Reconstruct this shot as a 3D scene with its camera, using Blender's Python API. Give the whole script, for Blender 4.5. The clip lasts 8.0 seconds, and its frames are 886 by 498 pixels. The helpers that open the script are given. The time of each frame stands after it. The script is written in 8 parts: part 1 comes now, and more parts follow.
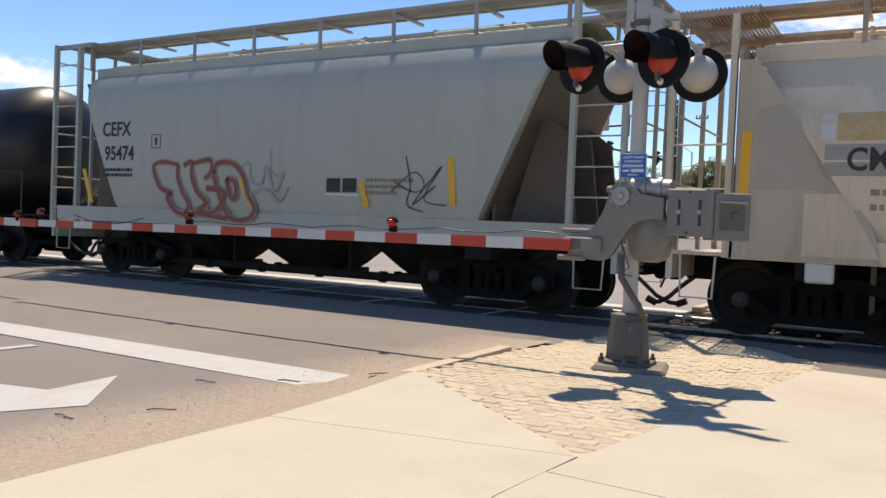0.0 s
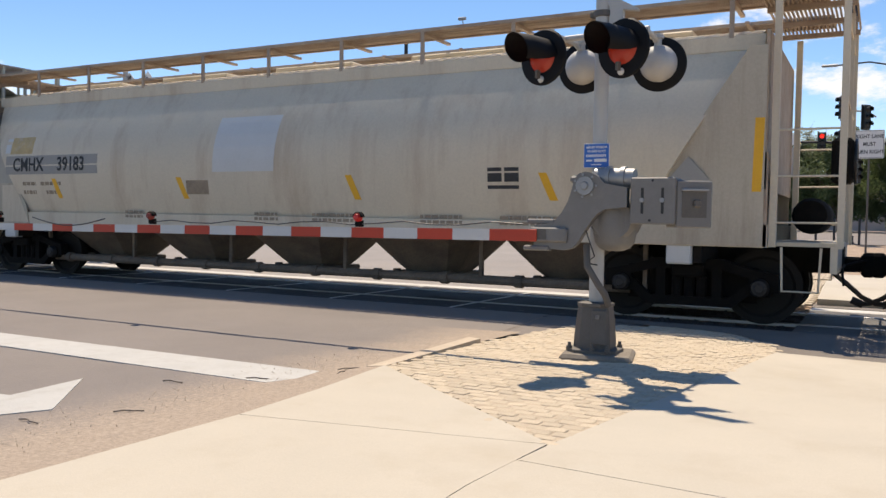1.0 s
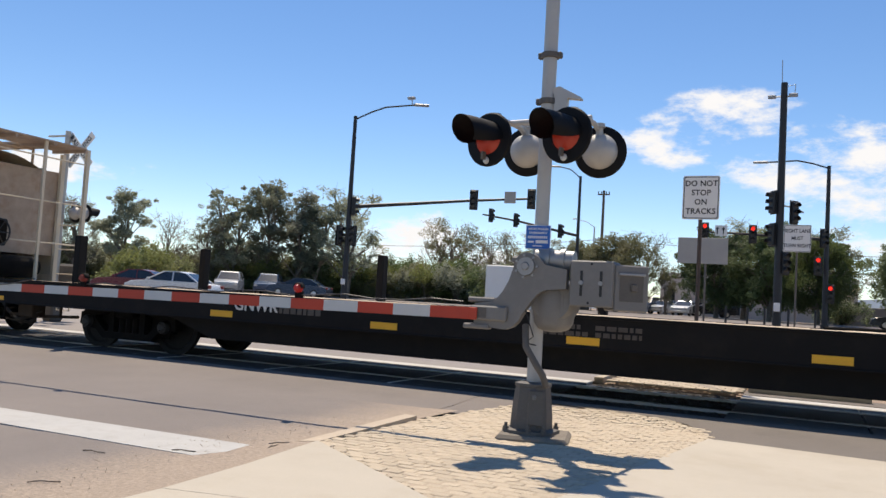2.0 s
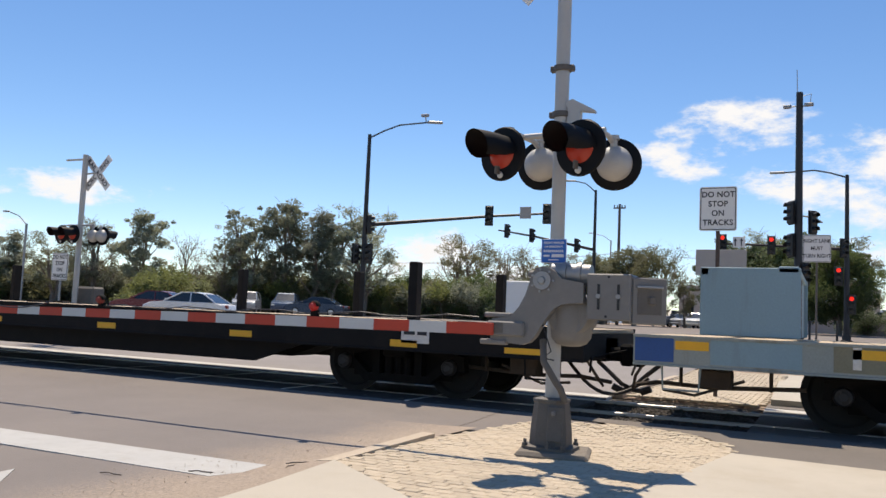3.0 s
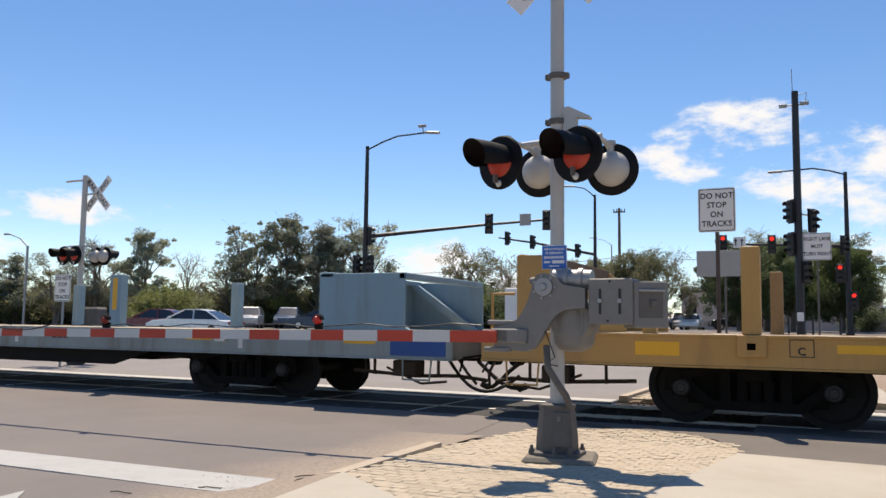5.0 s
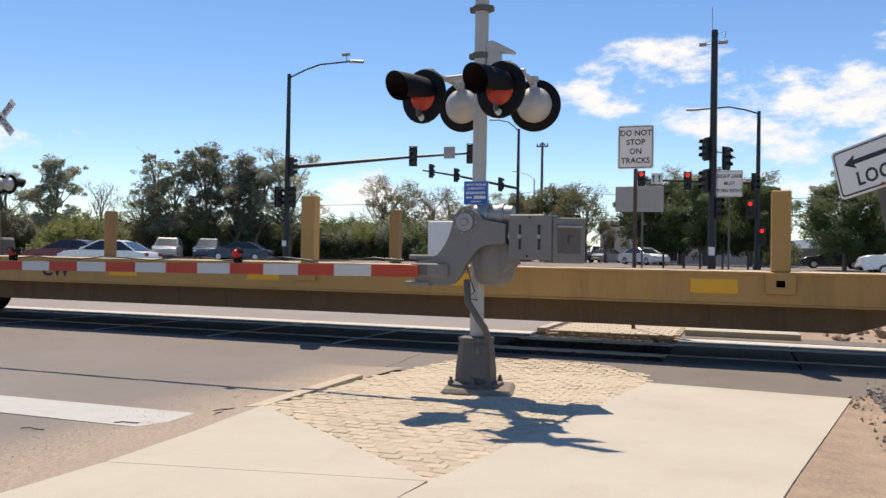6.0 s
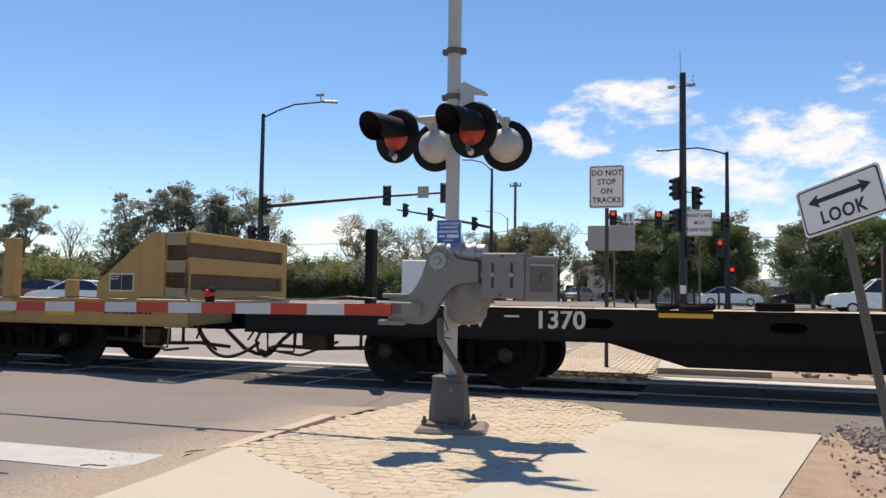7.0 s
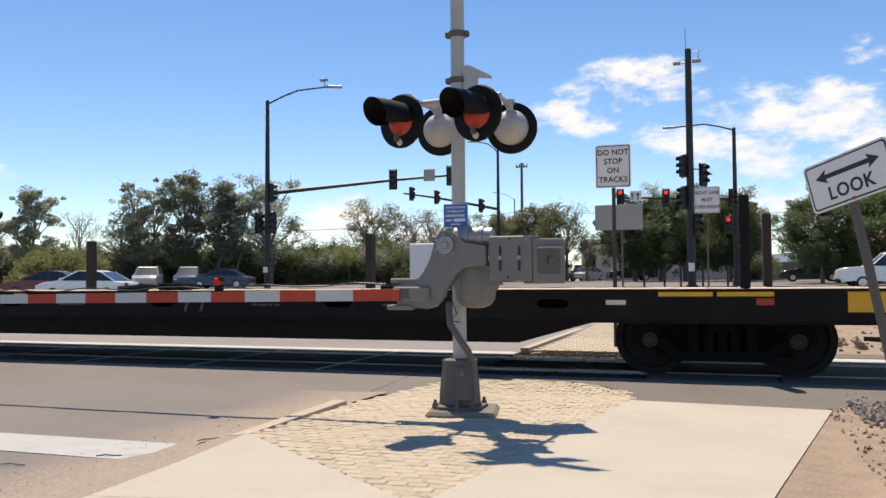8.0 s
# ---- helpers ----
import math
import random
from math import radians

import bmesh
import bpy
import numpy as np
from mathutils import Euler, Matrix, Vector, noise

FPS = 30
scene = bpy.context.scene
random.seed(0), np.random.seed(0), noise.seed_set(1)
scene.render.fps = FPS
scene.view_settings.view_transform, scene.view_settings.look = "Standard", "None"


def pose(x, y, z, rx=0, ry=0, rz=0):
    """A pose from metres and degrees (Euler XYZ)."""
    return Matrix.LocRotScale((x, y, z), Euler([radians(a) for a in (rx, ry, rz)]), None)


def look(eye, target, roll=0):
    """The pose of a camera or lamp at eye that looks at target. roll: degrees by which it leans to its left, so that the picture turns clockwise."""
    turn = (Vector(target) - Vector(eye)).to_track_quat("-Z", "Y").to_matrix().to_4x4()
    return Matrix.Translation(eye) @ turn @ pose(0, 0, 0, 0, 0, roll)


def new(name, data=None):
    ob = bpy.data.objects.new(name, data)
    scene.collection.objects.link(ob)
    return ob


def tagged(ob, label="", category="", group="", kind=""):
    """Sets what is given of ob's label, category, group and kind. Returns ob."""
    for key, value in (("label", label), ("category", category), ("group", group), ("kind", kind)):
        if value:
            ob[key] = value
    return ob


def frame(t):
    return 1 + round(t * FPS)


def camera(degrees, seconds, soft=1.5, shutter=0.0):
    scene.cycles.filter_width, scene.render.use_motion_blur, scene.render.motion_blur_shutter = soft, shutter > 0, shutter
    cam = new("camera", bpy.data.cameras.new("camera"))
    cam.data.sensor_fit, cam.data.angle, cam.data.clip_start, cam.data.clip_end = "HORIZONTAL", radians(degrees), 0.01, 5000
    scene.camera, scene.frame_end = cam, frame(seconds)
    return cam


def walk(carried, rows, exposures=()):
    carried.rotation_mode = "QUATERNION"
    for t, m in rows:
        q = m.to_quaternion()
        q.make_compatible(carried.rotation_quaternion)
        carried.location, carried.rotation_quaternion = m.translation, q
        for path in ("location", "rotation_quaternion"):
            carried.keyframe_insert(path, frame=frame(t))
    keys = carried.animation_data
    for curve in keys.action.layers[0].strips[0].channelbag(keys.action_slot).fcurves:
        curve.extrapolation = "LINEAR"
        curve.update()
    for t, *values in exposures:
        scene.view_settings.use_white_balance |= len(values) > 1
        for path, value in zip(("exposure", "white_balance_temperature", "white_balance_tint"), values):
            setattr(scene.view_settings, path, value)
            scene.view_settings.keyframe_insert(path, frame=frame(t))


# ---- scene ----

# ---- camera: handheld, turning on the spot; rows of seconds, place, yaw, pitch, roll ----
cam = camera(56.8, 8.0, 1.5, 0.0)
PATH = [
    (0.0, -0.028, 0.006, 1.295, 30.46, -1.59, 2.40),
    (0.5, -0.028, -0.021, 1.288, 27.39, -0.93, 2.50),
    (1.0, -0.017, -0.001, 1.285, 28.17, -1.92, 1.09),
    (1.5, -0.008, 0.067, 1.275, 22.04, -0.22, 2.23),
    (2.0, -0.014, -0.010, 1.282, 24.29, 3.53, 3.41),
    (2.2, 0.019, 0.015, 1.285, 24.88, 4.46, 3.82),
    (3.5, -0.044, 0.037, 1.271, 25.88, 4.76, 1.77),
    (4.0, -0.020, -0.006, 1.284, 26.23, 5.27, 1.70),
    (4.5, -0.038, 0.022, 1.248, 26.05, 5.76, 1.26),
    (5.0, -0.002, -0.012, 1.275, 25.56, 5.29, 0.74),
    (5.2, 0.002, 0.019, 1.265, 22.14, 3.99, 1.47),
    (6.3, 0.033, -0.015, 1.312, 19.41, 0.44, 0.58),
    (6.5, 0.045, -0.023, 1.315, 18.59, 2.32, 0.55),
    (7.0, 0.032, -0.029, 1.293, 18.39, 3.40, 0.84),
    (7.5, 0.031, -0.017, 1.300, 18.47, 2.38, 0.42),
    (8.0, 0.038, -0.035, 1.308, 18.92, 2.18, -0.41),
]
walk(cam, [(t, pose(x, y, z, 90 + p, 0, w) @ pose(0, 0, 0, 0, 0, r)) for t, x, y, z, w, p, r in PATH],
     [(0.0, 0.26, 7700, 12), (1.2, 0.27, 7700, 12), (2.0, 0.12, 7400, 12), (5.2, 0.12, 7400, 12), (6.4, 0.16, 7500, 12), (8.0, 0.16, 7500, 12)])

# ---- light ----
SUN_DIR = Vector((-0.23, 0.38, 1.0)).normalized()
world = bpy.data.worlds.new("sky")
scene.world = world
world.use_nodes = True
wn, wl = world.node_tree.nodes, world.node_tree.links
wn.clear()


def node(nodes, kind, **values):
    n = nodes.new(kind)
    for k, v in values.items():
        n.inputs[k].default_value = v
    return n


def build_sky():
    sky = wn.new("ShaderNodeTexSky")
    sky.sky_type, sky.sun_disc = "NISHITA", False
    sky.sun_elevation, sky.sun_rotation = math.asin(SUN_DIR.z), math.atan2(SUN_DIR.x, SUN_DIR.y)
    sky.altitude, sky.air_density, sky.dust_density, sky.ozone_density = 1800, 1.0, 0.3, 2.2
    co = wn.new("ShaderNodeTexCoord")
    nz = node(wn, "ShaderNodeTexNoise", Scale=16.0, Detail=8.0, Roughness=0.62)
    wide = wn.new("ShaderNodeVectorMath"); wide.operation = "MULTIPLY"; wide.inputs[1].default_value = (1, 1, 2.2)
    wl.new(co.outputs["Generated"], wide.inputs[0]); wl.new(wide.outputs[0], nz.inputs["Vector"])
    total = None
    # cumulus banks: yaw, elevation, half width, half height in degrees, thickness
    for yaw, el, w, h, k in CLOUDS:
        a, e = radians(yaw), radians(el)
        c = Vector((-math.sin(a) * math.cos(e), math.cos(a) * math.cos(e), math.sin(e)))
        right, up = Vector((math.cos(a), math.sin(a), 0)), Vector((math.sin(a) * math.sin(e), -math.cos(a) * math.sin(e), math.cos(e)))
        parts = []
        for axis, size in ((right, w), (up, h)):
            d = wn.new("ShaderNodeVectorMath"); d.operation = "DOT_PRODUCT"; d.inputs[1].default_value = axis
            wl.new(co.outputs["Generated"], d.inputs[0])
            s = wn.new("ShaderNodeMath"); s.operation = "MULTIPLY_ADD"
            s.inputs[1].default_value, s.inputs[2].default_value = 1 / radians(size), -axis.dot(c) / radians(size)
            wl.new(d.outputs["Value"], s.inputs[0])
            q = wn.new("ShaderNodeMath"); q.operation = "POWER"; q.inputs[1].default_value = 2
            ab = wn.new("ShaderNodeMath"); ab.operation = "ABSOLUTE"
            wl.new(s.outputs[0], ab.inputs[0]); wl.new(ab.outputs[0], q.inputs[0])
            parts.append(q)
        add = wn.new("ShaderNodeMath"); add.operation = "ADD"
        wl.new(parts[0].outputs[0], add.inputs[0]); wl.new(parts[1].outputs[0], add.inputs[1])
        sub = wn.new("ShaderNodeMath"); sub.operation = "MULTIPLY_ADD"; sub.use_clamp = True
        sub.inputs[1].default_value, sub.inputs[2].default_value = -0.42 * k, k * 0.42 + 0.2
        wl.new(add.outputs[0], sub.inputs[0])
        # only the half of the sky in which the bank stands
        front = wn.new("ShaderNodeVectorMath"); front.operation = "DOT_PRODUCT"; front.inputs[1].default_value = c
        wl.new(co.outputs["Generated"], front.inputs[0])
        gt = wn.new("ShaderNodeMath"); gt.operation = "GREATER_THAN"; gt.inputs[1].default_value = 0.3
        wl.new(front.outputs["Value"], gt.inputs[0])
        mu = wn.new("ShaderNodeMath"); mu.operation = "MULTIPLY"
        wl.new(sub.outputs[0], mu.inputs[0]); wl.new(gt.outputs[0], mu.inputs[1])
        if total is None:
            total = mu
        else:
            mx = wn.new("ShaderNodeMath"); mx.operation = "MAXIMUM"
            wl.new(total.outputs[0], mx.inputs[0]); wl.new(mu.outputs[0], mx.inputs[1])
            total = mx
    mixer = wn.new("ShaderNodeMath"); mixer.operation = "MULTIPLY_ADD"; mixer.inputs[1].default_value = 2.3
    wl.new(nz.outputs["Fac"], mixer.inputs[0]); wl.new(total.outputs[0], mixer.inputs[2])
    ramp = wn.new("ShaderNodeMapRange"); ramp.interpolation_type = "SMOOTHSTEP"
    ramp.inputs["From Min"].default_value, ramp.inputs["From Max"].default_value = 1.37, 1.93
    wl.new(mixer.outputs[0], ramp.inputs["Value"])
    gate = wn.new("ShaderNodeMath"); gate.operation = "MULTIPLY"
    g2 = wn.new("ShaderNodeMapRange"); g2.inputs["From Max"].default_value = 0.16
    wl.new(total.outputs[0], g2.inputs["Value"])
    wl.new(ramp.outputs[0], gate.inputs[0]); wl.new(g2.outputs[0], gate.inputs[1])
    mix = wn.new("ShaderNodeMix"); mix.data_type = "RGBA"
    mix.inputs["B"].default_value = CLOUD_WHITE
    hue = node(wn, "ShaderNodeHueSaturation", Hue=0.5035, Saturation=1.22, Value=1.03)
    wl.new(sky.outputs[0], hue.inputs["Color"])
    wl.new(gate.outputs[0], mix.inputs["Factor"]); wl.new(hue.outputs[0], mix.inputs["A"])
    bg = wn.new("ShaderNodeBackground"); bg.inputs["Strength"].default_value = SKY_STRENGTH
    out = wn.new("ShaderNodeOutputWorld")
    wl.new(mix.outputs["Result"], bg.inputs["Color"]); wl.new(bg.outputs[0], out.inputs["Surface"])


SKY_STRENGTH = 0.15
CLOUD_WHITE = (5.6, 5.95, 6.5, 1)
CLOUDS = [(9.2, 11.6, 3.6, 1.9, 1.0), (5.4, 13.4, 4.2, 1.7, 1.0), (2.6, 9.4, 3.6, 1.5, 0.9), (-2.0, 11.0, 4.2, 1.9, 1.0),
          (-7.5, 9.8, 5.6, 2.9, 1.0), (-3.0, 8.2, 6.0, 1.9, 0.9), (-10.8, 13.6, 3.2, 1.4, 0.8), (-8.6, 14.8, 1.0, 0.6, 0.7),
          (52.0, 7.1, 8.5, 1.1, 1.0), (57.0, 4.9, 6.0, 1.0, 0.9), (26.5, 4.2, 5.6, 2.0, 1.0), (-4.0, 4.2, 4.6, 1.9, 0.8), (62.0, 8.3, 7, 1.4, 0.9), (20.0, 2.6, 4.0, 1.2, 0.8)]
build_sky()
sun_data = bpy.data.lights.new("sun", "SUN")
sun_data.energy, sun_data.angle, sun_data.color = 5.0, radians(0.53), (1.0, 0.94, 0.85)
sun = new("sun", sun_data)
sun.matrix_world = look(SUN_DIR * 60, (0, 0, 0))

# ---- materials ----


def surface(name, base, rough=0.7, metal=0.0, var=0.25, scale=3.0, fine=40.0, bump=0.25, stain=None, stain_amount=0.5, stain_scale=1.2, piece=0.0, gloss=0.5, streak=False):
    """A weathered surface: two scales of tone, fine relief, and stains with a shape of their own."""
    m = bpy.data.materials.new(name)
    m.use_nodes = True
    n, l = m.node_tree.nodes, m.node_tree.links
    b = n["Principled BSDF"]
    b.inputs["Metallic"].default_value, b.inputs["Specular IOR Level"].default_value = metal, gloss
    co = n.new("ShaderNodeTexCoord")
    big = node(n, "ShaderNodeTexNoise", Scale=scale, Detail=5.0, Roughness=0.6)
    small = node(n, "ShaderNodeTexNoise", Scale=fine, Detail=3.0, Roughness=0.65)
    for t in (big, small):
        l.new(co.outputs["Object"], t.inputs["Vector"])
    ad = n.new("ShaderNodeMath"); ad.operation = "ADD"
    l.new(big.outputs["Fac"], ad.inputs[0]); l.new(small.outputs["Fac"], ad.inputs[1])
    mr = n.new("ShaderNodeMapRange")
    for k, v in (("From Min", 0.65), ("From Max", 1.35), ("To Min", 1 - var), ("To Max", 1 + var)):
        mr.inputs[k].default_value = v
    l.new(ad.outputs[0], mr.inputs["Value"])
    last = mr.outputs[0]
    if piece:
        oi = n.new("ShaderNodeObjectInfo")
        pr = n.new("ShaderNodeMapRange"); pr.inputs["To Min"].default_value, pr.inputs["To Max"].default_value = 1 - piece, 1 + piece
        l.new(oi.outputs["Random"], pr.inputs["Value"])
        pm = n.new("ShaderNodeMath"); pm.operation = "MULTIPLY"
        l.new(last, pm.inputs[0]); l.new(pr.outputs[0], pm.inputs[1])
        last = pm.outputs[0]
    tone = n.new("ShaderNodeVectorMath"); tone.operation = "SCALE"
    tone.inputs[0].default_value = base
    l.new(last, tone.inputs["Scale"])
    colour = tone.outputs[0]
    if stain:
        st = node(n, "ShaderNodeTexNoise", Scale=stain_scale, Detail=8.0, Roughness=0.7)
        if streak:
            sm = n.new("ShaderNodeVectorMath"); sm.operation = "MULTIPLY"; sm.inputs[1].default_value = (3.2, 3.2, 0.35)
            l.new(co.outputs["Object"], sm.inputs[0]); l.new(sm.outputs[0], st.inputs["Vector"])
        else:
            l.new(co.outputs["Object"], st.inputs["Vector"])
        sr = n.new("ShaderNodeMapRange")
        sr.inputs["From Min"].default_value, sr.inputs["From Max"].default_value, sr.inputs["To Max"].default_value = 0.5, 0.72, stain_amount
        l.new(st.outputs["Fac"], sr.inputs["Value"])
        mx = n.new("ShaderNodeMix"); mx.data_type = "RGBA"; mx.inputs["B"].default_value = (*stain, 1)
        l.new(sr.outputs[0], mx.inputs["Factor"]); l.new(colour, mx.inputs["A"])
        colour = mx.outputs["Result"]
    l.new(colour, b.inputs["Base Color"])
    rr = n.new("ShaderNodeMapRange"); rr.inputs["To Min"].default_value, rr.inputs["To Max"].default_value = max(0.04, rough - 0.12), min(1, rough + 0.12)
    l.new(small.outputs["Fac"], rr.inputs["Value"]); l.new(rr.outputs[0], b.inputs["Roughness"])
    if bump:
        bp = n.new("ShaderNodeBump"); bp.inputs["Strength"].default_value, bp.inputs["Distance"].default_value = bump, 0.02
        l.new(ad.outputs[0], bp.inputs["Height"]); l.new(bp.outputs[0], b.inputs["Normal"])
    return m


def glow(name, colour, strength):
    m = bpy.data.materials.new(name)
    m.use_nodes = True
    b = m.node_tree.nodes["Principled BSDF"]
    b.inputs["Base Color"].default_value, b.inputs["Roughness"].default_value = (*colour, 1), 0.3
    b.inputs["Emission Color"].default_value, b.inputs["Emission Strength"].default_value = (*colour, 1), strength
    return m


ASPHALT = surface("asphalt", (0.186, 0.162, 0.147), 0.9, 0, 0.16, 0.6, 160, 0.35, (0.215, 0.187, 0.163), 0.45, 0.35)
ASPHALT_PALE = surface("bleached_asphalt", (0.235, 0.212, 0.196), 0.9, 0, 0.16, 0.5, 120, 0.3, (0.27, 0.235, 0.205), 0.45, 0.35)
ASPHALT_NEW = surface("fresh_asphalt", (0.160, 0.140, 0.122), 0.9, 0, 0.2, 2, 150, 0.4, (0.12, 0.10, 0.085), 0.4, 1.0)
ROAD_PAINT = surface("worn_road_paint", (0.40, 0.395, 0.375), 0.7, 0, 0.1, 2, 60, 0.2, (0.30, 0.27, 0.24), 0.55, 5)
CONCRETE = surface("pale_concrete", (0.437, 0.394, 0.323), 0.9, 0, 0.08, 0.8, 90, 0.18, (0.37, 0.315, 0.24), 0.6, 0.9)
CURB = surface("curb_concrete", (0.46, 0.38, 0.29), 0.9, 0, 0.12, 3, 90, 0.3, (0.3, 0.22, 0.15), 0.5, 3)
FOOTING = surface("grimy_footing_concrete", (0.19, 0.165, 0.135), 0.9, 0, 0.2, 4, 80, 0.3, (0.14, 0.115, 0.09), 0.6, 5)
# Panel concrete darkened so its colour holds the passing train's shadow.
PANEL_DARK = surface("shade_dark_crossing_panel", (0.042, 0.039, 0.038), 0.85, 0, 0.2, 1.5, 80, 0.2, (0.026, 0.024, 0.023), 0.6, 1.0, 0.08)
PALE_BEAM = surface("pale_edge_concrete", (0.50, 0.485, 0.46), 0.9, 0, 0.1, 1.5, 80, 0.2, (0.36, 0.33, 0.29), 0.4, 2)
# This panel concrete is also darkened for the train's shadow.
PANEL = surface("crossing_panel", (0.10, 0.096, 0.092), 0.85, 0, 0.15, 1.5, 80, 0.2, (0.14, 0.12, 0.11), 0.6, 1.0, 0.08)
RUBBER = surface("flangeway_rubber", (0.02, 0.02, 0.022), 0.8, 0, 0.3, 6, 60)
BRICK = surface("tan_paver", (0.465, 0.388, 0.288), 0.9, 0, 0.12, 4, 110, 0.35, (0.36, 0.27, 0.17), 0.5, 5, 0.10)
BRICK_BED = surface("paver_sand", (0.40, 0.325, 0.24), 0.95, 0, 0.2, 4, 120)
DIRT = surface("dry_dirt", (0.33, 0.24, 0.17), 0.95, 0, 0.34, 2.6, 45, 0.9, (0.22, 0.165, 0.125), 0.6, 2.2)
ROCK = surface("ballast_stone", (0.23, 0.19, 0.165), 0.9, 0, 0.3, 5, 60, 0.4, None, 0, 1, 0.3)
# Near-black stone colour that holds the shade under the train.
BALLAST_STONE = surface("shade_dark_ballast_stone", (0.042, 0.035, 0.030), 0.9, 0, 0.3, 5, 60, 0.4, None, 0, 1, 0.3)
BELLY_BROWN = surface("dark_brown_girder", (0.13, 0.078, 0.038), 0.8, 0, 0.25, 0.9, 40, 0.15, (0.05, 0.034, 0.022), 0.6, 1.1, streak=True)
SPRAY_FADE = surface("thin_maroon_overspray", (0.34, 0.24, 0.20), 0.7, 0, 0.2, 6, 60, 0)
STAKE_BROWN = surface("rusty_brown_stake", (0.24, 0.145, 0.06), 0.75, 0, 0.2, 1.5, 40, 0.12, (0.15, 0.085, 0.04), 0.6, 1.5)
STAKE_DARK = surface("rusty_dark_stake", (0.024, 0.015, 0.012), 0.8, 0, 0.3, 2, 40, 0.12, (0.03, 0.022, 0.018), 0.5, 2)
TIE = surface("creosoted_tie", (0.06, 0.045, 0.035), 0.9, 0, 0.3, 5, 60)
RAIL = surface("worn_rail", (0.32, 0.30, 0.285), 0.42, 1.0, 0.1, 3, 60, 0.05)
RAIL_SIDE = surface("rusty_rail", (0.13, 0.075, 0.045), 0.8, 0.2, 0.3, 6, 60)
ALU = surface("aluminium_mast", (0.44, 0.43, 0.41), 0.55, 0.2, 0.06, 3, 80, 0.05, (0.40, 0.39, 0.37), 0.4, 4)
GALV = surface("galvanised_steel", (0.30, 0.305, 0.31), 0.5, 0.5, 0.1, 5, 60, 0.08, (0.25, 0.25, 0.25), 0.4, 5)
GREY = surface("grey_machine_paint", (0.165, 0.158, 0.15), 0.55, 0, 0.07, 3, 60, 0.06, (0.22, 0.21, 0.20), 0.5, 5)
GREY_DARK = surface("dull_cast_iron", (0.115, 0.105, 0.095), 0.7, 0.1, 0.2, 5, 60, 0.2, (0.13, 0.10, 0.08), 0.5, 5)
BLACK = surface("black_paint", (0.009, 0.009, 0.011), 0.42, 0, 0.25, 5, 60, 0.08)
LAMP_BLACK = surface("weathered_lamp_black", (0.005, 0.005, 0.006), 0.62, 0, 0.3, 5, 60, 0.08, gloss=0.22)
BLACK_DULL = surface("sooty_black", (0.007, 0.0062, 0.0056), 0.95, 0, 0.45, 4, 40, 0.3, (0.016, 0.0125, 0.010), 0.5, 3, gloss=0.2)
POLE = surface("black_pole_paint", (0.012, 0.013, 0.017), 0.5, 0, 0.2, 2, 40, 0.05)
RED_TAPE = surface("red_reflective_sheet", (0.44, 0.045, 0.020), 0.6, 0, 0.08, 3, 80, 0.04)
WHITE_TAPE = surface("white_reflective_sheet", (0.50, 0.51, 0.51), 0.45, 0, 0.05, 3, 80, 0.04)
SIGN_WHITE = surface("sign_white", (0.72, 0.71, 0.69), 0.5, 0, 0.04, 2, 60, 0.02)
SIGN_BLACK = surface("sign_black", (0.02, 0.02, 0.022), 0.5, 0, 0.1, 4, 60, 0)
SIGN_BLUE = surface("sign_blue", (0.012, 0.125, 0.46), 0.45, 0, 0.06, 3, 60, 0.02)
SIGN_BACK = surface("sign_back", (0.36, 0.34, 0.32), 0.6, 0.3, 0.08, 2, 60)
LENS_RED = glow("lit_red_lens", (0.30, 0.022, 0.010), 0.13)
LENS_DARK = surface("unlit_red_lens", (0.22, 0.018, 0.012), 0.2, 0, 0.1, 20, 90, 0.05)
SIGNAL_RED = glow("traffic_red", (1.0, 0.03, 0.02), 1.1)
SIGNAL_OFF = surface("unlit_signal_lens", (0.03, 0.03, 0.028), 0.3)
ARM_LAMP = glow("arm_lamp_red", (0.36, 0.012, 0.012), 0.12)
ARM_LAMP_OFF = surface("arm_lamp_plastic", (0.24, 0.03, 0.018), 0.55)
HOPPER_GREY = surface("grey_hopper_paint", (0.395, 0.41, 0.362), 0.62, 0, 0.06, 0.5, 30, 0.04, (0.30, 0.26, 0.21), 0.4, 0.8, streak=True)
HOPPER_TAN = surface("tan_hopper_paint", (0.60, 0.525, 0.405), 0.65, 0, 0.09, 0.5, 30, 0.05, (0.36, 0.25, 0.165), 0.55, 0.55, streak=True)
TAN_END = surface("grimy_tan_plate", (0.45, 0.40, 0.315), 0.7, 0, 0.10, 0.8, 30, 0.06, (0.27, 0.20, 0.14), 0.6, 0.9, streak=True)
# Dark brown holds grime and the shade under the hoppers' overhanging ends.
HOPPER_END = surface("grimy_shaded_steel", (0.115, 0.094, 0.075), 0.75, 0, 0.25, 1.5, 30, 0.15, (0.14, 0.10, 0.07), 0.6, 1.5)
TAN_WALK = surface("rusty_walkway", (0.40, 0.32, 0.25), 0.75, 0.2, 0.2, 4, 60, 0.2, (0.25, 0.13, 0.07), 0.5, 3)
GREY_WALK = surface("galvanised_walkway", (0.34, 0.34, 0.33), 0.65, 0.3, 0.15, 4, 60, 0.2)
UNDER = surface("underframe", (0.018, 0.0155, 0.0135), 0.9, 0, 0.4, 3, 40, 0.3, (0.038, 0.030, 0.023), 0.5, 2, gloss=0.2)
WHEEL = surface("wheel_steel", (0.009, 0.0075, 0.0065), 0.8, 0.1, 0.3, 4, 40, 0.1)
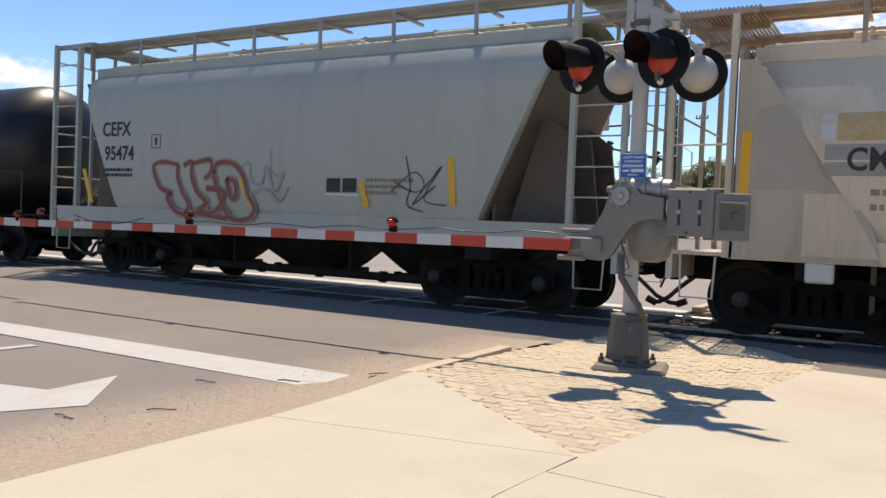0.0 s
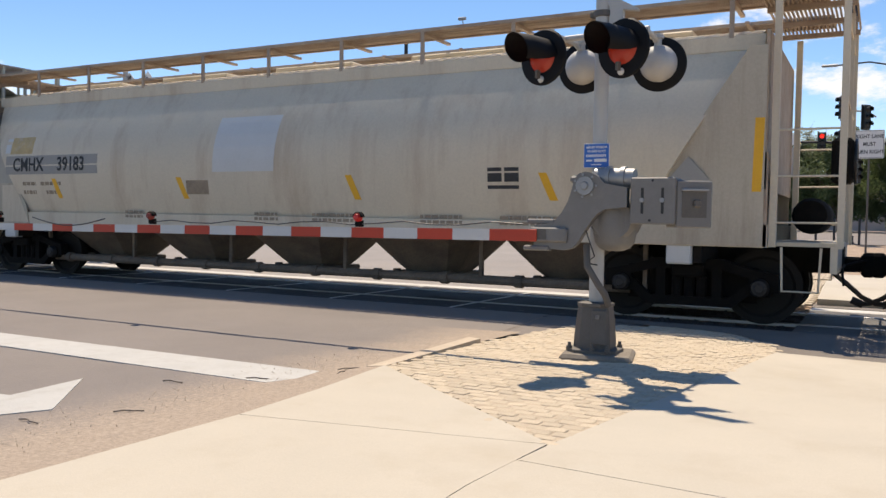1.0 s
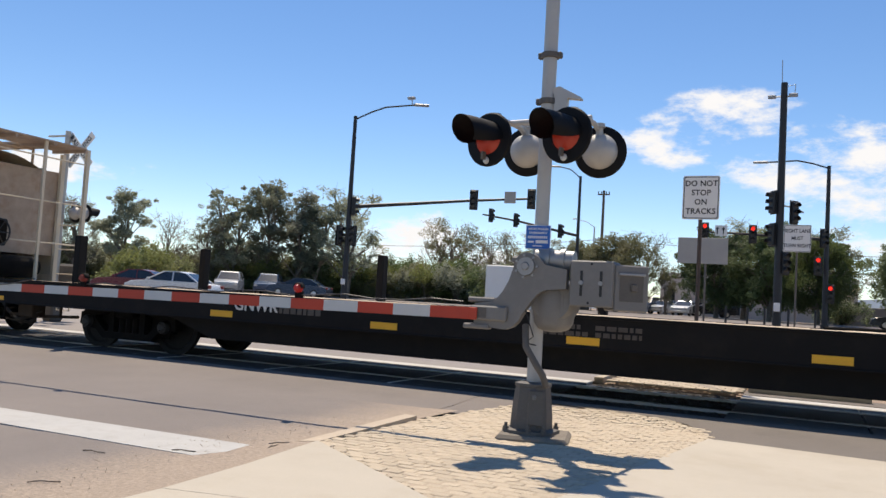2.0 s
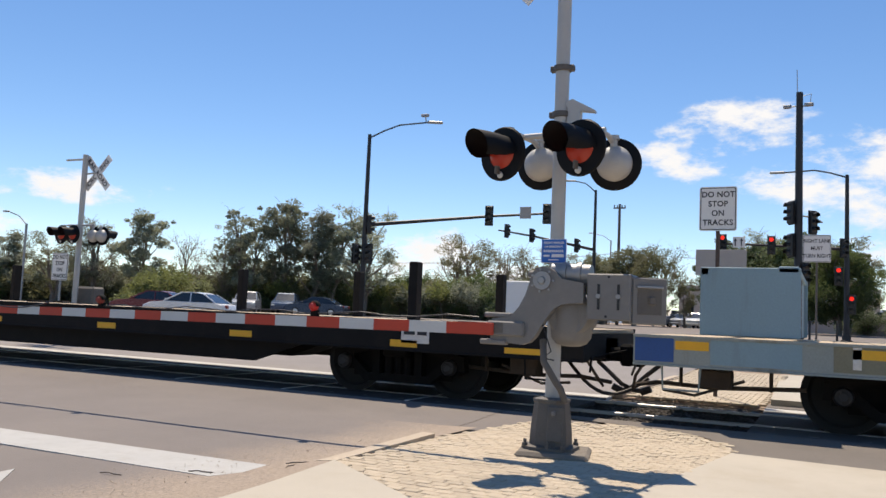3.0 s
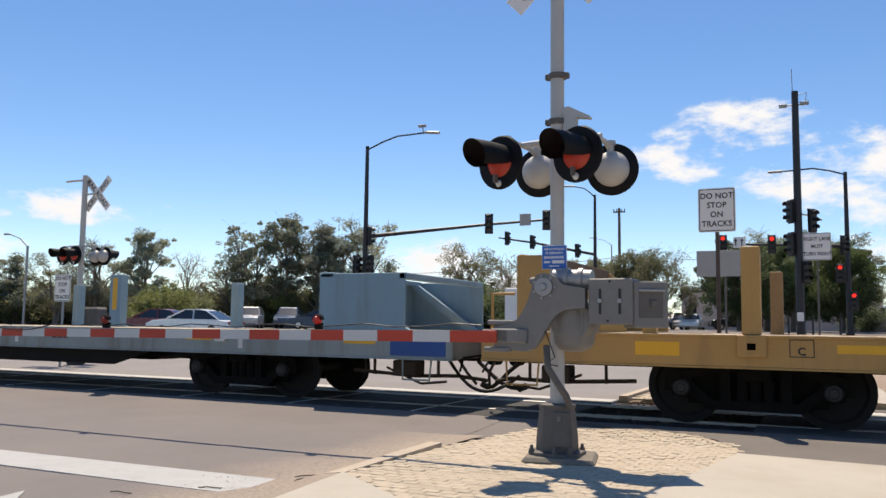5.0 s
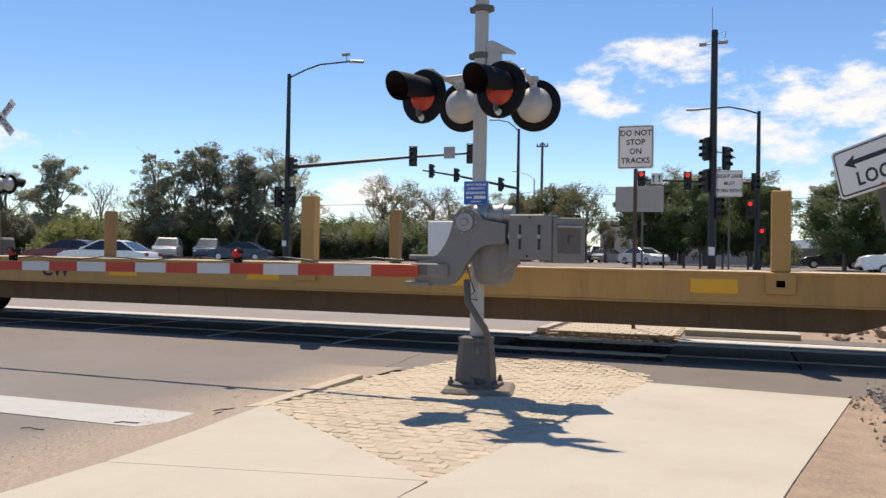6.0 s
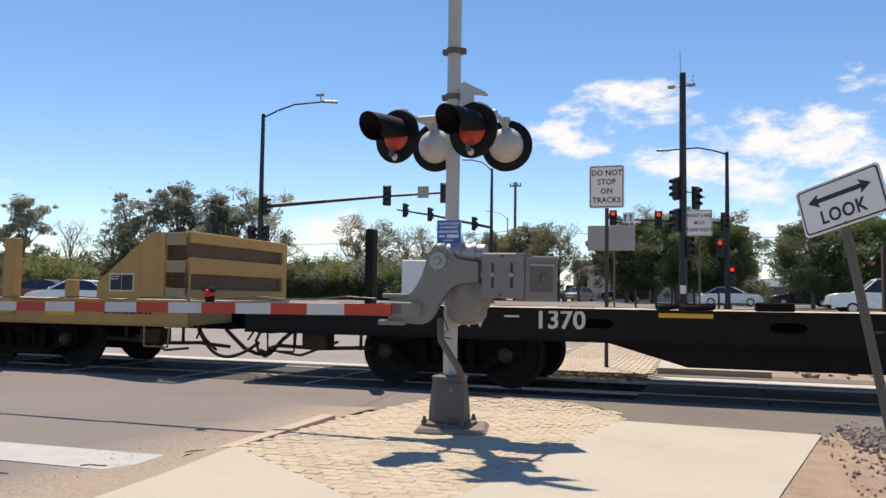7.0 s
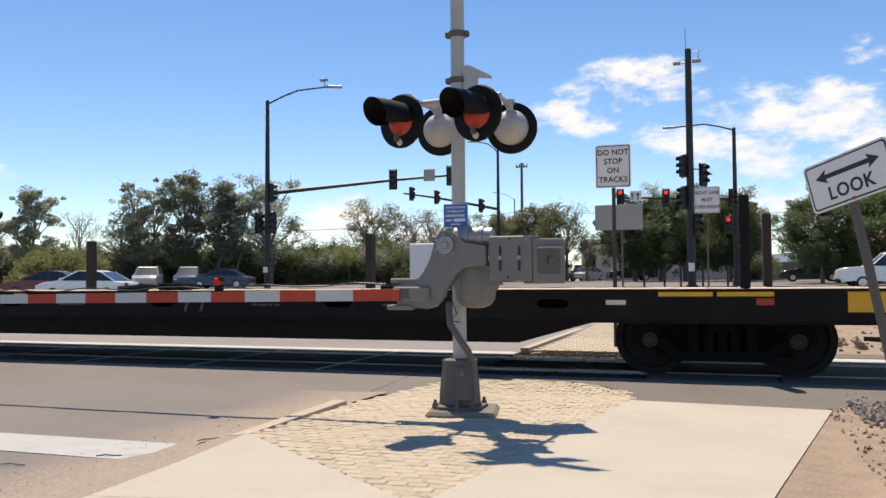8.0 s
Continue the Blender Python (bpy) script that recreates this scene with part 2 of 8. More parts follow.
SILL_BLACK = surface("black_flatcar_paint", (0.009, 0.0082, 0.008), 0.8, 0, 0.35, 1.5, 40, 0.12, (0.024, 0.019, 0.015), 0.5, 2, gloss=0.25)
SILL_BLUE = surface("grey_blue_flatcar_paint", (0.255, 0.29, 0.275), 0.65, 0, 0.16, 0.8, 40, 0.1, (0.16, 0.125, 0.08), 0.8, 0.9, streak=True)
BULK_BLUE = surface("pale_blue_bulkhead_paint", (0.20, 0.31, 0.365), 0.65, 0, 0.1, 1, 40, 0.1, (0.15, 0.16, 0.14), 0.55, 1.2, streak=True)
PATCH_BLUE = surface("bright_blue_patch", (0.014, 0.17, 0.45), 0.6, 0, 0.12, 2, 40)
PATCH_NAVY = surface("dark_blue_patch", (0.04, 0.075, 0.16), 0.6, 0, 0.15, 2, 40)
PATCH_MID = surface("faded_blue_patch", (0.014, 0.072, 0.25), 0.6, 0, 0.15, 2, 40, 0.1, (0.05, 0.10, 0.2), 0.4, 3)
PATCH_OLIVE = surface("olive_patch", (0.20, 0.19, 0.13), 0.7, 0, 0.15, 2, 40)
SILL_YELLOW = surface("ochre_flatcar_paint", (0.44, 0.252, 0.078), 0.65, 0, 0.12, 0.8, 40, 0.1, (0.26, 0.15, 0.06), 0.6, 0.9, streak=True)
MARK_YELLOW = surface("yellow_reflector", (0.75, 0.39, 0.02), 0.5, 0, 0.08, 3, 60, 0.03)
PATCH_WHITE = surface("pale_patch_paint", (0.55, 0.56, 0.55), 0.65, 0, 0.06, 2, 40, 0.03)
PATCH_GREY = surface("grey_patch_paint", (0.30, 0.29, 0.27), 0.7, 0, 0.08, 2, 40, 0.03)
PLATE_GREY = surface("dull_repaint", (0.37, 0.345, 0.295), 0.7, 0, 0.1, 2, 40, 0.03)
PATCH_TAN = surface("dusty_tan_paint", (0.33, 0.25, 0.15), 0.75, 0, 0.12, 2, 40, 0.05)
STENCIL = surface("black_stencil", (0.03, 0.03, 0.032), 0.7, 0, 0.3, 8, 60, 0)
GHOST = surface("ghost_stencil", (0.085, 0.072, 0.06), 0.8, 0, 0.3, 8, 60, 0)
# Lighter brown holds both dust and the light thrown up off the ground.
BAY = surface("dusty_ground_lit_funnel", (0.17, 0.135, 0.105), 0.9, 0, 0.35, 2, 40, 0.2, (0.07, 0.05, 0.038), 0.6, 1.5)
STENCIL_WHITE = surface("white_stencil", (0.62, 0.60, 0.55), 0.7, 0, 0.15, 8, 60, 0)
FAINT = surface("faded_stencil", (0.27, 0.21, 0.15), 0.7, 0, 0.3, 8, 60, 0)
SPRAY_RED = surface("maroon_spray_paint", (0.25, 0.075, 0.06), 0.7, 0, 0.2, 6, 60, 0)
SPRAY_GREY = surface("grey_spray_paint", (0.30, 0.31, 0.30), 0.7, 0, 0.15, 6, 60, 0)
SPRAY_BLACK = surface("black_spray_paint", (0.05, 0.045, 0.04), 0.7, 0, 0.3, 6, 60, 0)
DECK_WOOD = surface("weathered_deck", (0.50, 0.40, 0.29), 0.85, 0, 0.2, 1.2, 50, 0.3, (0.33, 0.25, 0.17), 0.5, 1.5, 0.15)
DARK_PLANK = surface("oily_planks", (0.05, 0.036, 0.030), 0.85, 0, 0.3, 2, 40, 0.3, None, 0, 1, 0.2)
BROWN_PLANK = surface("brown_planks", (0.10, 0.068, 0.042), 0.85, 0, 0.25, 2, 40, 0.3, None, 0, 1, 0.2)
# Near-black for flat patches that stand for the shade inside holes.
VOID = surface("hole_shade", (0.003, 0.003, 0.003), 0.98, gloss=0.0)
RIGGING = surface("rusty_rigging", (0.055, 0.038, 0.027), 0.9, 0, 0.3, 6, 50)
HOSE = surface("rubber_hose", (0.045, 0.033, 0.026), 0.6, 0, 0.3, 8, 60)
BARK = surface("bark", (0.19, 0.155, 0.125), 0.95, 0, 0.35, 3, 30, 0.8)
FENCE = surface("weathered_fence", (0.17, 0.13, 0.10), 0.9, 0, 0.2, 1, 20, 0.3, None, 0, 1, 0.12)
STUCCO = surface("pale_stucco", (0.55, 0.51, 0.46), 0.9, 0, 0.08, 0.4, 30, 0.2)
ROOF_RED = surface("red_roof_tile", (0.24, 0.085, 0.055), 0.85, 0, 0.2, 1, 20, 0.4)
GLASS = surface("car_glass", (0.02, 0.025, 0.03), 0.08, 0, 0.1, 2, 20, 0, gloss=0.8)
TYRE = surface("tyre_rubber", (0.02, 0.02, 0.02), 0.85)
CHROME = surface("alloy", (0.5, 0.5, 0.5), 0.3, 0.9, 0.1, 5, 40, 0)
WOOD_POLE = surface("wood_pole", (0.16, 0.12, 0.09), 0.9, 0, 0.2, 2, 30, 0.3)
# Blue-grey base colour already includes the haze of distance.
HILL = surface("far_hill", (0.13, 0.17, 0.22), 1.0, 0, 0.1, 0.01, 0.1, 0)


def leaf_material(name, base):
    m = bpy.data.materials.new(name)
    m.use_nodes = True
    n, l = m.node_tree.nodes, m.node_tree.links
    b = n["Principled BSDF"]
    geo = n.new("ShaderNodeNewGeometry")
    oi = n.new("ShaderNodeObjectInfo")
    a = n.new("ShaderNodeMath"); a.operation = "ADD"
    l.new(geo.outputs["Random Per Island"], a.inputs[0]); l.new(oi.outputs["Random"], a.inputs[1])
    mr = n.new("ShaderNodeMapRange")
    for k, v in (("From Max", 2.0), ("To Min", 0.55), ("To Max", 1.5)):
        mr.inputs[k].default_value = v
    l.new(a.outputs[0], mr.inputs["Value"])
    s = n.new("ShaderNodeVectorMath"); s.operation = "SCALE"; s.inputs[0].default_value = base
    l.new(mr.outputs[0], s.inputs["Scale"])
    l.new(s.outputs[0], b.inputs["Base Color"])
    b.inputs["Roughness"].default_value = 0.7
    tr = n.new("ShaderNodeBsdfTranslucent")
    l.new(s.outputs[0], tr.inputs["Color"])
    mix = n.new("ShaderNodeMixShader"); mix.inputs[0].default_value = 0.42
    out = n["Material Output"]
    l.new(b.outputs[0], mix.inputs[1]); l.new(tr.outputs[0], mix.inputs[2]); l.new(mix.outputs[0], out.inputs["Surface"])
    return m


LEAF_GREY = leaf_material("grey_green_leaf", (0.275, 0.29, 0.20))
LEAF_GREEN = leaf_material("green_leaf", (0.115, 0.150, 0.058))
LEAF_LIGHT = leaf_material("light_green_leaf", (0.22, 0.24, 0.08))
LEAF_OLIVE = leaf_material("olive_leaf", (0.19, 0.185, 0.09))
LEAF_DRY = leaf_material("dry_twig_leaf", (0.27, 0.225, 0.165))

# ---- mesh helpers ----


class Build:
    """Collects faces for one mesh."""

    def __init__(self):
        self.v, self.f = [], []

    def add(self, verts, faces):
        k = len(self.v)
        self.v += [tuple(p) for p in verts]
        self.f += [tuple(i + k for i in f) for f in faces]
        return self

    def box(self, x0, x1, y0, y1, z0, z1, m=None):
        vs = [Vector((x, y, z)) for x in (x0, x1) for y in (y0, y1) for z in (z0, z1)]
        if m is not None:
            vs = [m @ p for p in vs]
        return self.add(vs, [(0, 1, 3, 2), (4, 6, 7, 5), (0, 4, 5, 1), (2, 3, 7, 6), (0, 2, 6, 4), (1, 5, 7, 3)])

    def cbox(self, x0, x1, y0, y1, z0, z1, c=0.01, m=None):
        """A box with chamfered edges."""
        lo, hi = (x0, y0, z0), (x1, y1, z1)
        vs, idx = [], {}
        for s in [(a, b, d) for a in (0, 1) for b in (0, 1) for d in (0, 1)]:
            corner = [hi[i] if s[i] else lo[i] for i in range(3)]
            for ax in range(3):
                p = [corner[i] + (0 if i == ax else (-c if s[i] else c)) for i in range(3)]
                idx[(s, ax)] = len(vs)
                vs.append(m @ Vector(p) if m is not None else Vector(p))
        fs = []
        for ax in range(3):
            u, w = (ax + 1) % 3, (ax + 2) % 3
            for side in (0, 1):
                ring = []
                for a, b in ((0, 0), (1, 0), (1, 1), (0, 1)):
                    s = [0, 0, 0]; s[ax], s[u], s[w] = side, a, b
                    ring.append(idx[(tuple(s), ax)])
                fs.append(tuple(ring if side else ring[::-1]))
        for ax in range(3):
            u, w = (ax + 1) % 3, (ax + 2) % 3
            for a in (0, 1):
                for b in (0, 1):
                    s0, s1 = [0, 0, 0], [0, 0, 0]
                    s0[u], s0[w], s1[ax], s1[u], s1[w] = a, b, 1, a, b
                    s0, s1 = tuple(s0), tuple(s1)
                    q = (idx[(s0, u)], idx[(s1, u)], idx[(s1, w)], idx[(s0, w)])
                    fs.append(q if a != b else q[::-1])
        for s in [(a, b, d) for a in (0, 1) for b in (0, 1) for d in (0, 1)]:
            t = tuple(idx[(s, ax)] for ax in range(3))
            fs.append(t if sum(s) % 2 else t[::-1])
        return self.add(vs, fs)

    def prism(self, poly, a, b, axis="y", m=None):
        """A flat outline drawn out from a to b along an axis; the outline is in the other two axes."""
        def at(p, q):
            return {"y": (p[0], q, p[1]), "z": (p[0], p[1], q), "x": (q, p[0], p[1])}[axis]
        n = len(poly)
        vs = [Vector(at(p, a)) for p in poly] + [Vector(at(p, b)) for p in poly]
        if m is not None:
            vs = [m @ p for p in vs]
        fs = [tuple(range(n)), tuple(range(2 * n - 1, n - 1, -1))] + [(i, i + n, (i + 1) % n + n, (i + 1) % n) for i in range(n)]
        return self.add(vs, fs)

    def tube(self, pts, r, seg=8, caps=True):
        """A round bar along a path; r is one radius or one for each point."""
        pts = [Vector(p) for p in pts]
        rs = r if isinstance(r, (list, tuple)) else [r] * len(pts)
        vs, fs = [], []
        side = None
        for i, p in enumerate(pts):
            d = (pts[min(i + 1, len(pts) - 1)] - pts[max(i - 1, 0)]).normalized()
            if side is None:
                side = d.orthogonal().normalized()
            side = (side - d * side.dot(d)).normalized()
            up = d.cross(side)
            for k in range(seg):
                a = 2 * math.pi * k / seg
                vs.append(p + (side * math.cos(a) + up * math.sin(a)) * rs[i])
        for i in range(len(pts) - 1):
            for k in range(seg):
                fs.append((i * seg + k, i * seg + (k + 1) % seg, (i + 1) * seg + (k + 1) % seg, (i + 1) * seg + k))
        if caps:
            fs += [tuple(range(seg))[::-1], tuple(range((len(pts) - 1) * seg, len(pts) * seg))]
        return self.add(vs, fs)

    def lathe(self, profile, m=None, seg=24, start=0.0, sweep=2 * math.pi):
        """Turns (radius, height) pairs round the z axis."""
        full = abs(sweep - 2 * math.pi) < 1e-6
        n = seg if full else seg + 1
        vs, fs = [], []
        for r, z in profile:
            for k in range(n):
                a = start + sweep * k / seg
                p = Vector((r * math.cos(a), r * math.sin(a), z))
                vs.append(m @ p if m is not None else p)
        for i in range(len(profile) - 1):
            for k in range(seg):
                j = (k + 1) % n
                fs.append((i * n + k, i * n + j, (i + 1) * n + j, (i + 1) * n + k))
        return self.add(vs, fs)

    def quad(self, a, b, c, d):
        return self.add([a, b, c, d], [(0, 1, 2, 3)])

    def mesh(self, name, material, smooth=False):
        me = bpy.data.meshes.new(name)
        me.from_pydata([tuple(p) for p in self.v], [], self.f)
        me.materials.append(material)
        if smooth:
            me.shade_smooth()
            me.set_sharp_from_angle(angle=radians(38))
        me.update()
        return me


def part(name, b, material, parent, label="", smooth=False, at=None):
    ob = new(name, b.mesh(name, material, smooth) if isinstance(b, Build) else b)
    ob.parent = parent
    if at is not None:
        ob.matrix_basis = at
    if label:
        tagged(ob, label)
    return ob


def thing(name, label, category, m=None, group="", kind=""):
    ob = new(name)
    ob.empty_display_size = 0.1
    if m is not None:
        ob.matrix_basis = m
    return tagged(ob, label, category, group, kind)


def setting(name, b, material, label, category="", smooth=False):
    ob = new(name, b.mesh(name, material, smooth))
    return tagged(ob, label, category or name.split("_")[0], "", "structure")


def letters(name, text, height, material, parent, m, label="", spacing=1.0, squeeze=1.0, extrude=0.002):
    """Writing with the built-in font; height is that of a capital."""
    cu = bpy.data.curves.new(name, "FONT")
    cu.body, cu.size, cu.extrude, cu.align_x, cu.align_y = text, height / 0.70, extrude, "CENTER", "CENTER"
    cu.space_character, cu.offset, cu.resolution_u = spacing, height * 0.03, 3
    ob = bpy.data.objects.new(name, cu)
    me = bpy.data.meshes.new_from_object(ob)
    bpy.data.objects.remove(ob)
    me.materials.clear(); me.materials.append(material)
    for v in me.vertices:
        v.co.x *= squeeze
    return part(name, me, material, parent, label, at=m)


FRONT = pose(0, 0, 0, 90, 0, 0)


RISE = 0.05


def ground_z(y):
    """The crossing stands a little proud of the pavement, and the far side climbs gently to the street beyond."""
    hump = min(max((y - 9.0) / 1.3, 0), 1)
    k = min(max((y - 17) / 25.0, 0), 1)
    far = min(max((y - 42) / 37.0, 0), 1)
    return RISE * hump * hump * (3 - 2 * hump) + 0.62 * k + 0.45 * far


# ---- ground, road, pavement ----
TRACK_Y = 12.12
ROAD_EDGE = -3.95


def sheet(name, xs, ys, lift, material, label, category, zf=None):
    b = Build()
    vs = [(x, y, (zf(x, y) if zf else ground_z(y)) + lift) for y in ys for x in xs]
    n = len(xs)
    fs = [(j * n + i, j * n + i + 1, (j + 1) * n + i + 1, (j + 1) * n + i) for j in range(len(ys) - 1) for i in range(n - 1)]
    b.add(vs, fs)
    return setting(name, b, material, label, category)


def ground_height(x, y):
    bed = -0.26 if 10.45 < y < 13.92 else 0.0
    return ground_z(y) + bed


sheet("ground", [-1500, -300, -120, -60, -30, -10, 0, 10, 30, 60, 120, 300, 1500],
      [-400, -60, -20, 0, 6, 9.0, 9.4, 9.8, 10.3, 10.42, 10.5, 13.9, 13.96, 17, 20, 26, 34, 42, 56, 70, 79, 110, 200, 500, 2500], -0.03, DIRT,
      "dry tan dirt with pebbles", "ground", ground_height)
sheet("road", [-70, -40, -20, -10, ROAD_EDGE], [-40, -10, 0, 5, 9.0, 9.3, 9.6, 9.9, 10.2, 10.46], 0.0, ASPHALT, "worn grey-brown asphalt road", "road")
sheet("road_2", [-90, -60, -30, -12, -3.2], [13.94, 17, 22, 30, 40], 0.0, ASPHALT_PALE, "sunlit asphalt road beyond the track", "road")
sheet("road_3", [-160, -90, -40, 0, 40, 120], [40, 42, 54, 62, 70, 79, 88], 0.0, ASPHALT, "wide asphalt street at the far junction", "road")
sheet("road_4", [ROAD_EDGE + 0.004, -3.3, -2.6], [7.7, 8.4, 9.0, 9.3, 9.6, 9.9, 10.2, 10.46], -0.003, ASPHALT, "asphalt fillet beside the paving", "road")


def flat(poly, z0, z1):
    return Build().prism(poly, z0, z1, "z")


# stop line, lane arrow, lane line
setting("stop_line", flat([(-30, 4.84), (-4.2, 4.93), (-4.1, 5.2), (-4.14, 5.55), (-9, 5.43), (-30, 5.43)], 0.0, 0.011), ROAD_PAINT, "wide worn white stop line", "road marking")
setting("lane_arrow", flat([(-5.47, 4.28), (-4.76, 3.49), (-5.0, 3.04), (-5.9, 2.2), (-6.15, 2.3), (-5.84, 3.5), (-5.37, 3.61)], 0.0, 0.011), ROAD_PAINT, "worn white lane arrow on asphalt", "road marking")
setting("lane_line", flat([(-7.19, 1.0), (-7.31, 1.0), (-7.31, 4.73), (-7.19, 4.73)], 0.0, 0.011), ROAD_PAINT, "thin white lane line", "road marking")
# sandy gutter: grit drifts out thinly over the asphalt


def gutter_material():
    m = surface("drifted_gutter_sand", (0.186, 0.162, 0.147), 0.92, 0, 0.16, 0.6, 160, 0.35)
    n, l = m.node_tree.nodes, m.node_tree.links
    b = n["Principled BSDF"]
    road = b.inputs["Base Color"].links[0].from_socket
    co = n.new("ShaderNodeTexCoord")
    sep = n.new("ShaderNodeSeparateXYZ")
    l.new(co.outputs["Object"], sep.inputs[0])
    big = node(n, "ShaderNodeTexNoise", Scale=1.1, Detail=6.0, Roughness=0.65)
    fine = node(n, "ShaderNodeTexNoise", Scale=38.0, Detail=4.0, Roughness=0.8)
    for t in (big, fine):
        l.new(co.outputs["Object"], t.inputs["Vector"])
    a1 = n.new("ShaderNodeMath"); a1.operation = "MULTIPLY_ADD"; a1.inputs[1].default_value = 1.1
    l.new(big.outputs["Fac"], a1.inputs[0]); l.new(sep.outputs["X"], a1.inputs[2])
    a2 = n.new("ShaderNodeMath"); a2.operation = "MULTIPLY_ADD"; a2.inputs[1].default_value = 0.9
    l.new(fine.outputs["Fac"], a2.inputs[0]); l.new(a1.outputs[0], a2.inputs[2])
    mr = n.new("ShaderNodeMapRange"); mr.interpolation_type = "SMOOTHSTEP"
    mr.inputs["From Min"].default_value, mr.inputs["From Max"].default_value = -4.1, -2.9
    l.new(a2.outputs[0], mr.inputs["Value"])
    speck = n.new("ShaderNodeMapRange")
    for k, v in (("From Min", 0.35), ("From Max", 0.68), ("To Min", 0.72), ("To Max", 1.22)):
        speck.inputs[k].default_value = v
    l.new(fine.outputs["Fac"], speck.inputs["Value"])
    sand = n.new("ShaderNodeVectorMath"); sand.operation = "SCALE"; sand.inputs[0].default_value = (0.335, 0.268, 0.208)
    l.new(speck.outputs[0], sand.inputs["Scale"])
    mx = n.new("ShaderNodeMix"); mx.data_type = "RGBA"
    l.new(mr.outputs[0], mx.inputs["Factor"]); l.new(road, mx.inputs["A"]); l.new(sand.outputs[0], mx.inputs["B"])
    l.new(mx.outputs["Result"], b.inputs["Base Color"])
    return m


gut = Build()
prev = None
for i in range(83):
    y = -6 + i * 0.18
    inn = np.interp(y, (2.2, 3.98, 6.0, 6.3, 8.6), (-3.60, -3.57, -3.76, -3.80, -3.66))
    row = [(-5.75, 0.0035), (-4.75, 0.0045), (-4.3, 0.007), (-3.95, 0.014), (inn, 0.027)]
    if prev:
        for k in range(4):
            gut.quad((prev[k][0], y - 0.18, prev[k][1]), (prev[k + 1][0], y - 0.18, prev[k + 1][1]), (row[k + 1][0], y, row[k + 1][1]), (row[k][0], y, row[k][1]))
    prev = row
setting("gutter", gut, gutter_material(), "sandy gutter with grit along the road edge", "gutter")

# sidewalk slabs with open joints between them
setting("pavement_1", flat([(-3.62, -6), (-1.728, -6), (-1.728, 3.5), (-1.66, 4.362), (-3.60, 3.97), (-3.64, 2.2)], -0.1, 0.03), CONCRETE, "smooth pale concrete pavement slab", "pavement")
setting("pavement_2", flat([(-3.60, 3.977), (-1.66, 4.368), (-1.655, 4.39), (-3.79, 6.01), (-3.66, 4.9)], -0.1, 0.03), CONCRETE, "smooth pale concrete pavement slab", "pavement")
setting("pavement_3", flat([(-1.722, -6), (0.0, -6), (0.06, 3.905), (-1.688, 3.985), (-1.722, 3.5)], -0.1, 0.03), CONCRETE, "smooth pale concrete pavement slab", "pavement")
setting("pavement_4", flat([(-1.683, 3.992), (0.06, 3.912), (0.30, 5.2), (0.52, 6.3), (1.0, 8.69), (-0.92, 8.84), (-1.08, 7.85), (-1.644, 4.37)], -0.1, 0.03), CONCRETE, "smooth pale concrete pavement slab", "pavement")
setting("pavement_5", flat([(-0.9, 14.4), (0.9, 14.4), (0.6, 21), (-0.7, 24), (-1.2, 24)], -0.1, 0.16), CONCRETE, "pale concrete pavement beyond the track", "pavement")
apron = Build()
left = [(-0.92, 8.86), (-0.95, 9.2), (-1.25, 9.7), (-1.6, 9.95), (-3.3, 10.2), (-3.36, 10.46)]
right = [(1.0, 8.71), (1.35, 8.95), (1.9, 9.35), (2.2, 9.7), (2.3, 10.1), (2.34, 10.46)]
for (p0, p1), (q0, q1) in zip(zip(left, left[1:]), zip(right, right[1:])):
    n = 8
    for k in range(n):
        quad = []
        for (ax, ay), (bx, by), f in ((p0, q0, k / n), (p0, q0, (k + 1) / n), (p1, q1, (k + 1) / n), (p1, q1, k / n)):
            x, y = ax + (bx - ax) * f, ay + (by - ay) * f
            quad.append((x, y, ground_z(y) + 0.012 + (0.0 if y < 8.9 else 0.006 * noise.noise((x * 2, y * 2, 0)))))
        apron.quad(*quad)
setting("pavement_edge", apron, ASPHALT_NEW, "dark asphalt apron beside the track", "pavement")
setting("pavement_far_apron", flat([(-0.95, 13.97), (3.0, 13.97), (3.0, 14.7), (-0.4, 14.8), (-0.95, 14.75)], -0.1, 0.062), ASPHALT_NEW, "dark asphalt apron across the track", "pavement")
kerb = Build()
foot = [(-3.92, 5.92, 0.020), (-3.76, 5.99, 0.031), (-3.70, 7.75, 0.066), (-3.86, 7.80, 0.062)]
kerb.add([(x, y, -0.1) for x, y, z in foot] + foot, [(3, 2, 1, 0), (4, 5, 6, 7)] + [(i, (i + 1) % 4, 4 + (i + 1) % 4, 4 + i) for i in range(4)])
setting("kerb", kerb, CURB, "worn pale concrete kerb", "kerb")
setting("kerb_2", Build().prism([(-3.35, 13.98), (-3.2, 13.98), (-3.2, 24), (-3.35, 24)], -0.1, 0.12, "z"), CURB, "pale concrete kerb across the track", "kerb")

# dry earth banked up against the slab's edge
bank = Build()
bank_y = [-6.0 + 0.19 * i for i in range(80)]
bank_x = [np.interp(y, (-6.0, 3.9, 5.2, 6.3, 8.69, 9.2), (0.0, 0.06, 0.30, 0.52, 1.0, 1.25)) for y in bank_y]
reach = (0.004, 0.08, 0.2, 0.4, 0.7, 1.1, 1.6)
high = (0.019, 0.017, 0.012, 0.004, -0.010, -0.022, -0.034)
rows = [[(x + d + (0.05 * noise.noise((y * 2.1, d * 4, 2)) if d > 0.01 else 0), y, h + (0.011 * noise.noise((y * 5, d * 9, 0)) if 0.01 < d < 1.5 else 0)) for d, h in zip(reach, high)] for x, y in zip(bank_x, bank_y)]
n_bank = len(reach)
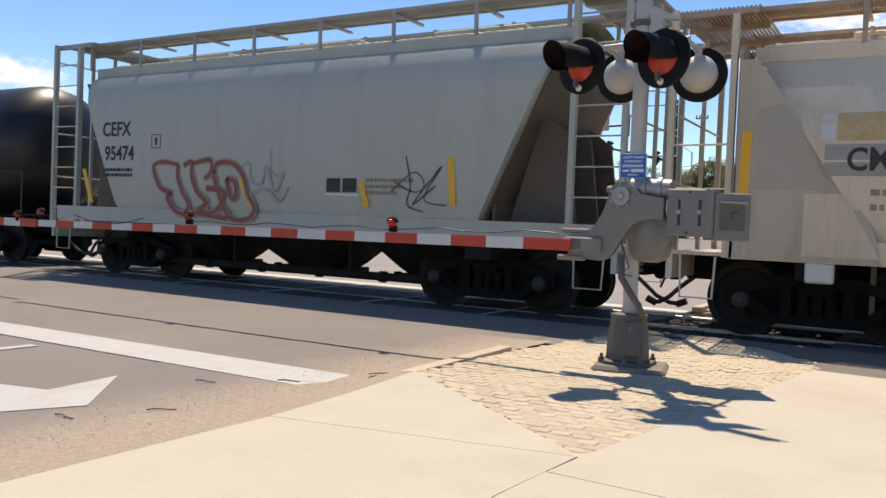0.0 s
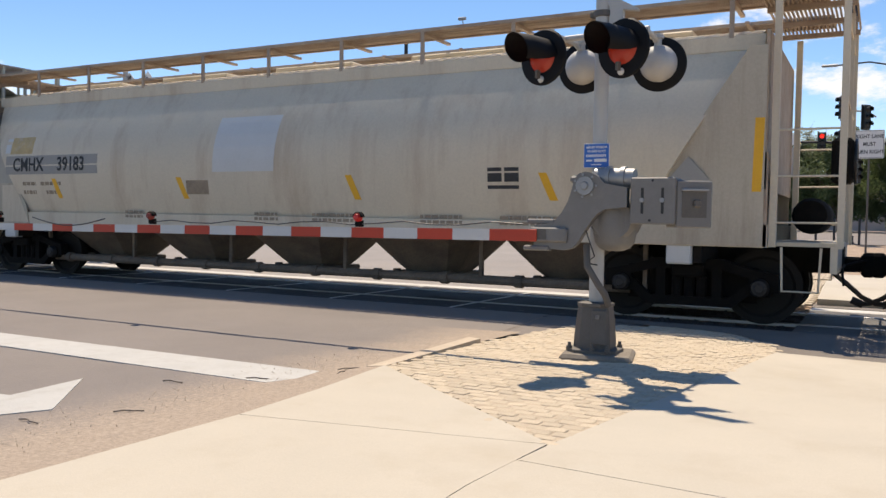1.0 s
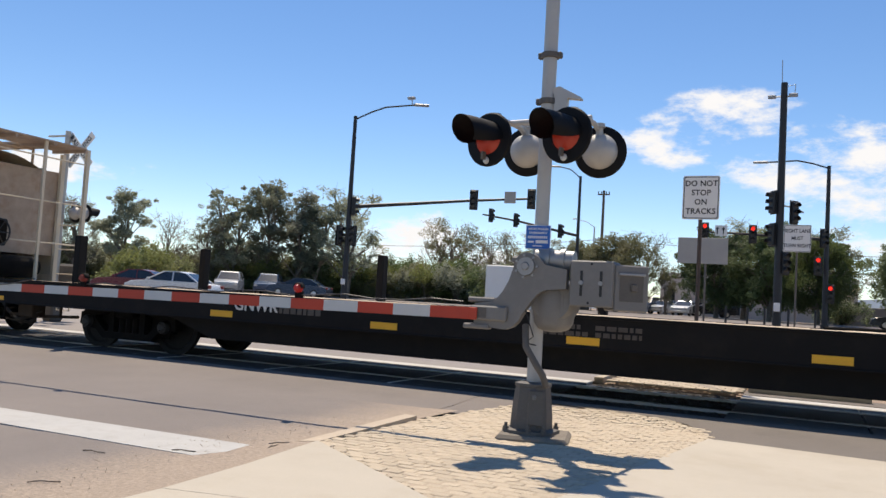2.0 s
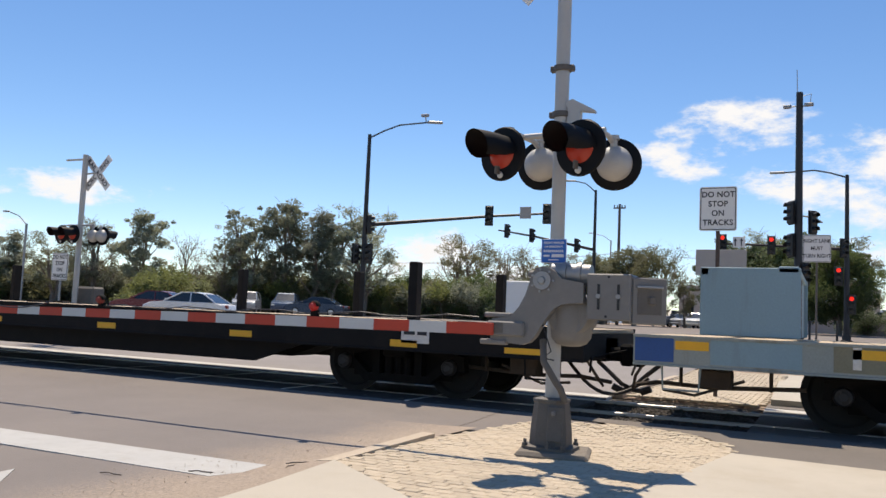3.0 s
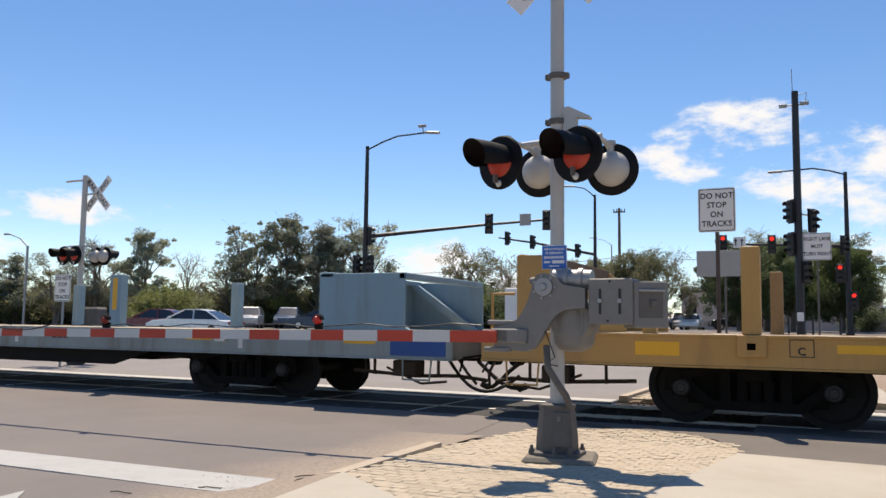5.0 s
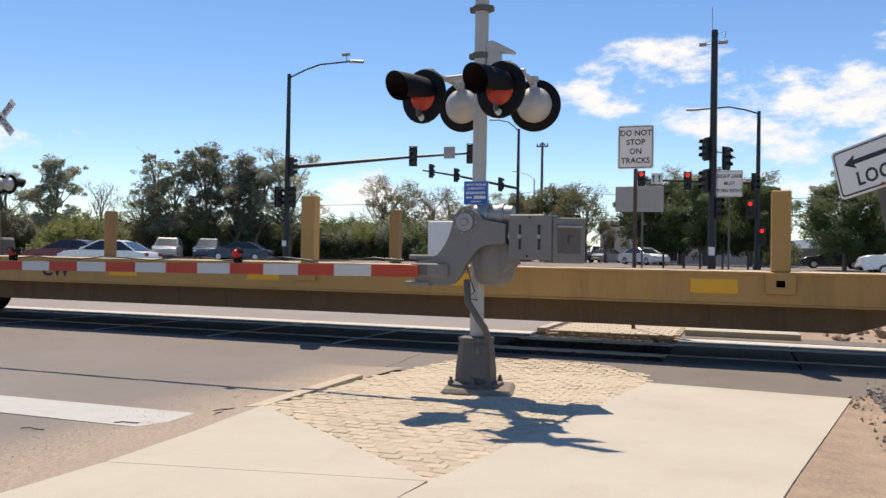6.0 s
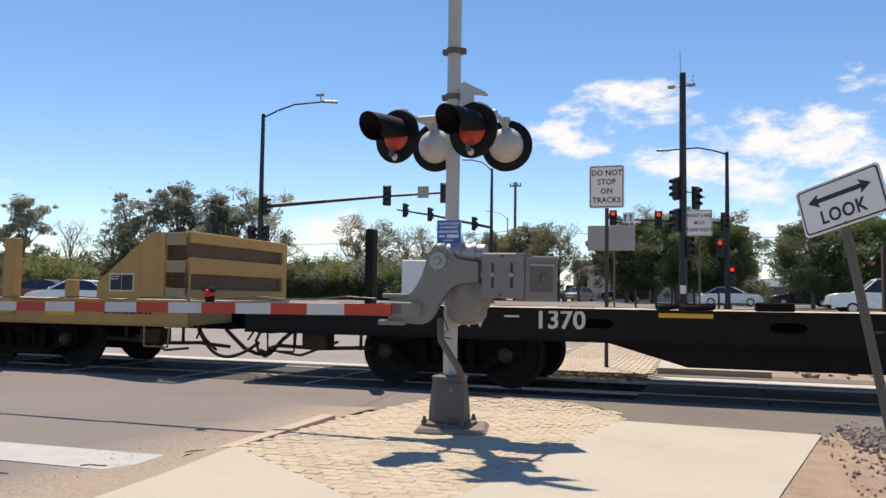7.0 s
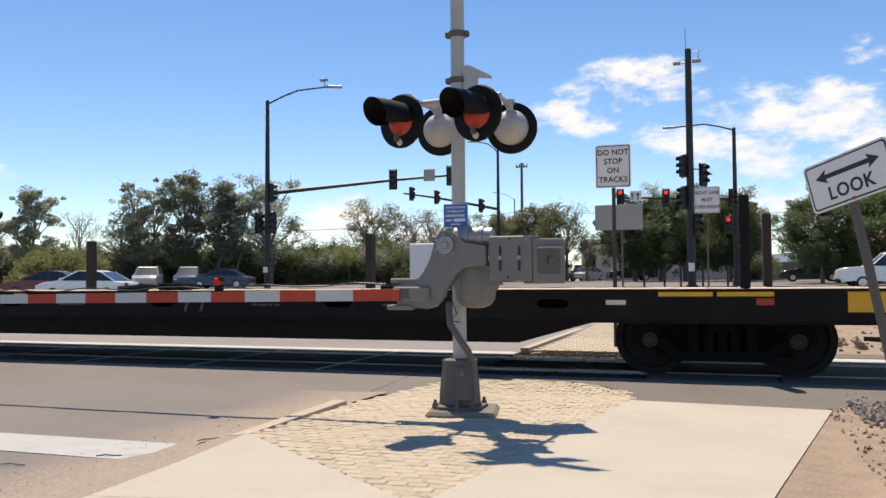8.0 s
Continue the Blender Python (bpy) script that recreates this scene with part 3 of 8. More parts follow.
bank.add([q for row in rows for q in row], [(i * n_bank + k, i * n_bank + k + 1, (i + 1) * n_bank + k + 1, (i + 1) * n_bank + k) for i in range(len(rows) - 1) for k in range(n_bank - 1)])


def bank_height(x, y):
    """Height of the banked earth at a place beside the slab."""
    edge = np.interp(y, (-6.0, 3.9, 5.2, 6.3, 8.69, 9.2), (0.0, 0.06, 0.30, 0.52, 1.0, 1.25))
    return float(np.interp(x - edge, reach, high))


setting("ground_bank", bank, DIRT, "dry earth banked against the pavement edge", "ground", True)

# ---- track ----
for k, y in enumerate((TRACK_Y - 0.752, TRACK_Y + 0.752)):
    b = Build()
    for x0 in range(-120, 121, 12):
        b.prism([(y - 0.037, RISE - 0.03), (y + 0.037, RISE - 0.03), (y + 0.036, RISE + 0.006), (y + 0.028, RISE + 0.012), (y - 0.028, RISE + 0.012), (y - 0.036, RISE + 0.006)], x0, x0 + 11.99, "x")
    setting("rail_head_%d" % (k + 1), b, RAIL, "polished steel rail head", "rail")
    setting("rail_web_%d" % (k + 1), Build().prism([(y - 0.07, -0.13), (y + 0.07, -0.13), (y + 0.07, -0.115), (y + 0.012, -0.10), (y + 0.012, RISE - 0.03), (y - 0.012, RISE - 0.03), (y - 0.012, -0.10), (y - 0.07, -0.115)], -120, 121, "x"), RAIL_SIDE, "rusty rail web and foot", "rail")
ties = Build()
for i in range(40):
    x = 3.3 + i * 0.55
    ties.cbox(x - 0.11, x + 0.11, TRACK_Y - 1.3, TRACK_Y + 1.3, -0.29, -0.135, 0.01)
setting("ties", ties, TIE, "dark creosoted timber ties", "ties")
# Shallow bed between the slabs, train shade put into its dark colour.
setting("track_bed", flat([(-3.37, 10.49), (-0.94, 10.49), (-0.94, 13.91), (-3.37, 13.91)], -0.32, RISE - 0.05), BALLAST_STONE, "ballast bed between crossing slabs, train shade in its colour", "ballast")
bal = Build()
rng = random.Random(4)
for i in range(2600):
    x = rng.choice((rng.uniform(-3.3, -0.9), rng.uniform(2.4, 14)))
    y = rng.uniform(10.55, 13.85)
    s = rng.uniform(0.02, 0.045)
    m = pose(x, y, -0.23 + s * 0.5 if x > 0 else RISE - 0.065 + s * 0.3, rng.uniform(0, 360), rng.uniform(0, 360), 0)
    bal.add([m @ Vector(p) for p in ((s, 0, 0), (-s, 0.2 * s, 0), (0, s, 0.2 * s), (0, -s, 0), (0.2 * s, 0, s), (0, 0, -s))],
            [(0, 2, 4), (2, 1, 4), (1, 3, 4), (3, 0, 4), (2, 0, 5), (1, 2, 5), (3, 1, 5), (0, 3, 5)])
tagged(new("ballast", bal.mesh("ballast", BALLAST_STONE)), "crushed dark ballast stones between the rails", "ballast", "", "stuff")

# ---- crossing surface: precast panels, each its own piece ----
crossing = thing("crossing_panels", "precast concrete crossing panels between the rails", "crossing", pose(0, 0, RISE), "", "structure")
# Far strip ends just past the train's shadow edge, to suit its darkened colour.
strips = ((10.50, TRACK_Y - 0.80), (TRACK_Y - 0.655, TRACK_Y + 0.655), (TRACK_Y + 0.80, 13.50))


def panels(x0, x1, step, mat):
    for y0, y1 in strips:
        me = Build().cbox(0.012, step - 0.012, y0, y1, -0.2, 0.0, 0.012).mesh("panel", mat)
        x = x0
        while x < x1 - 0.01:
            ob = part("panel", me, mat, crossing)
            ob.matrix_basis = pose(x, 0, 0)
            x += step


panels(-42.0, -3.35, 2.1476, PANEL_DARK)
panels(-0.95, 2.30, 1.62, PANEL)
for y in (TRACK_Y - 0.752, TRACK_Y + 0.752):
    for x0, x1 in ((-42, -3.36), (-0.95, 2.29)):
        part("flangeway", Build().box(x0, x1, y - 0.10, y - 0.04, -0.2, -0.012).box(x0, x1, y + 0.04, y + 0.10, -0.2, -0.03), RUBBER, crossing, "black rubber flangeway strip")
lags = Build()
for i in range(64):
    x = -41.7 + i * 0.6
    if x < -3.5:
        lags.cbox(x, x + 0.07, 10.66, 10.70, -0.01, 0.006, 0.004)
for i in range(6):
    lags.cbox(-0.8 + i * 0.55, -0.7 + i * 0.55, 10.66, 10.72, -0.01, 0.006, 0.004)
joints = Build()
for i in range(1, 19):
    x = -42.0 + i * 2.1476
    if x < -3.4:
        for y0, y1 in strips:
            joints.box(x - 0.03, x + 0.03, y0 + 0.01, y1 - 0.01, -0.1, 0.003)
part("joint_filler", joints, PALE_BEAM, crossing, "pale grout between panels")
part("bolt_row", lags, GREY_DARK, crossing, "row of pale bolt plates")
part("far_edge_beam", Build().cbox(-42, -3.36, 13.505, 13.93, -0.2, 0.006, 0.01), PALE_BEAM, crossing, "sunlit pale concrete edge beam")
part("far_edge_beam", Build().cbox(-0.95, 2.6, 13.505, 13.95, -0.2, 0.006, 0.01), PALE_BEAM, crossing, "sunlit pale concrete edge beam")

# ---- train ----
SPEED = 14.7
WHEEL_R = 0.455
ROLLING = []   # cars and their wheelsets
CARS = []


def wheelset_mesh():
    b = Build()
    turn = pose(0, 0, 0, 90)
    for s in (-1, 1):
        m = pose(0, s * 0.75, 0) @ turn
        prof = [(0.0, -0.075), (0.10, -0.075), (0.12, -0.05), (0.36, -0.035), (0.395, -0.07), (0.45, -0.07), (0.458, 0.035), (0.485, 0.045), (0.485, 0.07), (0.40, 0.07), (0.36, 0.03), (0.12, 0.05), (0.0, 0.08)]
        if s > 0:
            prof = [(r, -z) for r, z in prof]
        else:
            prof = [(r, z) for r, z in prof]
        b.lathe(prof, m, 32)
        for k in range(6):
            a = k * math.pi / 3
            b.lathe([(0.0, -0.058), (0.03, -0.056), (0.03, -0.04)], pose(math.cos(a) * 0.23, s * (0.75 + 0.0), math.sin(a) * 0.23) @ pose(0, 0, 0, 90 if s < 0 else -90), 8)
    b.tube([(0, -0.95, 0), (0, 0.95, 0)], 0.08, 12)
    return b.mesh("wheelset", WHEEL, True)


WHEELSET = wheelset_mesh()


def truck_mesh():
    b = Build()
    for s in (-1, 1):
        y0, y1 = s * 0.93, s * 1.10
        # cast side frame: arch bar with a window for the springs on each side of the bolster
        b.prism([(-1.12, 0.40), (-1.10, 0.62), (-0.72, 0.70), (-0.42, 0.80), (0.42, 0.80), (0.72, 0.70), (1.10, 0.62), (1.12, 0.40), (0.98, 0.40), (0.92, 0.54), (0.40, 0.66), (-0.40, 0.66), (-0.92, 0.54), (-0.98, 0.40)], y0, y1)
        b.prism([(-0.95, 0.52), (-0.80, 0.56), (-0.50, 0.30), (0.50, 0.30), (0.80, 0.56), (0.95, 0.52), (0.55, 0.18), (-0.55, 0.18)], y0, y1)
        for sx in (-1, 1):
            b.box(sx * 0.30, sx * 0.42, min(y0, y1), max(y0, y1), 0.28, 0.68)
            b.lathe([(0.0, 0.06), (0.11, 0.05), (0.12, 0.0), (0.12, -0.1)], pose(sx * 0.89, s * 1.10, WHEEL_R) @ pose(0, 0, 0, 90 if s < 0 else -90), 16)
            b.box(sx * 0.89 - 0.13, sx * 0.89 + 0.13, min(y0, y1), max(y0, y1), 0.34, 0.60)
        b.box(-0.84, 0.84, min(s * 0.895, s * 0.925), max(s * 0.895, s * 0.925), 0.24, 0.70)
        for sx in (-0.16, 0.0, 0.16):
            b.tube([(sx, s * 1.02, 0.29), (sx, s * 1.02, 0.56)], 0.07, 8)
    b.cbox(-0.2, 0.2, -1.2, 1.2, 0.56, 0.74, 0.03)
    b.tube([(0, 0, 0.7), (0, 0, 0.84)], 0.18, 12)
    return b.mesh("truck", BLACK_DULL, True)


TRUCK = truck_mesh()


def cap_mesh():
    """End cap of a roller bearing with its three bolts."""
    b = Build().lathe([(0, 0.045), (0.05, 0.045), (0.06, 0.035), (0.095, 0.03), (0.115, 0.0), (0.118, -0.05)], None, 20)
    for k in range(3):
        a = k * 2 * math.pi / 3
        b.tube([(0.068 * math.cos(a), 0.068 * math.sin(a), 0.02), (0.068 * math.cos(a), 0.068 * math.sin(a), 0.055)], 0.016, 6)
    return b.mesh("bearing_cap", BEARING, True)


BEARING = surface("oily_bearing_steel", (0.026, 0.025, 0.026), 0.6, 0.2, 0.3, 6, 60, 0.1, (0.02, 0.016, 0.013), 0.6, 8)
BEARING_CAP = cap_mesh()


def add_trucks(car, at):
    for x in at:
        t = part("truck", TRUCK, None, car)
        t.matrix_basis = pose(x, 0, RISE + 0.012)
        for dx in (-0.89, 0.89):
            for sy in (-1, 1):
                part("bearing_cap", BEARING_CAP, None, t, at=pose(dx, sy * 1.165, WHEEL_R, 90 if sy < 0 else -90))
        for dx in (-0.89, 0.89):
            w = part("wheelset", WHEELSET, None, t)
            w.matrix_basis = pose(dx, 0, WHEEL_R)
            ROLLING.append((w, dx))


def make_car(name, label, category, u):
    car = thing(name, label, category, pose(u, TRACK_Y, 0))
    CARS.append((car, u))
    return car


def coupler(car, x, s):
    """Knuckle coupler, cut lever and air hose at one end."""
    b = Build()
    b.cbox(min(x - s * 0.25, x + s * 0.42), max(x - s * 0.25, x + s * 0.42), -0.09, 0.09, 0.72, 0.92, 0.03)
    b.cbox(min(x + s * 0.32, x + s * 0.5), max(x + s * 0.32, x + s * 0.5), -0.16, 0.14, 0.66, 0.98, 0.04)
    part("coupler", b, BLACK_DULL, car)
    h = Build()
    pts = [(x - s * 0.12, -0.32, 0.72), (x + s * 0.05, -0.34, 0.58), (x + s * 0.22, -0.30, 0.42), (x + s * 0.38, -0.2, 0.33), (x + s * 0.52, -0.1, 0.31)]
    h.tube(pts, 0.032, 8)
    h.tube([(x + s * 0.46, -0.1, 0.30), (x + s * 0.60, -0.1, 0.36)], 0.05, 8)
    part("air_hose", h, HOSE, car)
    c = Build()
    c.tube([(x + s * 0.3, -0.1, 0.9), (x + s * 0.02, -0.5, 0.82), (x + s * 0.02, -1.2, 0.80), (x + s * 0.05, -1.38, 0.62)], 0.016, 6)
    part("cut_lever", c, BLACK_DULL, car)


def side_text(car, text, x, y, z, h, mat, squeeze=1.0, spacing=1.0):
    return letters("lettering", text, h, mat, car, pose(x, y - 0.004, z, 90, 0, 0), "", spacing, squeeze)


def side_patch(car, x0, x1, z0, z1, y, mat, name="paint_patch", slant=0.0, label="", lift=0.003):
    n = max(1, int((z1 - z0) / 0.1))
    vs = []
    for k in range(n + 1):
        f = k / n
        xa, xb, z = x0 + slant * f, x1 + slant * f, z0 + (z1 - z0) * f
        vs += [(xa, y - lift, z), (xb, y - lift, z), (xb, y + 0.001, z), (xa, y + 0.001, z)]
    fs = [(4 * k + i, 4 * k + (i + 1) % 4, 4 * k + 4 + (i + 1) % 4, 4 * k + 4 + i) for k in range(n) for i in range(4)]
    b = Build().add(vs, fs + [(3, 2, 1, 0), (4 * n, 4 * n + 1, 4 * n + 2, 4 * n + 3)])
    return part(name, b, mat, car, label)


def bars(car, x0, z0, rows, y, mat, h=0.035, gap=0.03, seed=1):
    """Lettering too small to read, as short bars."""
    r = random.Random(seed)
    b = Build()
    for k, width in enumerate(rows):
        x = x0
        z = z0 - k * (h + gap)
        while x < x0 + width:
            w = r.uniform(0.04, 0.13)
            b.box(x, min(x + w, x0 + width), y - 0.003, y + 0.001, z - h, z)
            x += w + 0.025
    return part("lettering", b, mat, car, "small stencilled lettering")


def loft(sections, closed_ends=True):
    b = Build()
    n = len(sections[0])
    vs = [p for s in sections for p in s]
    fs = []
    for i in range(len(sections) - 1):
        for k in range(n - 1):
            fs.append((i * n + k, (i + 1) * n + k, (i + 1) * n + k + 1, i * n + k + 1))
    b.add(vs, fs)
    if closed_ends:
        b.add(sections[0], [tuple(range(n))])
        b.add(sections[-1], [tuple(range(n))[::-1]])
    return b


def hopper_body(profile, top_half, bottom_half, z_low, z_high):
    """The tank of a covered hopper: a cross-section whose length grows from the slope sheets' foot to the roof."""
    ends = []
    full = profile + [(-y, z) for y, z in profile[::-1] if y != 0]
    nsec = 12
    secs = []
    for i in range(nsec + 1):
        f = -1 + 2 * i / nsec
        ring = []
        for y, z in full:
            k = min(max((z - z_low) / (z_high - z_low), 0), 1)
            half = bottom_half + (top_half - bottom_half) * k
            ring.append((f * half, -y, z))
        secs.append(ring)
    return loft(secs)


def hatches_and_walk(car, half, z_board, z_roof, y_board, wmat, curved, corrugated):
    for s in (-1, 1):
        b = Build()
        # open grating on the running boards
        b.box(-half, half, s * y_board - 0.30, s * y_board - 0.26, z_board - 0.05, z_board)
        b.box(-half, half, s * y_board + 0.26, s * y_board + 0.30, z_board - 0.06, z_board)
        n = int(half * 2 / 0.032)
        for i in range(n + 1):
            x = -half + 2 * half * i / n
            b.box(x - 0.009, x + 0.009, s * y_board - 0.27, s * y_board + 0.27, z_board - 0.035, z_board - 0.004)
        b.box(-half, half, s * y_board - 0.09, s * y_board - 0.05, z_board - 0.035, z_board - 0.003)
        b.box(-half, half, s * y_board + 0.05, s * y_board + 0.09, z_board - 0.035, z_board - 0.003)
        part("running_board", b, wmat, car, "grated steel running board")
        x = -half + 0.4
        while x < half:
            p = Build().box(x - 0.03, x + 0.03, s * (y_board + 0.29) - 0.015, s * (y_board + 0.29) + 0.015, z_roof - 0.25, z_board - 0.04)
            p.box(x - 0.03, x + 0.03, min(s * 0.2, s * (y_board + 0.28)), max(s * 0.2, s * (y_board + 0.28)), z_board - 0.09, z_board - 0.05)
            part("board_bracket", p, wmat, car)
            x += 1.52


def end_frame(car, x, s, z_top, mat, wmat, half_y=1.42, rungs=8, step=0.42, posts=(-0.55, 0.0, 0.55)):
    """Corner posts, ladder, crossover platform and brake stand at one end of a hopper."""
    for sy in (-1, 1):
        p = Build()
        p.box(x - 0.038, x + 0.038, sy * half_y - 0.045, sy * half_y + 0.045, 1.05, z_top)
        part("corner_post", p, mat, car)
        p = Build().box(x - s * 0.75 - 0.04, x - s * 0.75 + 0.04, sy * (half_y - 0.02) - 0.05, sy * (half_y - 0.02) + 0.05, 1.05, z_top - 0.1)
        part("ladder_stile", p, mat, car)
        for i in range(rungs):
            z = 1.35 + i * step
            if z < z_top - 0.2:
                part("ladder_rung", Build().tube([(x, sy * (half_y + 0.02), z), (x - s * 0.75, sy * (half_y + 0.02), z)], 0.013, 6), mat, car)
        part("stirrup", Build().tube([(x - s * 0.2, sy * 1.44, 1.05), (x - s * 0.22, sy * 1.46, 0.52), (x - s * 0.62, sy * 1.46, 0.52), (x - s * 0.64, sy * 1.44, 1.05)], 0.016, 6), mat, car)
    for y in posts:
        part("end_post", Build().box(x - 0.026, x + 0.026, y - 0.03, y + 0.03, 1.1, z_top), mat, car)
    for z in (2.0, 2.9, z_top - 0.35):
        part("end_rail", Build().tube([(x, -half_y, z), (x, half_y, z)], 0.016, 6), mat, car)
    top = Build()
    x0, x1 = sorted((x + s * 0.06, x - s * 1.0))
    # open grating of the roof platform in its angle frame
    wide = half_y - 0.10
    for y in (-wide, -wide * 0.36, wide * 0.36, wide):
        top.box(x0, x1, y - 0.03, y + 0.03, z_top - 0.08, z_top - 0.01)
    for k in range(21):
        xx = x0 + (x1 - x0) * k / 20
        top.box(xx - 0.012, xx + 0.012, -wide, wide, z_top - 0.01, z_top + 0.02)
    part("end_platform", top, wmat, car, "steel roof platform")
    plat = Build().box(*sorted((x, x - s * 0.85)), -1.3, 1.3, 1.06, 1.11)
    plat.box(*sorted((x - s * 0.02, x - s * 0.10)), -1.45, 1.45, 0.75, 1.06)
    part("end_sill", plat, mat, car)


def hopper(name, label, u, half, side_half, top_half, bottom_half, prof, z_sill, z_fascia, z_roof, z_board, y_eave, paint, wmat, bays, truck_x, slope_end):
    car = make_car(name, label, "hopper car", u)
    body = hopper_body(prof, top_half, bottom_half, z_sill, prof[-1][1])
    part("tank", body, paint, car, "", True)
    # roof: shallow corrugated arch over a vertical eave strip
    roof = Build()
    n = 9
    length = 2 * top_half
    ribs = int(length / 0.09)
    vs, fs = [], []
    for i in range(ribs + 1):
        x = -top_half + length * i / ribs
        lift = 0.012 if i % 2 else 0.0
        for k in range(n + 1):
            a = -1 + 2 * k / n
            vs.append((x, a * y_eave, z_fascia + (z_roof - z_fascia) * (1 - a * a) + lift))
    for i in range(ribs):
        for k in range(n):
            fs.append((i * (n + 1) + k, (i + 1) * (n + 1) + k, (i + 1) * (n + 1) + k + 1, i * (n + 1) + k + 1))
    roof.add(vs, fs)
    part("roof", roof, paint, car, "corrugated roof sheets")
    for s in (-1, 1):
        e = Build().box(-top_half - 0.06, top_half + 0.06, s * y_eave - 0.04, s * y_eave + 0.04, z_fascia - 0.16, z_fascia + 0.03)
        part("eave_strip", e, paint, car)
        # side sill
        e = Build().box(-side_half, side_half, s * 1.47 - 0.03, s * 1.47 + 0.03, z_sill - 0.22, z_sill + 0.02)
        e.box(-side_half, side_half, s * 1.44 - 0.06, s * 1.44 + 0.06, z_sill - 0.26, z_sill - 0.22)
        part("side_sill", e, paint, car)
    nh = bays
    for i in range(nh):
        x = (-1 + 2 * (i + 0.5) / nh) * (top_half - 0.4)
        part("hatch", Build().cbox(x - 0.85, x + 0.85, -0.3, 0.3, z_roof - 0.01, z_roof + 0.08, 0.02), paint, car)
    hatches_and_walk(car, half - 0.25, z_board, z_roof, 0.78, wmat, True, True)
    # funnels
    step = 2 * bottom_half / bays
    for i in range(bays):
        x = -bottom_half + step * (i + 0.5)
        f = Build()
        a, c = step * (0.47 if bays == 3 else 0.42), step * (0.23 if bays == 3 else 0.19)
        deep = 1.42 if bays == 3 else 1.05
        rings = []
        for half_x, half_d, z in ((a, deep, z_sill - 0.2), (a * 0.9, deep * 0.92, z_sill - 0.34), (c * 1.25, 0.52, 0.56), (c, 0.42, 0.46)):
            rings.append([(x + half_x * u, half_d * v, z) for u, v in ((-1, -0.62), (-0.72, -1), (0.72, -1), (1, -0.62), (1, 0.62), (0.72, 1), (-0.72, 1), (-1, 0.62))])
        for r0, r1 in zip(rings, rings[1:]):
            f.add(r0 + r1, [(k, (k + 1) % 8, 8 + (k + 1) % 8, 8 + k) for k in range(8)])
        f.cbox(x - c - 0.08, x + c + 0.08, -0.5, 0.5, 0.38, 0.47, 0.02)
        for sx in (-1, 1):
            f.cbox(x + sx * (c + 0.02) - 0.05, x + sx * (c + 0.02) + 0.05, -0.62, -0.5, 0.36, 0.50, 0.01)
        part("hopper_bay", f, BAY if bays > 3 else UNDER, car, "grimy discharge funnel")
    pipe = Build().tube([(-bottom_half + 0.2, -0.95, 0.42), (bottom_half - 0.2, -0.95, 0.42)], 0.07, 10)
    for i in range(bays * 2):
        x = -bottom_half + step * (i + 0.5) * 0.5
        pipe.tube([(x - 0.06, -0.95, 0.42), (x + 0.06, -0.95, 0.42)], 0.095, 10)
    for i in range(bays + 1):
        x = -bottom_half + step * i
        pipe.box(x - 0.03, x + 0.03, -0.99, -0.93, 0.40, z_sill - 0.2)
    part("discharge_pipe", pipe, BAY if bays > 3 else UNDER, car)
    # frame and slope-sheet supports at the ends
    for s in (-1, 1):
        part("centre_sill", Build().box(*sorted((s * (bottom_half - 0.4), s * half)), -0.22, 0.22, 0.70, 1.05), UNDER, car)
        part("bolster", Build().box(s * truck_x - 0.22, s * truck_x + 0.22, -1.42, 1.42, 0.82, 1.06), UNDER, car)
        # grimy slope sheet, overhang shade in its brown, and the webs that carry it
        k0, k1 = 0.03, 0.93
        zt = prof[-1][1]
        run = top_half - bottom_half
        sl = [(s * (bottom_half + run * k + 0.02), z_sill + (zt - z_sill) * k) for k in (k0, k1)]
        part("slope_sheet", Build().prism([sl[0], sl[1], (sl[1][0] + s * 0.02, sl[1][1]), (sl[0][0] + s * 0.02, sl[0][1])], -1.38, 1.38), HOPPER_END, car, "grimy rust-brown slope sheet, overhang shade in its colour")
        for y in (-0.95, 0.0, 0.95):
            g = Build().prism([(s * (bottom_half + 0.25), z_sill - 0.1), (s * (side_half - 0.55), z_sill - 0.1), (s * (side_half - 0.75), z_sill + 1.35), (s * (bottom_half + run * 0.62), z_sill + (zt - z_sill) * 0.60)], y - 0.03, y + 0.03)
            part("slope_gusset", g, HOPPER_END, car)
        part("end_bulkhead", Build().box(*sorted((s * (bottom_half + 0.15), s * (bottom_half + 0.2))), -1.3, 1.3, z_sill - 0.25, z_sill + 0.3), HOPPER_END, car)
        end_frame(car, s * half, s, z_board - 0.05, paint, wmat, 1.42, 8 if bays == 3 else 3, 0.42 if bays == 3 else 0.56, (-0.55, 0.0, 0.55) if bays == 3 else (0.3,))
        coupler(car, s * half, s)
    add_trucks(car, (-truck_x, truck_x))
    return car


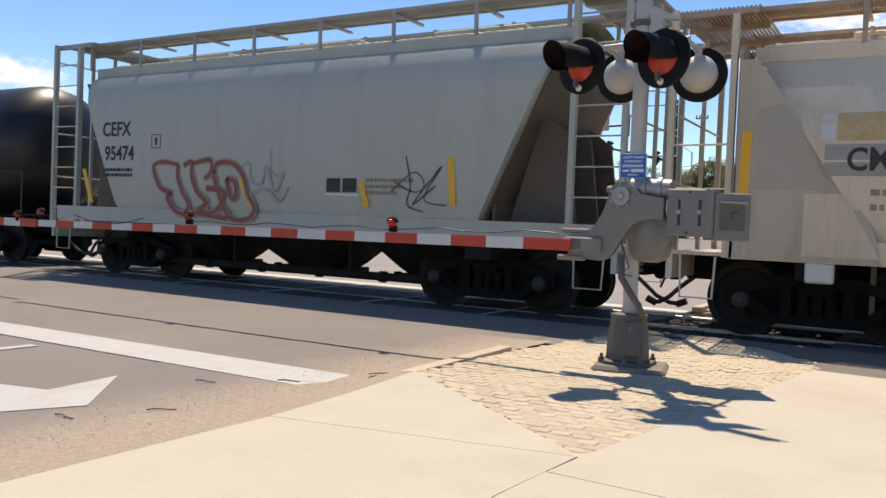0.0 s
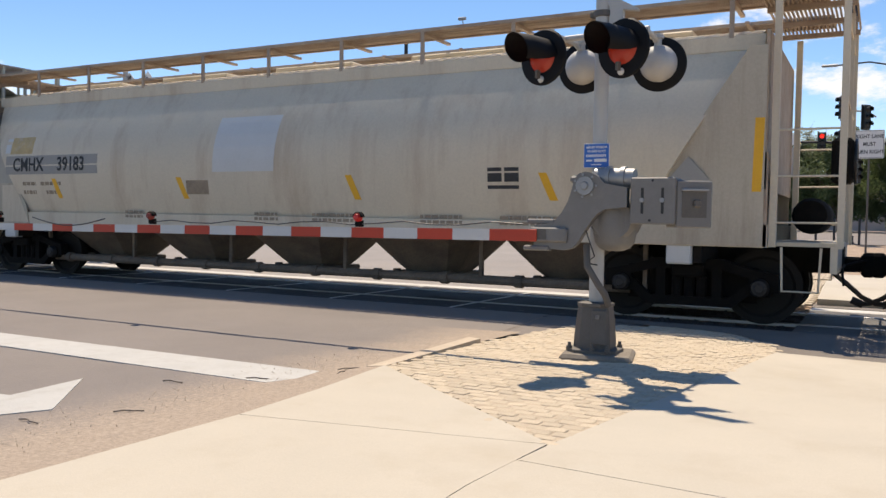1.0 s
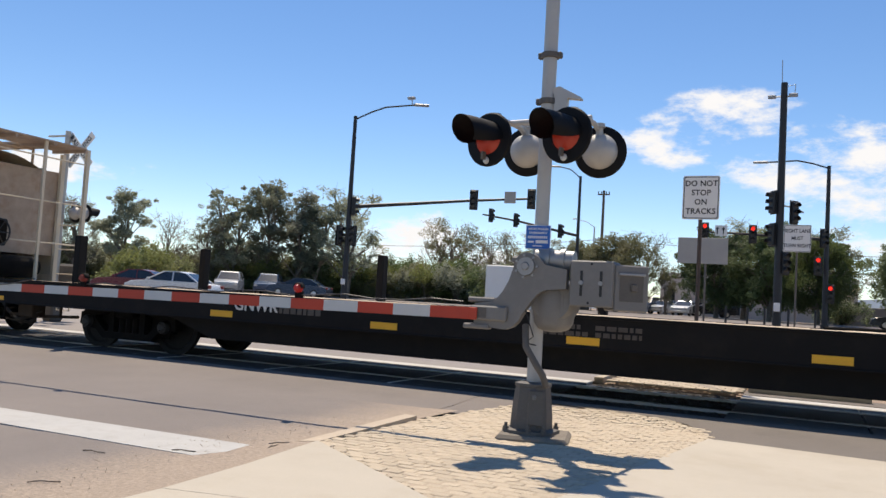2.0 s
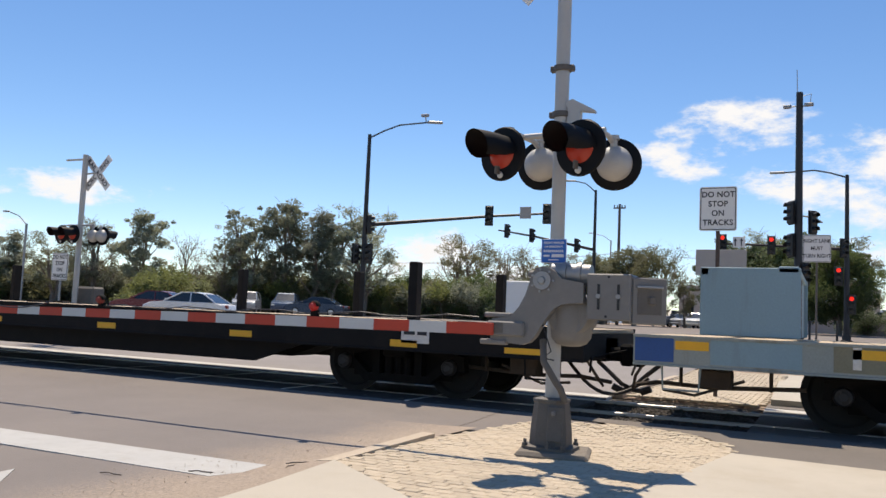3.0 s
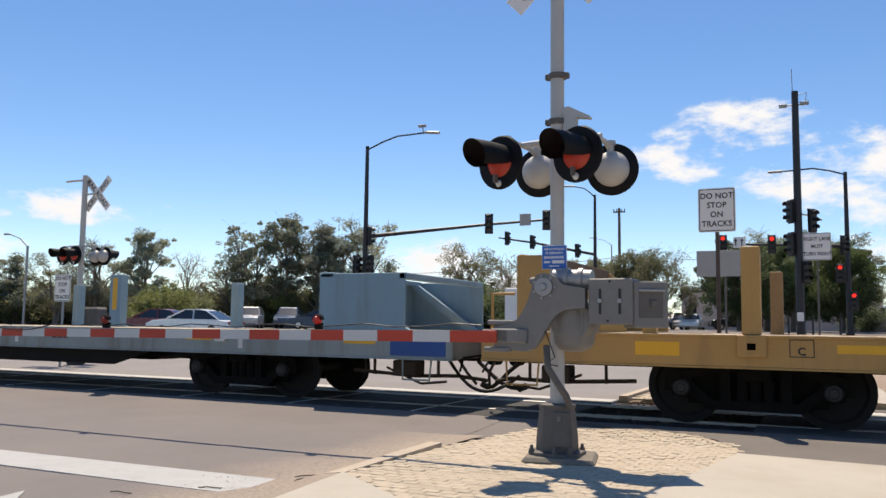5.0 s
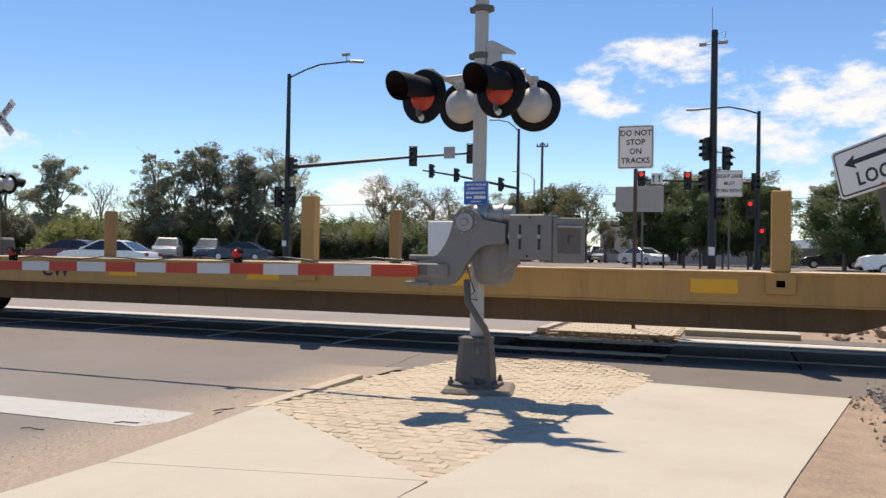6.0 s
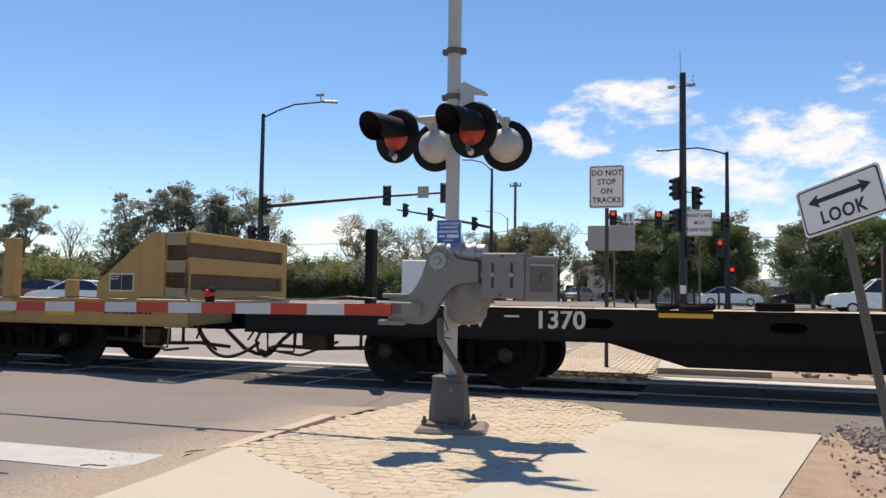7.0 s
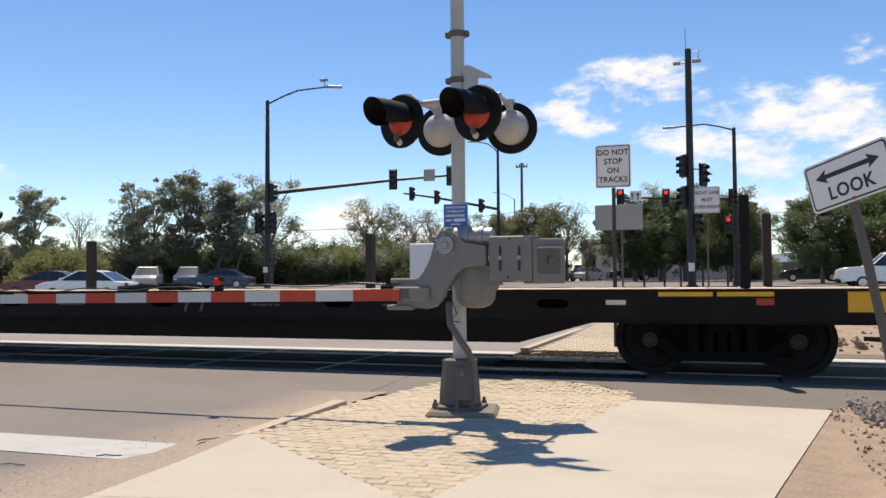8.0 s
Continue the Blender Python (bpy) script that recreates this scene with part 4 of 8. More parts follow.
def build_grey_hopper():
    prof = [(1.47, 1.38), (1.52, 1.5), (1.545, 2.4), (1.545, 3.2), (1.51, 3.5), (1.42, 3.75), (1.27, 3.95), (1.05, 4.08)]
    car = hopper("hopper_car", "grey covered hopper car with spray-painted tag", -9.72, 6.15, 5.9, 5.25, 4.0, prof, 1.38, 4.22, 4.48, 4.78, 1.02, HOPPER_GREY, GREY_WALK, 3, 4.0, 1)
    y = -1.545
    side_text(car, "CEFX", -4.03, y, 2.91, 0.27, STENCIL, 0.9)
    side_text(car, "95474", -3.93, y, 2.44, 0.27, STENCIL, 0.9)
    bars(car, -4.40, 2.16, (0.85, 0.85), y, STENCIL, 0.06, 0.04, 3)
    bars(car, 2.0, 2.0, (0.9, 0.7, 0.6), y, FAINT, 0.05, 0.05, 4)
    side_patch(car, 1.22, 1.49, 1.78, 2.0, y, STENCIL, "data_panel")
    side_patch(car, 1.55, 1.82, 1.78, 2.0, y, STENCIL, "data_panel")
    side_patch(car, 1.20, 1.86, 1.72, 1.755, y, STENCIL_WHITE, "data_panel_line")
    frame_box = Build()
    for x0, x1, z0, z1 in ((-3.02, -2.76, 2.54, 2.555), (-3.02, -2.76, 2.785, 2.8), (-3.02, -3.005, 2.54, 2.8), (-2.775, -2.76, 2.54, 2.8), (-2.92, -2.86, 2.60, 2.74)):
        frame_box.box(x0, x1, y - 0.003, y + 0.001, z0, z1)
    part("stencilled_box", frame_box, STENCIL, car)
    for x, z0, z1, sl in ((-4.80, 1.50, 2.15, -0.25), (-0.52, 1.50, 1.98, -0.22), (1.98, 1.55, 1.95, -0.12), (3.55, 1.60, 2.32, -0.06)):
        side_patch(car, x, x + 0.11, z0, z1, y, MARK_YELLOW, "reflector", sl)

    def stroke(pts, w, mat, lift):
        b = Build()
        edge = []
        for i, (x0, z0) in enumerate(pts):
            (xa, za), (xb, zb) = pts[max(i - 1, 0)], pts[min(i + 1, len(pts) - 1)]
            d = Vector((xb - xa, zb - za)); d.normalize()
            k = w * (0.8 + 0.3 * noise.noise((x0 * 3, z0 * 3, lift * 900)))
            edge.append(((x0 - d.y * k, y - lift, z0 + d.x * k), (x0 + d.y * k, y - lift, z0 - d.x * k)))
        b.add([p for e in edge for p in e], [(2 * i, 2 * i + 1, 2 * i + 3, 2 * i + 2) for i in range(len(edge) - 1)])
        part("spray_paint", b, mat, car, "spray-painted scrawl")

    def curve(pts, steps=6):
        out = []
        for i in range(len(pts) - 1):
            p0, p1, p2, p3 = pts[max(i - 1, 0)], pts[i], pts[i + 1], pts[min(i + 2, len(pts) - 1)]
            for k in range(steps):
                t = k / steps
                out.append(tuple(0.5 * (2 * p1[j] + (p2[j] - p0[j]) * t + (2 * p0[j] - 5 * p1[j] + 4 * p2[j] - p3[j]) * t * t + (3 * p1[j] - p0[j] - 3 * p2[j] + p3[j]) * t ** 3) for j in (0, 1)))
        return out + [pts[-1]]

    big = ([(-2.25, 2.22), (-2.65, 2.28), (-2.92, 2.22), (-2.89, 2.03), (-2.72, 1.79), (-2.44, 1.70), (-2.53, 1.61), (-2.30, 1.37), (-2.03, 1.31)],
           [(-2.25, 2.22), (-2.28, 2.04), (-2.14, 1.73), (-1.96, 1.50), (-2.08, 1.31)],
           [(-2.12, 2.21), (-1.91, 2.28), (-1.90, 2.04), (-1.76, 1.74), (-1.50, 1.55), (-1.66, 1.43)],
           [(-1.86, 2.25), (-1.45, 2.31), (-1.42, 2.10), (-1.58, 1.97)],
           [(-1.53, 1.80), (-1.10, 1.75), (-1.15, 1.52), (-1.39, 1.36), (-1.74, 1.43)],
           [(-1.36, 2.10), (-1.24, 2.25), (-0.88, 2.24), (-0.64, 2.04), (-0.50, 1.70), (-0.34, 1.48), (-0.45, 1.30), (-0.75, 1.25), (-1.00, 1.36), (-1.23, 1.75), (-1.36, 2.10)],
           [(-1.03, 1.98), (-0.83, 1.92), (-0.79, 1.64), (-0.93, 1.67), (-1.03, 1.98)],
           [(-2.03, 1.31), (-1.74, 1.35), (-1.32, 1.30), (-0.99, 1.27)])
    for i, pts in enumerate(big):
        stroke(curve(pts), 0.075, SPRAY_FADE, 0.002 + 0.0004 * i)
        stroke(curve(pts), 0.046, SPRAY_RED, 0.0065 + 0.0008 * i)
    for i, pts in enumerate(([(-0.75, 2.15), (-0.5, 2.25), (-0.45, 1.95), (-0.2, 1.9), (-0.1, 2.2), (0.1, 1.75), (0.3, 2.1)], [(-0.5, 1.7), (-0.1, 1.8), (0.2, 1.6), (0.4, 1.85)], [(0.0, 2.5), (0.02, 2.1), (0.3, 2.0)])):
        stroke(curve(pts), 0.03, SPRAY_GREY, 0.003 + 0.0012 * i)
    for i, pts in enumerate(([(2.75, 2.35), (2.85, 1.9), (2.8, 1.6), (3.1, 1.5)], [(2.55, 1.95), (3.0, 1.8), (3.4, 2.2), (3.1, 1.7), (3.5, 1.6)], [(2.5, 1.8), (2.9, 2.1), (3.1, 1.9), (2.9, 1.6), (3.3, 1.9)])):
        stroke(curve(pts), 0.012, SPRAY_BLACK, 0.003 + 0.0012 * i)
    return car


def wrap(car, prof, flat_y, along):
    """Lays the painted markings of a car on its curved side."""
    zs, ys = [z for _, z in prof], [q for q, _ in prof]
    for ob in car.children:
        if ob.name.split(".")[0] in ("lettering", "number_field", "repainted_patch", "data_panel", "notice_panel", "reflector"):
            m = ob.matrix_basis.copy()
            back = m.inverted()
            for v in ob.data.vertices:
                q = m @ v.co
                if abs(q.x) < 7.55:
                    q.x += along
                    if q.z > 1.45:
                        q.y += -np.interp(q.z, zs, ys) - flat_y
                    v.co = back @ q


def build_tan_hopper():
    prof = [(1.42, 1.30), (1.47, 1.46), (1.53, 1.72), (1.57, 2.0), (1.585, 2.24), (1.57, 2.46), (1.515, 2.70), (1.43, 2.92), (1.32, 3.12), (1.19, 3.34), (1.05, 3.57)]
    car = hopper("hopper_car", "rust-streaked tan covered hopper car", 5.65, 8.6, 7.8, 7.6, 6.2, prof, 1.30, 3.70, 3.95, 4.25, 1.04, HOPPER_TAN, TAN_WALK, 5, 6.8, 1)
    y = -1.555
    for s in (-1, 1):
        # flat end plate with its slanting seam
        e = Build().prism([(s * 7.75, 1.05), (s * 6.1, 1.05), (s * 6.2, 1.45), (s * 7.55, 3.50), (s * 7.75, 3.50)], -1.52, -1.50)
        part("end_plate", e, TAN_END, car)
        part("end_plate", Build().prism([(s * 7.75, 1.05), (s * 6.1, 1.05), (s * 6.2, 1.45), (s * 7.55, 3.50), (s * 7.75, 3.50)], 1.50, 1.52), TAN_END, car)
        part("end_sheet", Build().box(*sorted((s * 7.73, s * 7.77)), -1.5, 1.5, 1.75, 3.68).box(*sorted((s * 7.71, s * 7.79)), -1.5, -1.0, 1.05, 2.2), TAN_WALK, car)
        side_patch(car, s * 7.66 - 0.05, s * 7.66 + 0.06, 1.72, 2.62, -1.52, MARK_YELLOW, "reflector", 0.02)
        part("jacking_pad", Build().cbox(s * 6.75 - 0.16, s * 6.75 + 0.16, -1.50, -1.30, 0.80, 1.05, 0.02), PATCH_WHITE, car)
    part("plate_repaint", Build().prism([(-7.55, 1.9), (-6.62, 1.9), (-6.95, 2.55), (-7.2, 2.95), (-7.5, 2.9)], -1.524, -1.519), PLATE_GREY, car, "dull grey repaint on the end plate")
    part("plate_repaint", Build().prism([(-6.95, 1.12), (-6.12, 1.12), (-6.35, 1.55), (-6.55, 1.86), (-6.95, 1.86)], -1.525, -1.519), HOPPER_TAN, car, "pale repaint on the end plate")
    side_patch(car, -7.10, -4.38, 2.07, 2.44, y, PATCH_GREY, "number_field")
    side_text(car, "CMHX", -6.40, y - 0.003, 2.25, 0.26, STENCIL, 0.86)
    side_text(car, "39183", -5.13, y - 0.003, 2.25, 0.26, STENCIL, 0.86)
    for k, (x, z, w) in enumerate(((-6.6, 1.92, 0.4), (-6.05, 1.92, 0.6), (-6.6, 1.75, 0.4), (-5.9, 1.75, 0.42))):
        bars(car, x, z, (w,), y, FAINT, 0.07, 0.05, 5 + k)
    side_patch(car, -1.49, -0.15, 2.06, 3.0, y, PATCH_WHITE, "repainted_patch", 0.05)
    side_patch(car, -7.15, -7.0, 2.5, 2.8, y, PATCH_WHITE, "repainted_patch")
    side_patch(car, -6.98, -6.3, 2.48, 2.82, y, surface("ochre_scrape", (0.50, 0.36, 0.17), 0.7, 0, 0.2, 6, 40, 0, (0.5, 0.44, 0.36), 0.8, 4), "repainted_patch")
    for x in (-5.55, -2.2, 1.43, 4.65):
        side_patch(car, x, x + 0.12, 1.60, 1.98, y - 0.002, MARK_YELLOW, "reflector", -0.16)
    side_patch(car, -2.12, -1.6, 1.68, 1.92, y, FAINT, "notice_panel")
    for x0 in (3.72, 3.98):
        side_patch(car, x0, x0 + 0.22, 1.86, 2.06, y, STENCIL, "data_panel")
    side_patch(car, 3.72, 4.2, 1.76, 1.81, y, STENCIL, "data_panel")
    for k, (x, w) in enumerate(((-3.7, 0.45), (-0.6, 0.5), (0.6, 0.8), (2.6, 0.7), (3.9, 1.0))):
        bars(car, x, 1.38, (w, w), -1.50, FAINT, 0.05, 0.03, 11 + k)
    d = Build().prism([(6.85 + 0.26, 1.87), (6.85, 2.16), (6.85 - 0.26, 1.87), (6.85, 1.58)], -1.55, -1.525)
    part("placard", d, PATCH_GREY, car, "blank diamond placard holder")
    wrap(car, prof, y, 0.35)
    # brake wheel on the trailing end
    wheel = Build()
    ring = [(8.72, -0.75 + 0.27 * math.cos(a), 2.12 + 0.27 * math.sin(a)) for a in [k * math.pi / 12 for k in range(25)]]
    wheel.tube(ring, 0.02, 6)
    for k in range(6):
        a = k * math.pi / 3
        wheel.tube([(8.72, -0.75, 2.12), (8.72, -0.75 + 0.27 * math.cos(a), 2.12 + 0.27 * math.sin(a))], 0.012, 5)
    part("brake_wheel", wheel, BLACK, car, "black spoked hand-brake wheel")
    part("brake_housing", Build().cbox(8.45, 8.7, -1.0, -0.5, 1.85, 2.4, 0.04), BLACK_DULL, car)
    part("air_reservoir", Build().lathe([(0, -0.55), (0.2, -0.5), (0.24, -0.4), (0.24, 0.4), (0.2, 0.5), (0, 0.55)], pose(8.2, 0.1, 1.45, 90), 16), BLACK_DULL, car, smooth=True)
    part("port_rim", Build().lathe([(0.0, 0.0), (0.2, 0.0), (0.2, 0.03), (0.23, 0.03), (0.23, 0.0)], pose(7.8, -1.2, 1.75, 0, 90), 20), BLACK_DULL, car)
    return car


def build_tank_car():
    car = make_car("tank_car", "black tank car with rounded end", "tank car", -25.4)
    prof = [(0.0, -8.1), (0.6, -8.05), (1.1, -7.88), (1.4, -7.6), (1.5, -7.2), (1.5, 7.2), (1.4, 7.6), (1.1, 7.88), (0.6, 8.05), (0.0, 8.1)]
    part("tank", Build().lathe(prof, pose(0, 0, 2.72, 0, 90), 40), BLACK, car, smooth=True)
    for s in (-1, 1):
        part("stub_sill", Build().cbox(*sorted((s * 5.2, s * 8.6)), -0.3, 0.3, 0.75, 1.2, 0.02), BLACK_DULL, car)
        part("saddle", Build().prism([(-1.2, 1.0), (1.2, 1.0), (1.35, 2.1), (-1.35, 2.1)], s * 6.3 - 0.25, s * 6.3 + 0.25, "x"), BLACK_DULL, car)
        for sy in (-1, 1):
            part("handrail", Build().tube([(s * 8.3, sy * 1.35, 1.2), (s * 8.3, sy * 1.35, 2.1), (s * 7.0, sy * 1.5, 2.1)], 0.02, 6), BLACK, car)
            part("end_platform", Build().cbox(*sorted((s * 7.5, s * 8.6)), min(sy * 0.3, sy * 1.4), max(sy * 0.3, sy * 1.4), 1.12, 1.17, 0.01), BLACK_DULL, car)
        coupler(car, s * 8.6, s)
    part("walkway", Build().box(-2, 2, -0.6, 0.6, 4.2, 4.26), BLACK_DULL, car)
    add_trucks(car, (-6.3, 6.3))
    return car


def stake(car, x, y, z0, h, mat, w=0.11, stripe=False, name="stake"):
    p = Build().cbox(x - w, x + w, y - 0.09, y + 0.09, z0, z0 + h, 0.012)
    s = part(name, p, mat, car)
    if stripe:
        part("stake_stripe", Build().box(x - 0.055, x + 0.055, y - 0.094, y - 0.088, z0 + 0.3, z0 + h - 0.06), MARK_YELLOW, s)
    return s


def flat_car(name, label, u, half, truck_x, z_deck, sill_depth, belly, paint, deck_mat, belly_mat, belly_from, belly_full):
    car = make_car(name, label, "flat car", u)
    for s in (-1, 1):
        chan = [(1.40, z_deck - sill_depth - 0.02), (1.57, z_deck - sill_depth - 0.02), (1.57, z_deck - sill_depth), (1.55, z_deck - sill_depth + 0.01), (1.55, z_deck - 0.03), (1.575, z_deck - 0.025), (1.575, z_deck + 0.008), (1.495, z_deck + 0.008), (1.495, z_deck - sill_depth + 0.02), (1.40, z_deck - sill_depth + 0.02)]
        e = Build().prism([(s * p, q) for p, q in chan], -half, half, "x")
        part("side_sill", e, paint, car)
        yb = s * 1.30
        part("fish_belly", Build().prism([(-belly_from, z_deck - sill_depth), (belly_from, z_deck - sill_depth), (belly_full, belly), (-belly_full, belly)], yb - 0.04, yb + 0.04), belly_mat, car)
    n = 58
    w = 2 * half / n
    me = Build().cbox(0.006, w - 0.006, -1.49, 1.49, z_deck - 0.06, z_deck, 0.006).mesh("deck_board", deck_mat)
    for i in range(n):
        o = part("deck_board", me, None, car)
        o.matrix_basis = pose(-half + i * w, 0, 0.003 * math.sin(i * 2.3))
    part("centre_sill", Build().prism([(-half, 1.05), (half, 1.05), (half, 0.72), (belly_from - 0.3, 0.72), (belly_full, belly + 0.05), (-belly_full, belly + 0.05), (-belly_from + 0.3, 0.72), (-half, 0.72)], -0.35, 0.35), UNDER, car)
    for s in (-1, 1):
        part("end_sill", Build().box(*sorted((s * half, s * (half - 0.12))), -1.5, 1.5, z_deck - sill_depth, z_deck - 0.065), paint, car)
        tx = truck_x[0] if s < 0 else truck_x[1]
        part("bolster", Build().box(tx - 0.3, tx + 0.3, -1.35, 1.35, 0.80, 1.0), UNDER, car)
        part("stirrup", Build().tube([(s * (half - 0.35), -1.5, z_deck - sill_depth), (s * (half - 0.37), -1.52, 0.48), (s * (half - 0.8), -1.52, 0.48), (s * (half - 0.82), -1.5, z_deck - sill_depth)], 0.016, 6), paint, car)
        # brake rigging below the end
        r = Build().tube([(s * (half - 2.0), -0.9, 0.55), (s * (half - 0.9), -0.95, 0.50), (s * (half - 0.2), -0.9, 0.52), (s * (half + 0.15), -0.6, 0.45)], 0.03, 6)
        r.tube([(s * (half - 1.6), -0.95, 0.85), (s * (half - 1.6), -0.95, 0.5)], 0.025, 6).tube([(s * (half - 0.5), -0.95, 0.85), (s * (half - 0.5), -0.95, 0.5)], 0.025, 6)
        r.tube([(s * (half - 0.15), -1.2, 0.92), (s * (half + 0.05), -1.15, 0.60), (s * (half + 0.12), -0.95, 0.42)], 0.022, 6)
        r.tube([(s * (half - 1.3), -1.1, 0.62), (s * (half - 0.7), -1.12, 0.40), (s * (half - 0.3), -1.08, 0.44)], 0.02, 6)
        r.cbox(*sorted((s * (half - 1.15), s * (half - 0.75))), -1.2, -0.9, 0.50, 0.74, 0.02)
        part("brake_rigging", r, RIGGING, car, "rusty brake rigging")
        if s < 0:
            coupler(car, s * half, s)
            continue
        loop = [(s * (half - 0.5 + 1.15 * k / 12), -0.55 - 0.2 * math.sin(math.pi * k / 12), 0.72 - 0.42 * math.sin(math.pi * min(1, k / 14))) for k in range(13)]
        part("long_hose", Build().tube(loop, 0.026, 8), HOSE, car, "sagging brown air hose", True)
        coupler(car, s * half, s)
    add_trucks(car, truck_x)
    return car


Y_SIDE = -1.552


def build_black_flat_one():
    car = flat_car("flat_car", "black flat car with bare weathered deck", 28.05, 13.1, (-9.7, 10.1), 1.18, 0.42, 0.42, SILL_BLACK, DECK_WOOD, SILL_BLACK, 8.6, 7.6)
    side_text(car, "GNWR", -6.60, Y_SIDE, 1.01, 0.185, STENCIL_WHITE, 1.0)
    bars(car, -6.15, 1.10, (0.75,), Y_SIDE, surface("ghost_number", (0.10, 0.085, 0.07), 0.8), 0.18, 0.03, 21)
    bars(car, -1.9, 1.06, (0.5, 0.6), Y_SIDE, GHOST, 0.06, 0.03, 22)
    bars(car, -1.2, 1.06, (0.6, 0.6), Y_SIDE, GHOST, 0.06, 0.03, 23)
    for i in range(7):
        x = -7.48 + i * 2.95
        side_patch(car, x, x + 0.44, 0.80, 0.90, Y_SIDE, MARK_YELLOW, "reflector")
    side_patch(car, -12.9, -12.3, 0.79, 0.87, Y_SIDE, MARK_YELLOW, "reflector")
    side_patch(car, 12.0, 12.7, 0.80, 0.88, Y_SIDE, MARK_YELLOW, "reflector")
    side_patch(car, 10.4, 10.85, 0.86, 1.12, Y_SIDE, STENCIL_WHITE, "data_panel")
    side_patch(car, 10.44, 10.62, 0.98, 1.09, Y_SIDE - 0.003, STENCIL, "data_panel_field")
    side_patch(car, 10.66, 10.81, 0.98, 1.09, Y_SIDE - 0.003, STENCIL, "data_panel_field")
    for x in (-10.2, -6.0, -1.8, 5.06, 7.84, 10.76):
        stake(car, x, 1.42, 1.19, 0.85, SILL_BLACK, 0.07)
    for x in (-10.6, 10.52):
        stake(car, x, -1.42, 1.19, 0.85, SILL_BLACK, 0.07)
    part("deck_strap", Build().tube([(1.5, -0.8, 1.21), (2.2, -0.4, 1.22), (2.6, -0.9, 1.21)], 0.02, 6), BLACK_DULL, car)
    return car


def bulkhead_box(car, x_out, x_in, z0, z1, paint, plank):
    """A bulkhead: two side plates, braces at the outer end, planks on the face towards the load."""
    s = 1 if x_in > x_out else -1
    b = part("bulkhead", Build().cbox(*sorted((x_out, x_in)), -1.5, -1.46, z0, z1, 0.008), paint, car, "steel bulkhead with planked face")
    part("side_plate", Build().cbox(*sorted((x_out, x_in)), 1.46, 1.5, z0, z1, 0.008), paint, b)
    for k in range(6):
        h = (z1 - z0) / 6
        part("plank", Build().cbox(*sorted((x_in - s * 0.10, x_in - s * 0.04)), -1.45, 0.15, z0 + k * h + 0.006, z0 + (k + 1) * h - 0.006, 0.006), plank, b)
    part("face_plate", Build().box(*sorted((x_in - s * 0.09, x_in - s * 0.05)), 0.16, 1.45, z0, z1), paint, b)
    for y in (-1.28, 1.28):
        part("brace", Build().prism([(x_in - s * 0.12, z1 - 0.05), (x_in - s * 0.3, z1 - 0.05), (x_out, z0), (x_out + s * 0.25, z0)], y - 0.05, y + 0.05), paint, b)
    for y in (-0.9, -0.3, 0.3, 0.9):
        part("upright", Build().box(*sorted((x_in - s * 0.12, x_in - s * 0.22)), y - 0.05, y + 0.05, z0, z1 - 0.02), paint, b)
    part("top_rail", Build().cbox(*sorted((x_in - s * 0.02, x_in - s * 0.25)), -1.5, 1.5, z1 - 0.06, z1 + 0.02, 0.01), paint, b)
    part("outer_rail", Build().cbox(*sorted((x_out, x_out + s * 0.1)), -1.5, 1.5, z1 - 0.1, z1, 0.01), paint, b)
    return b


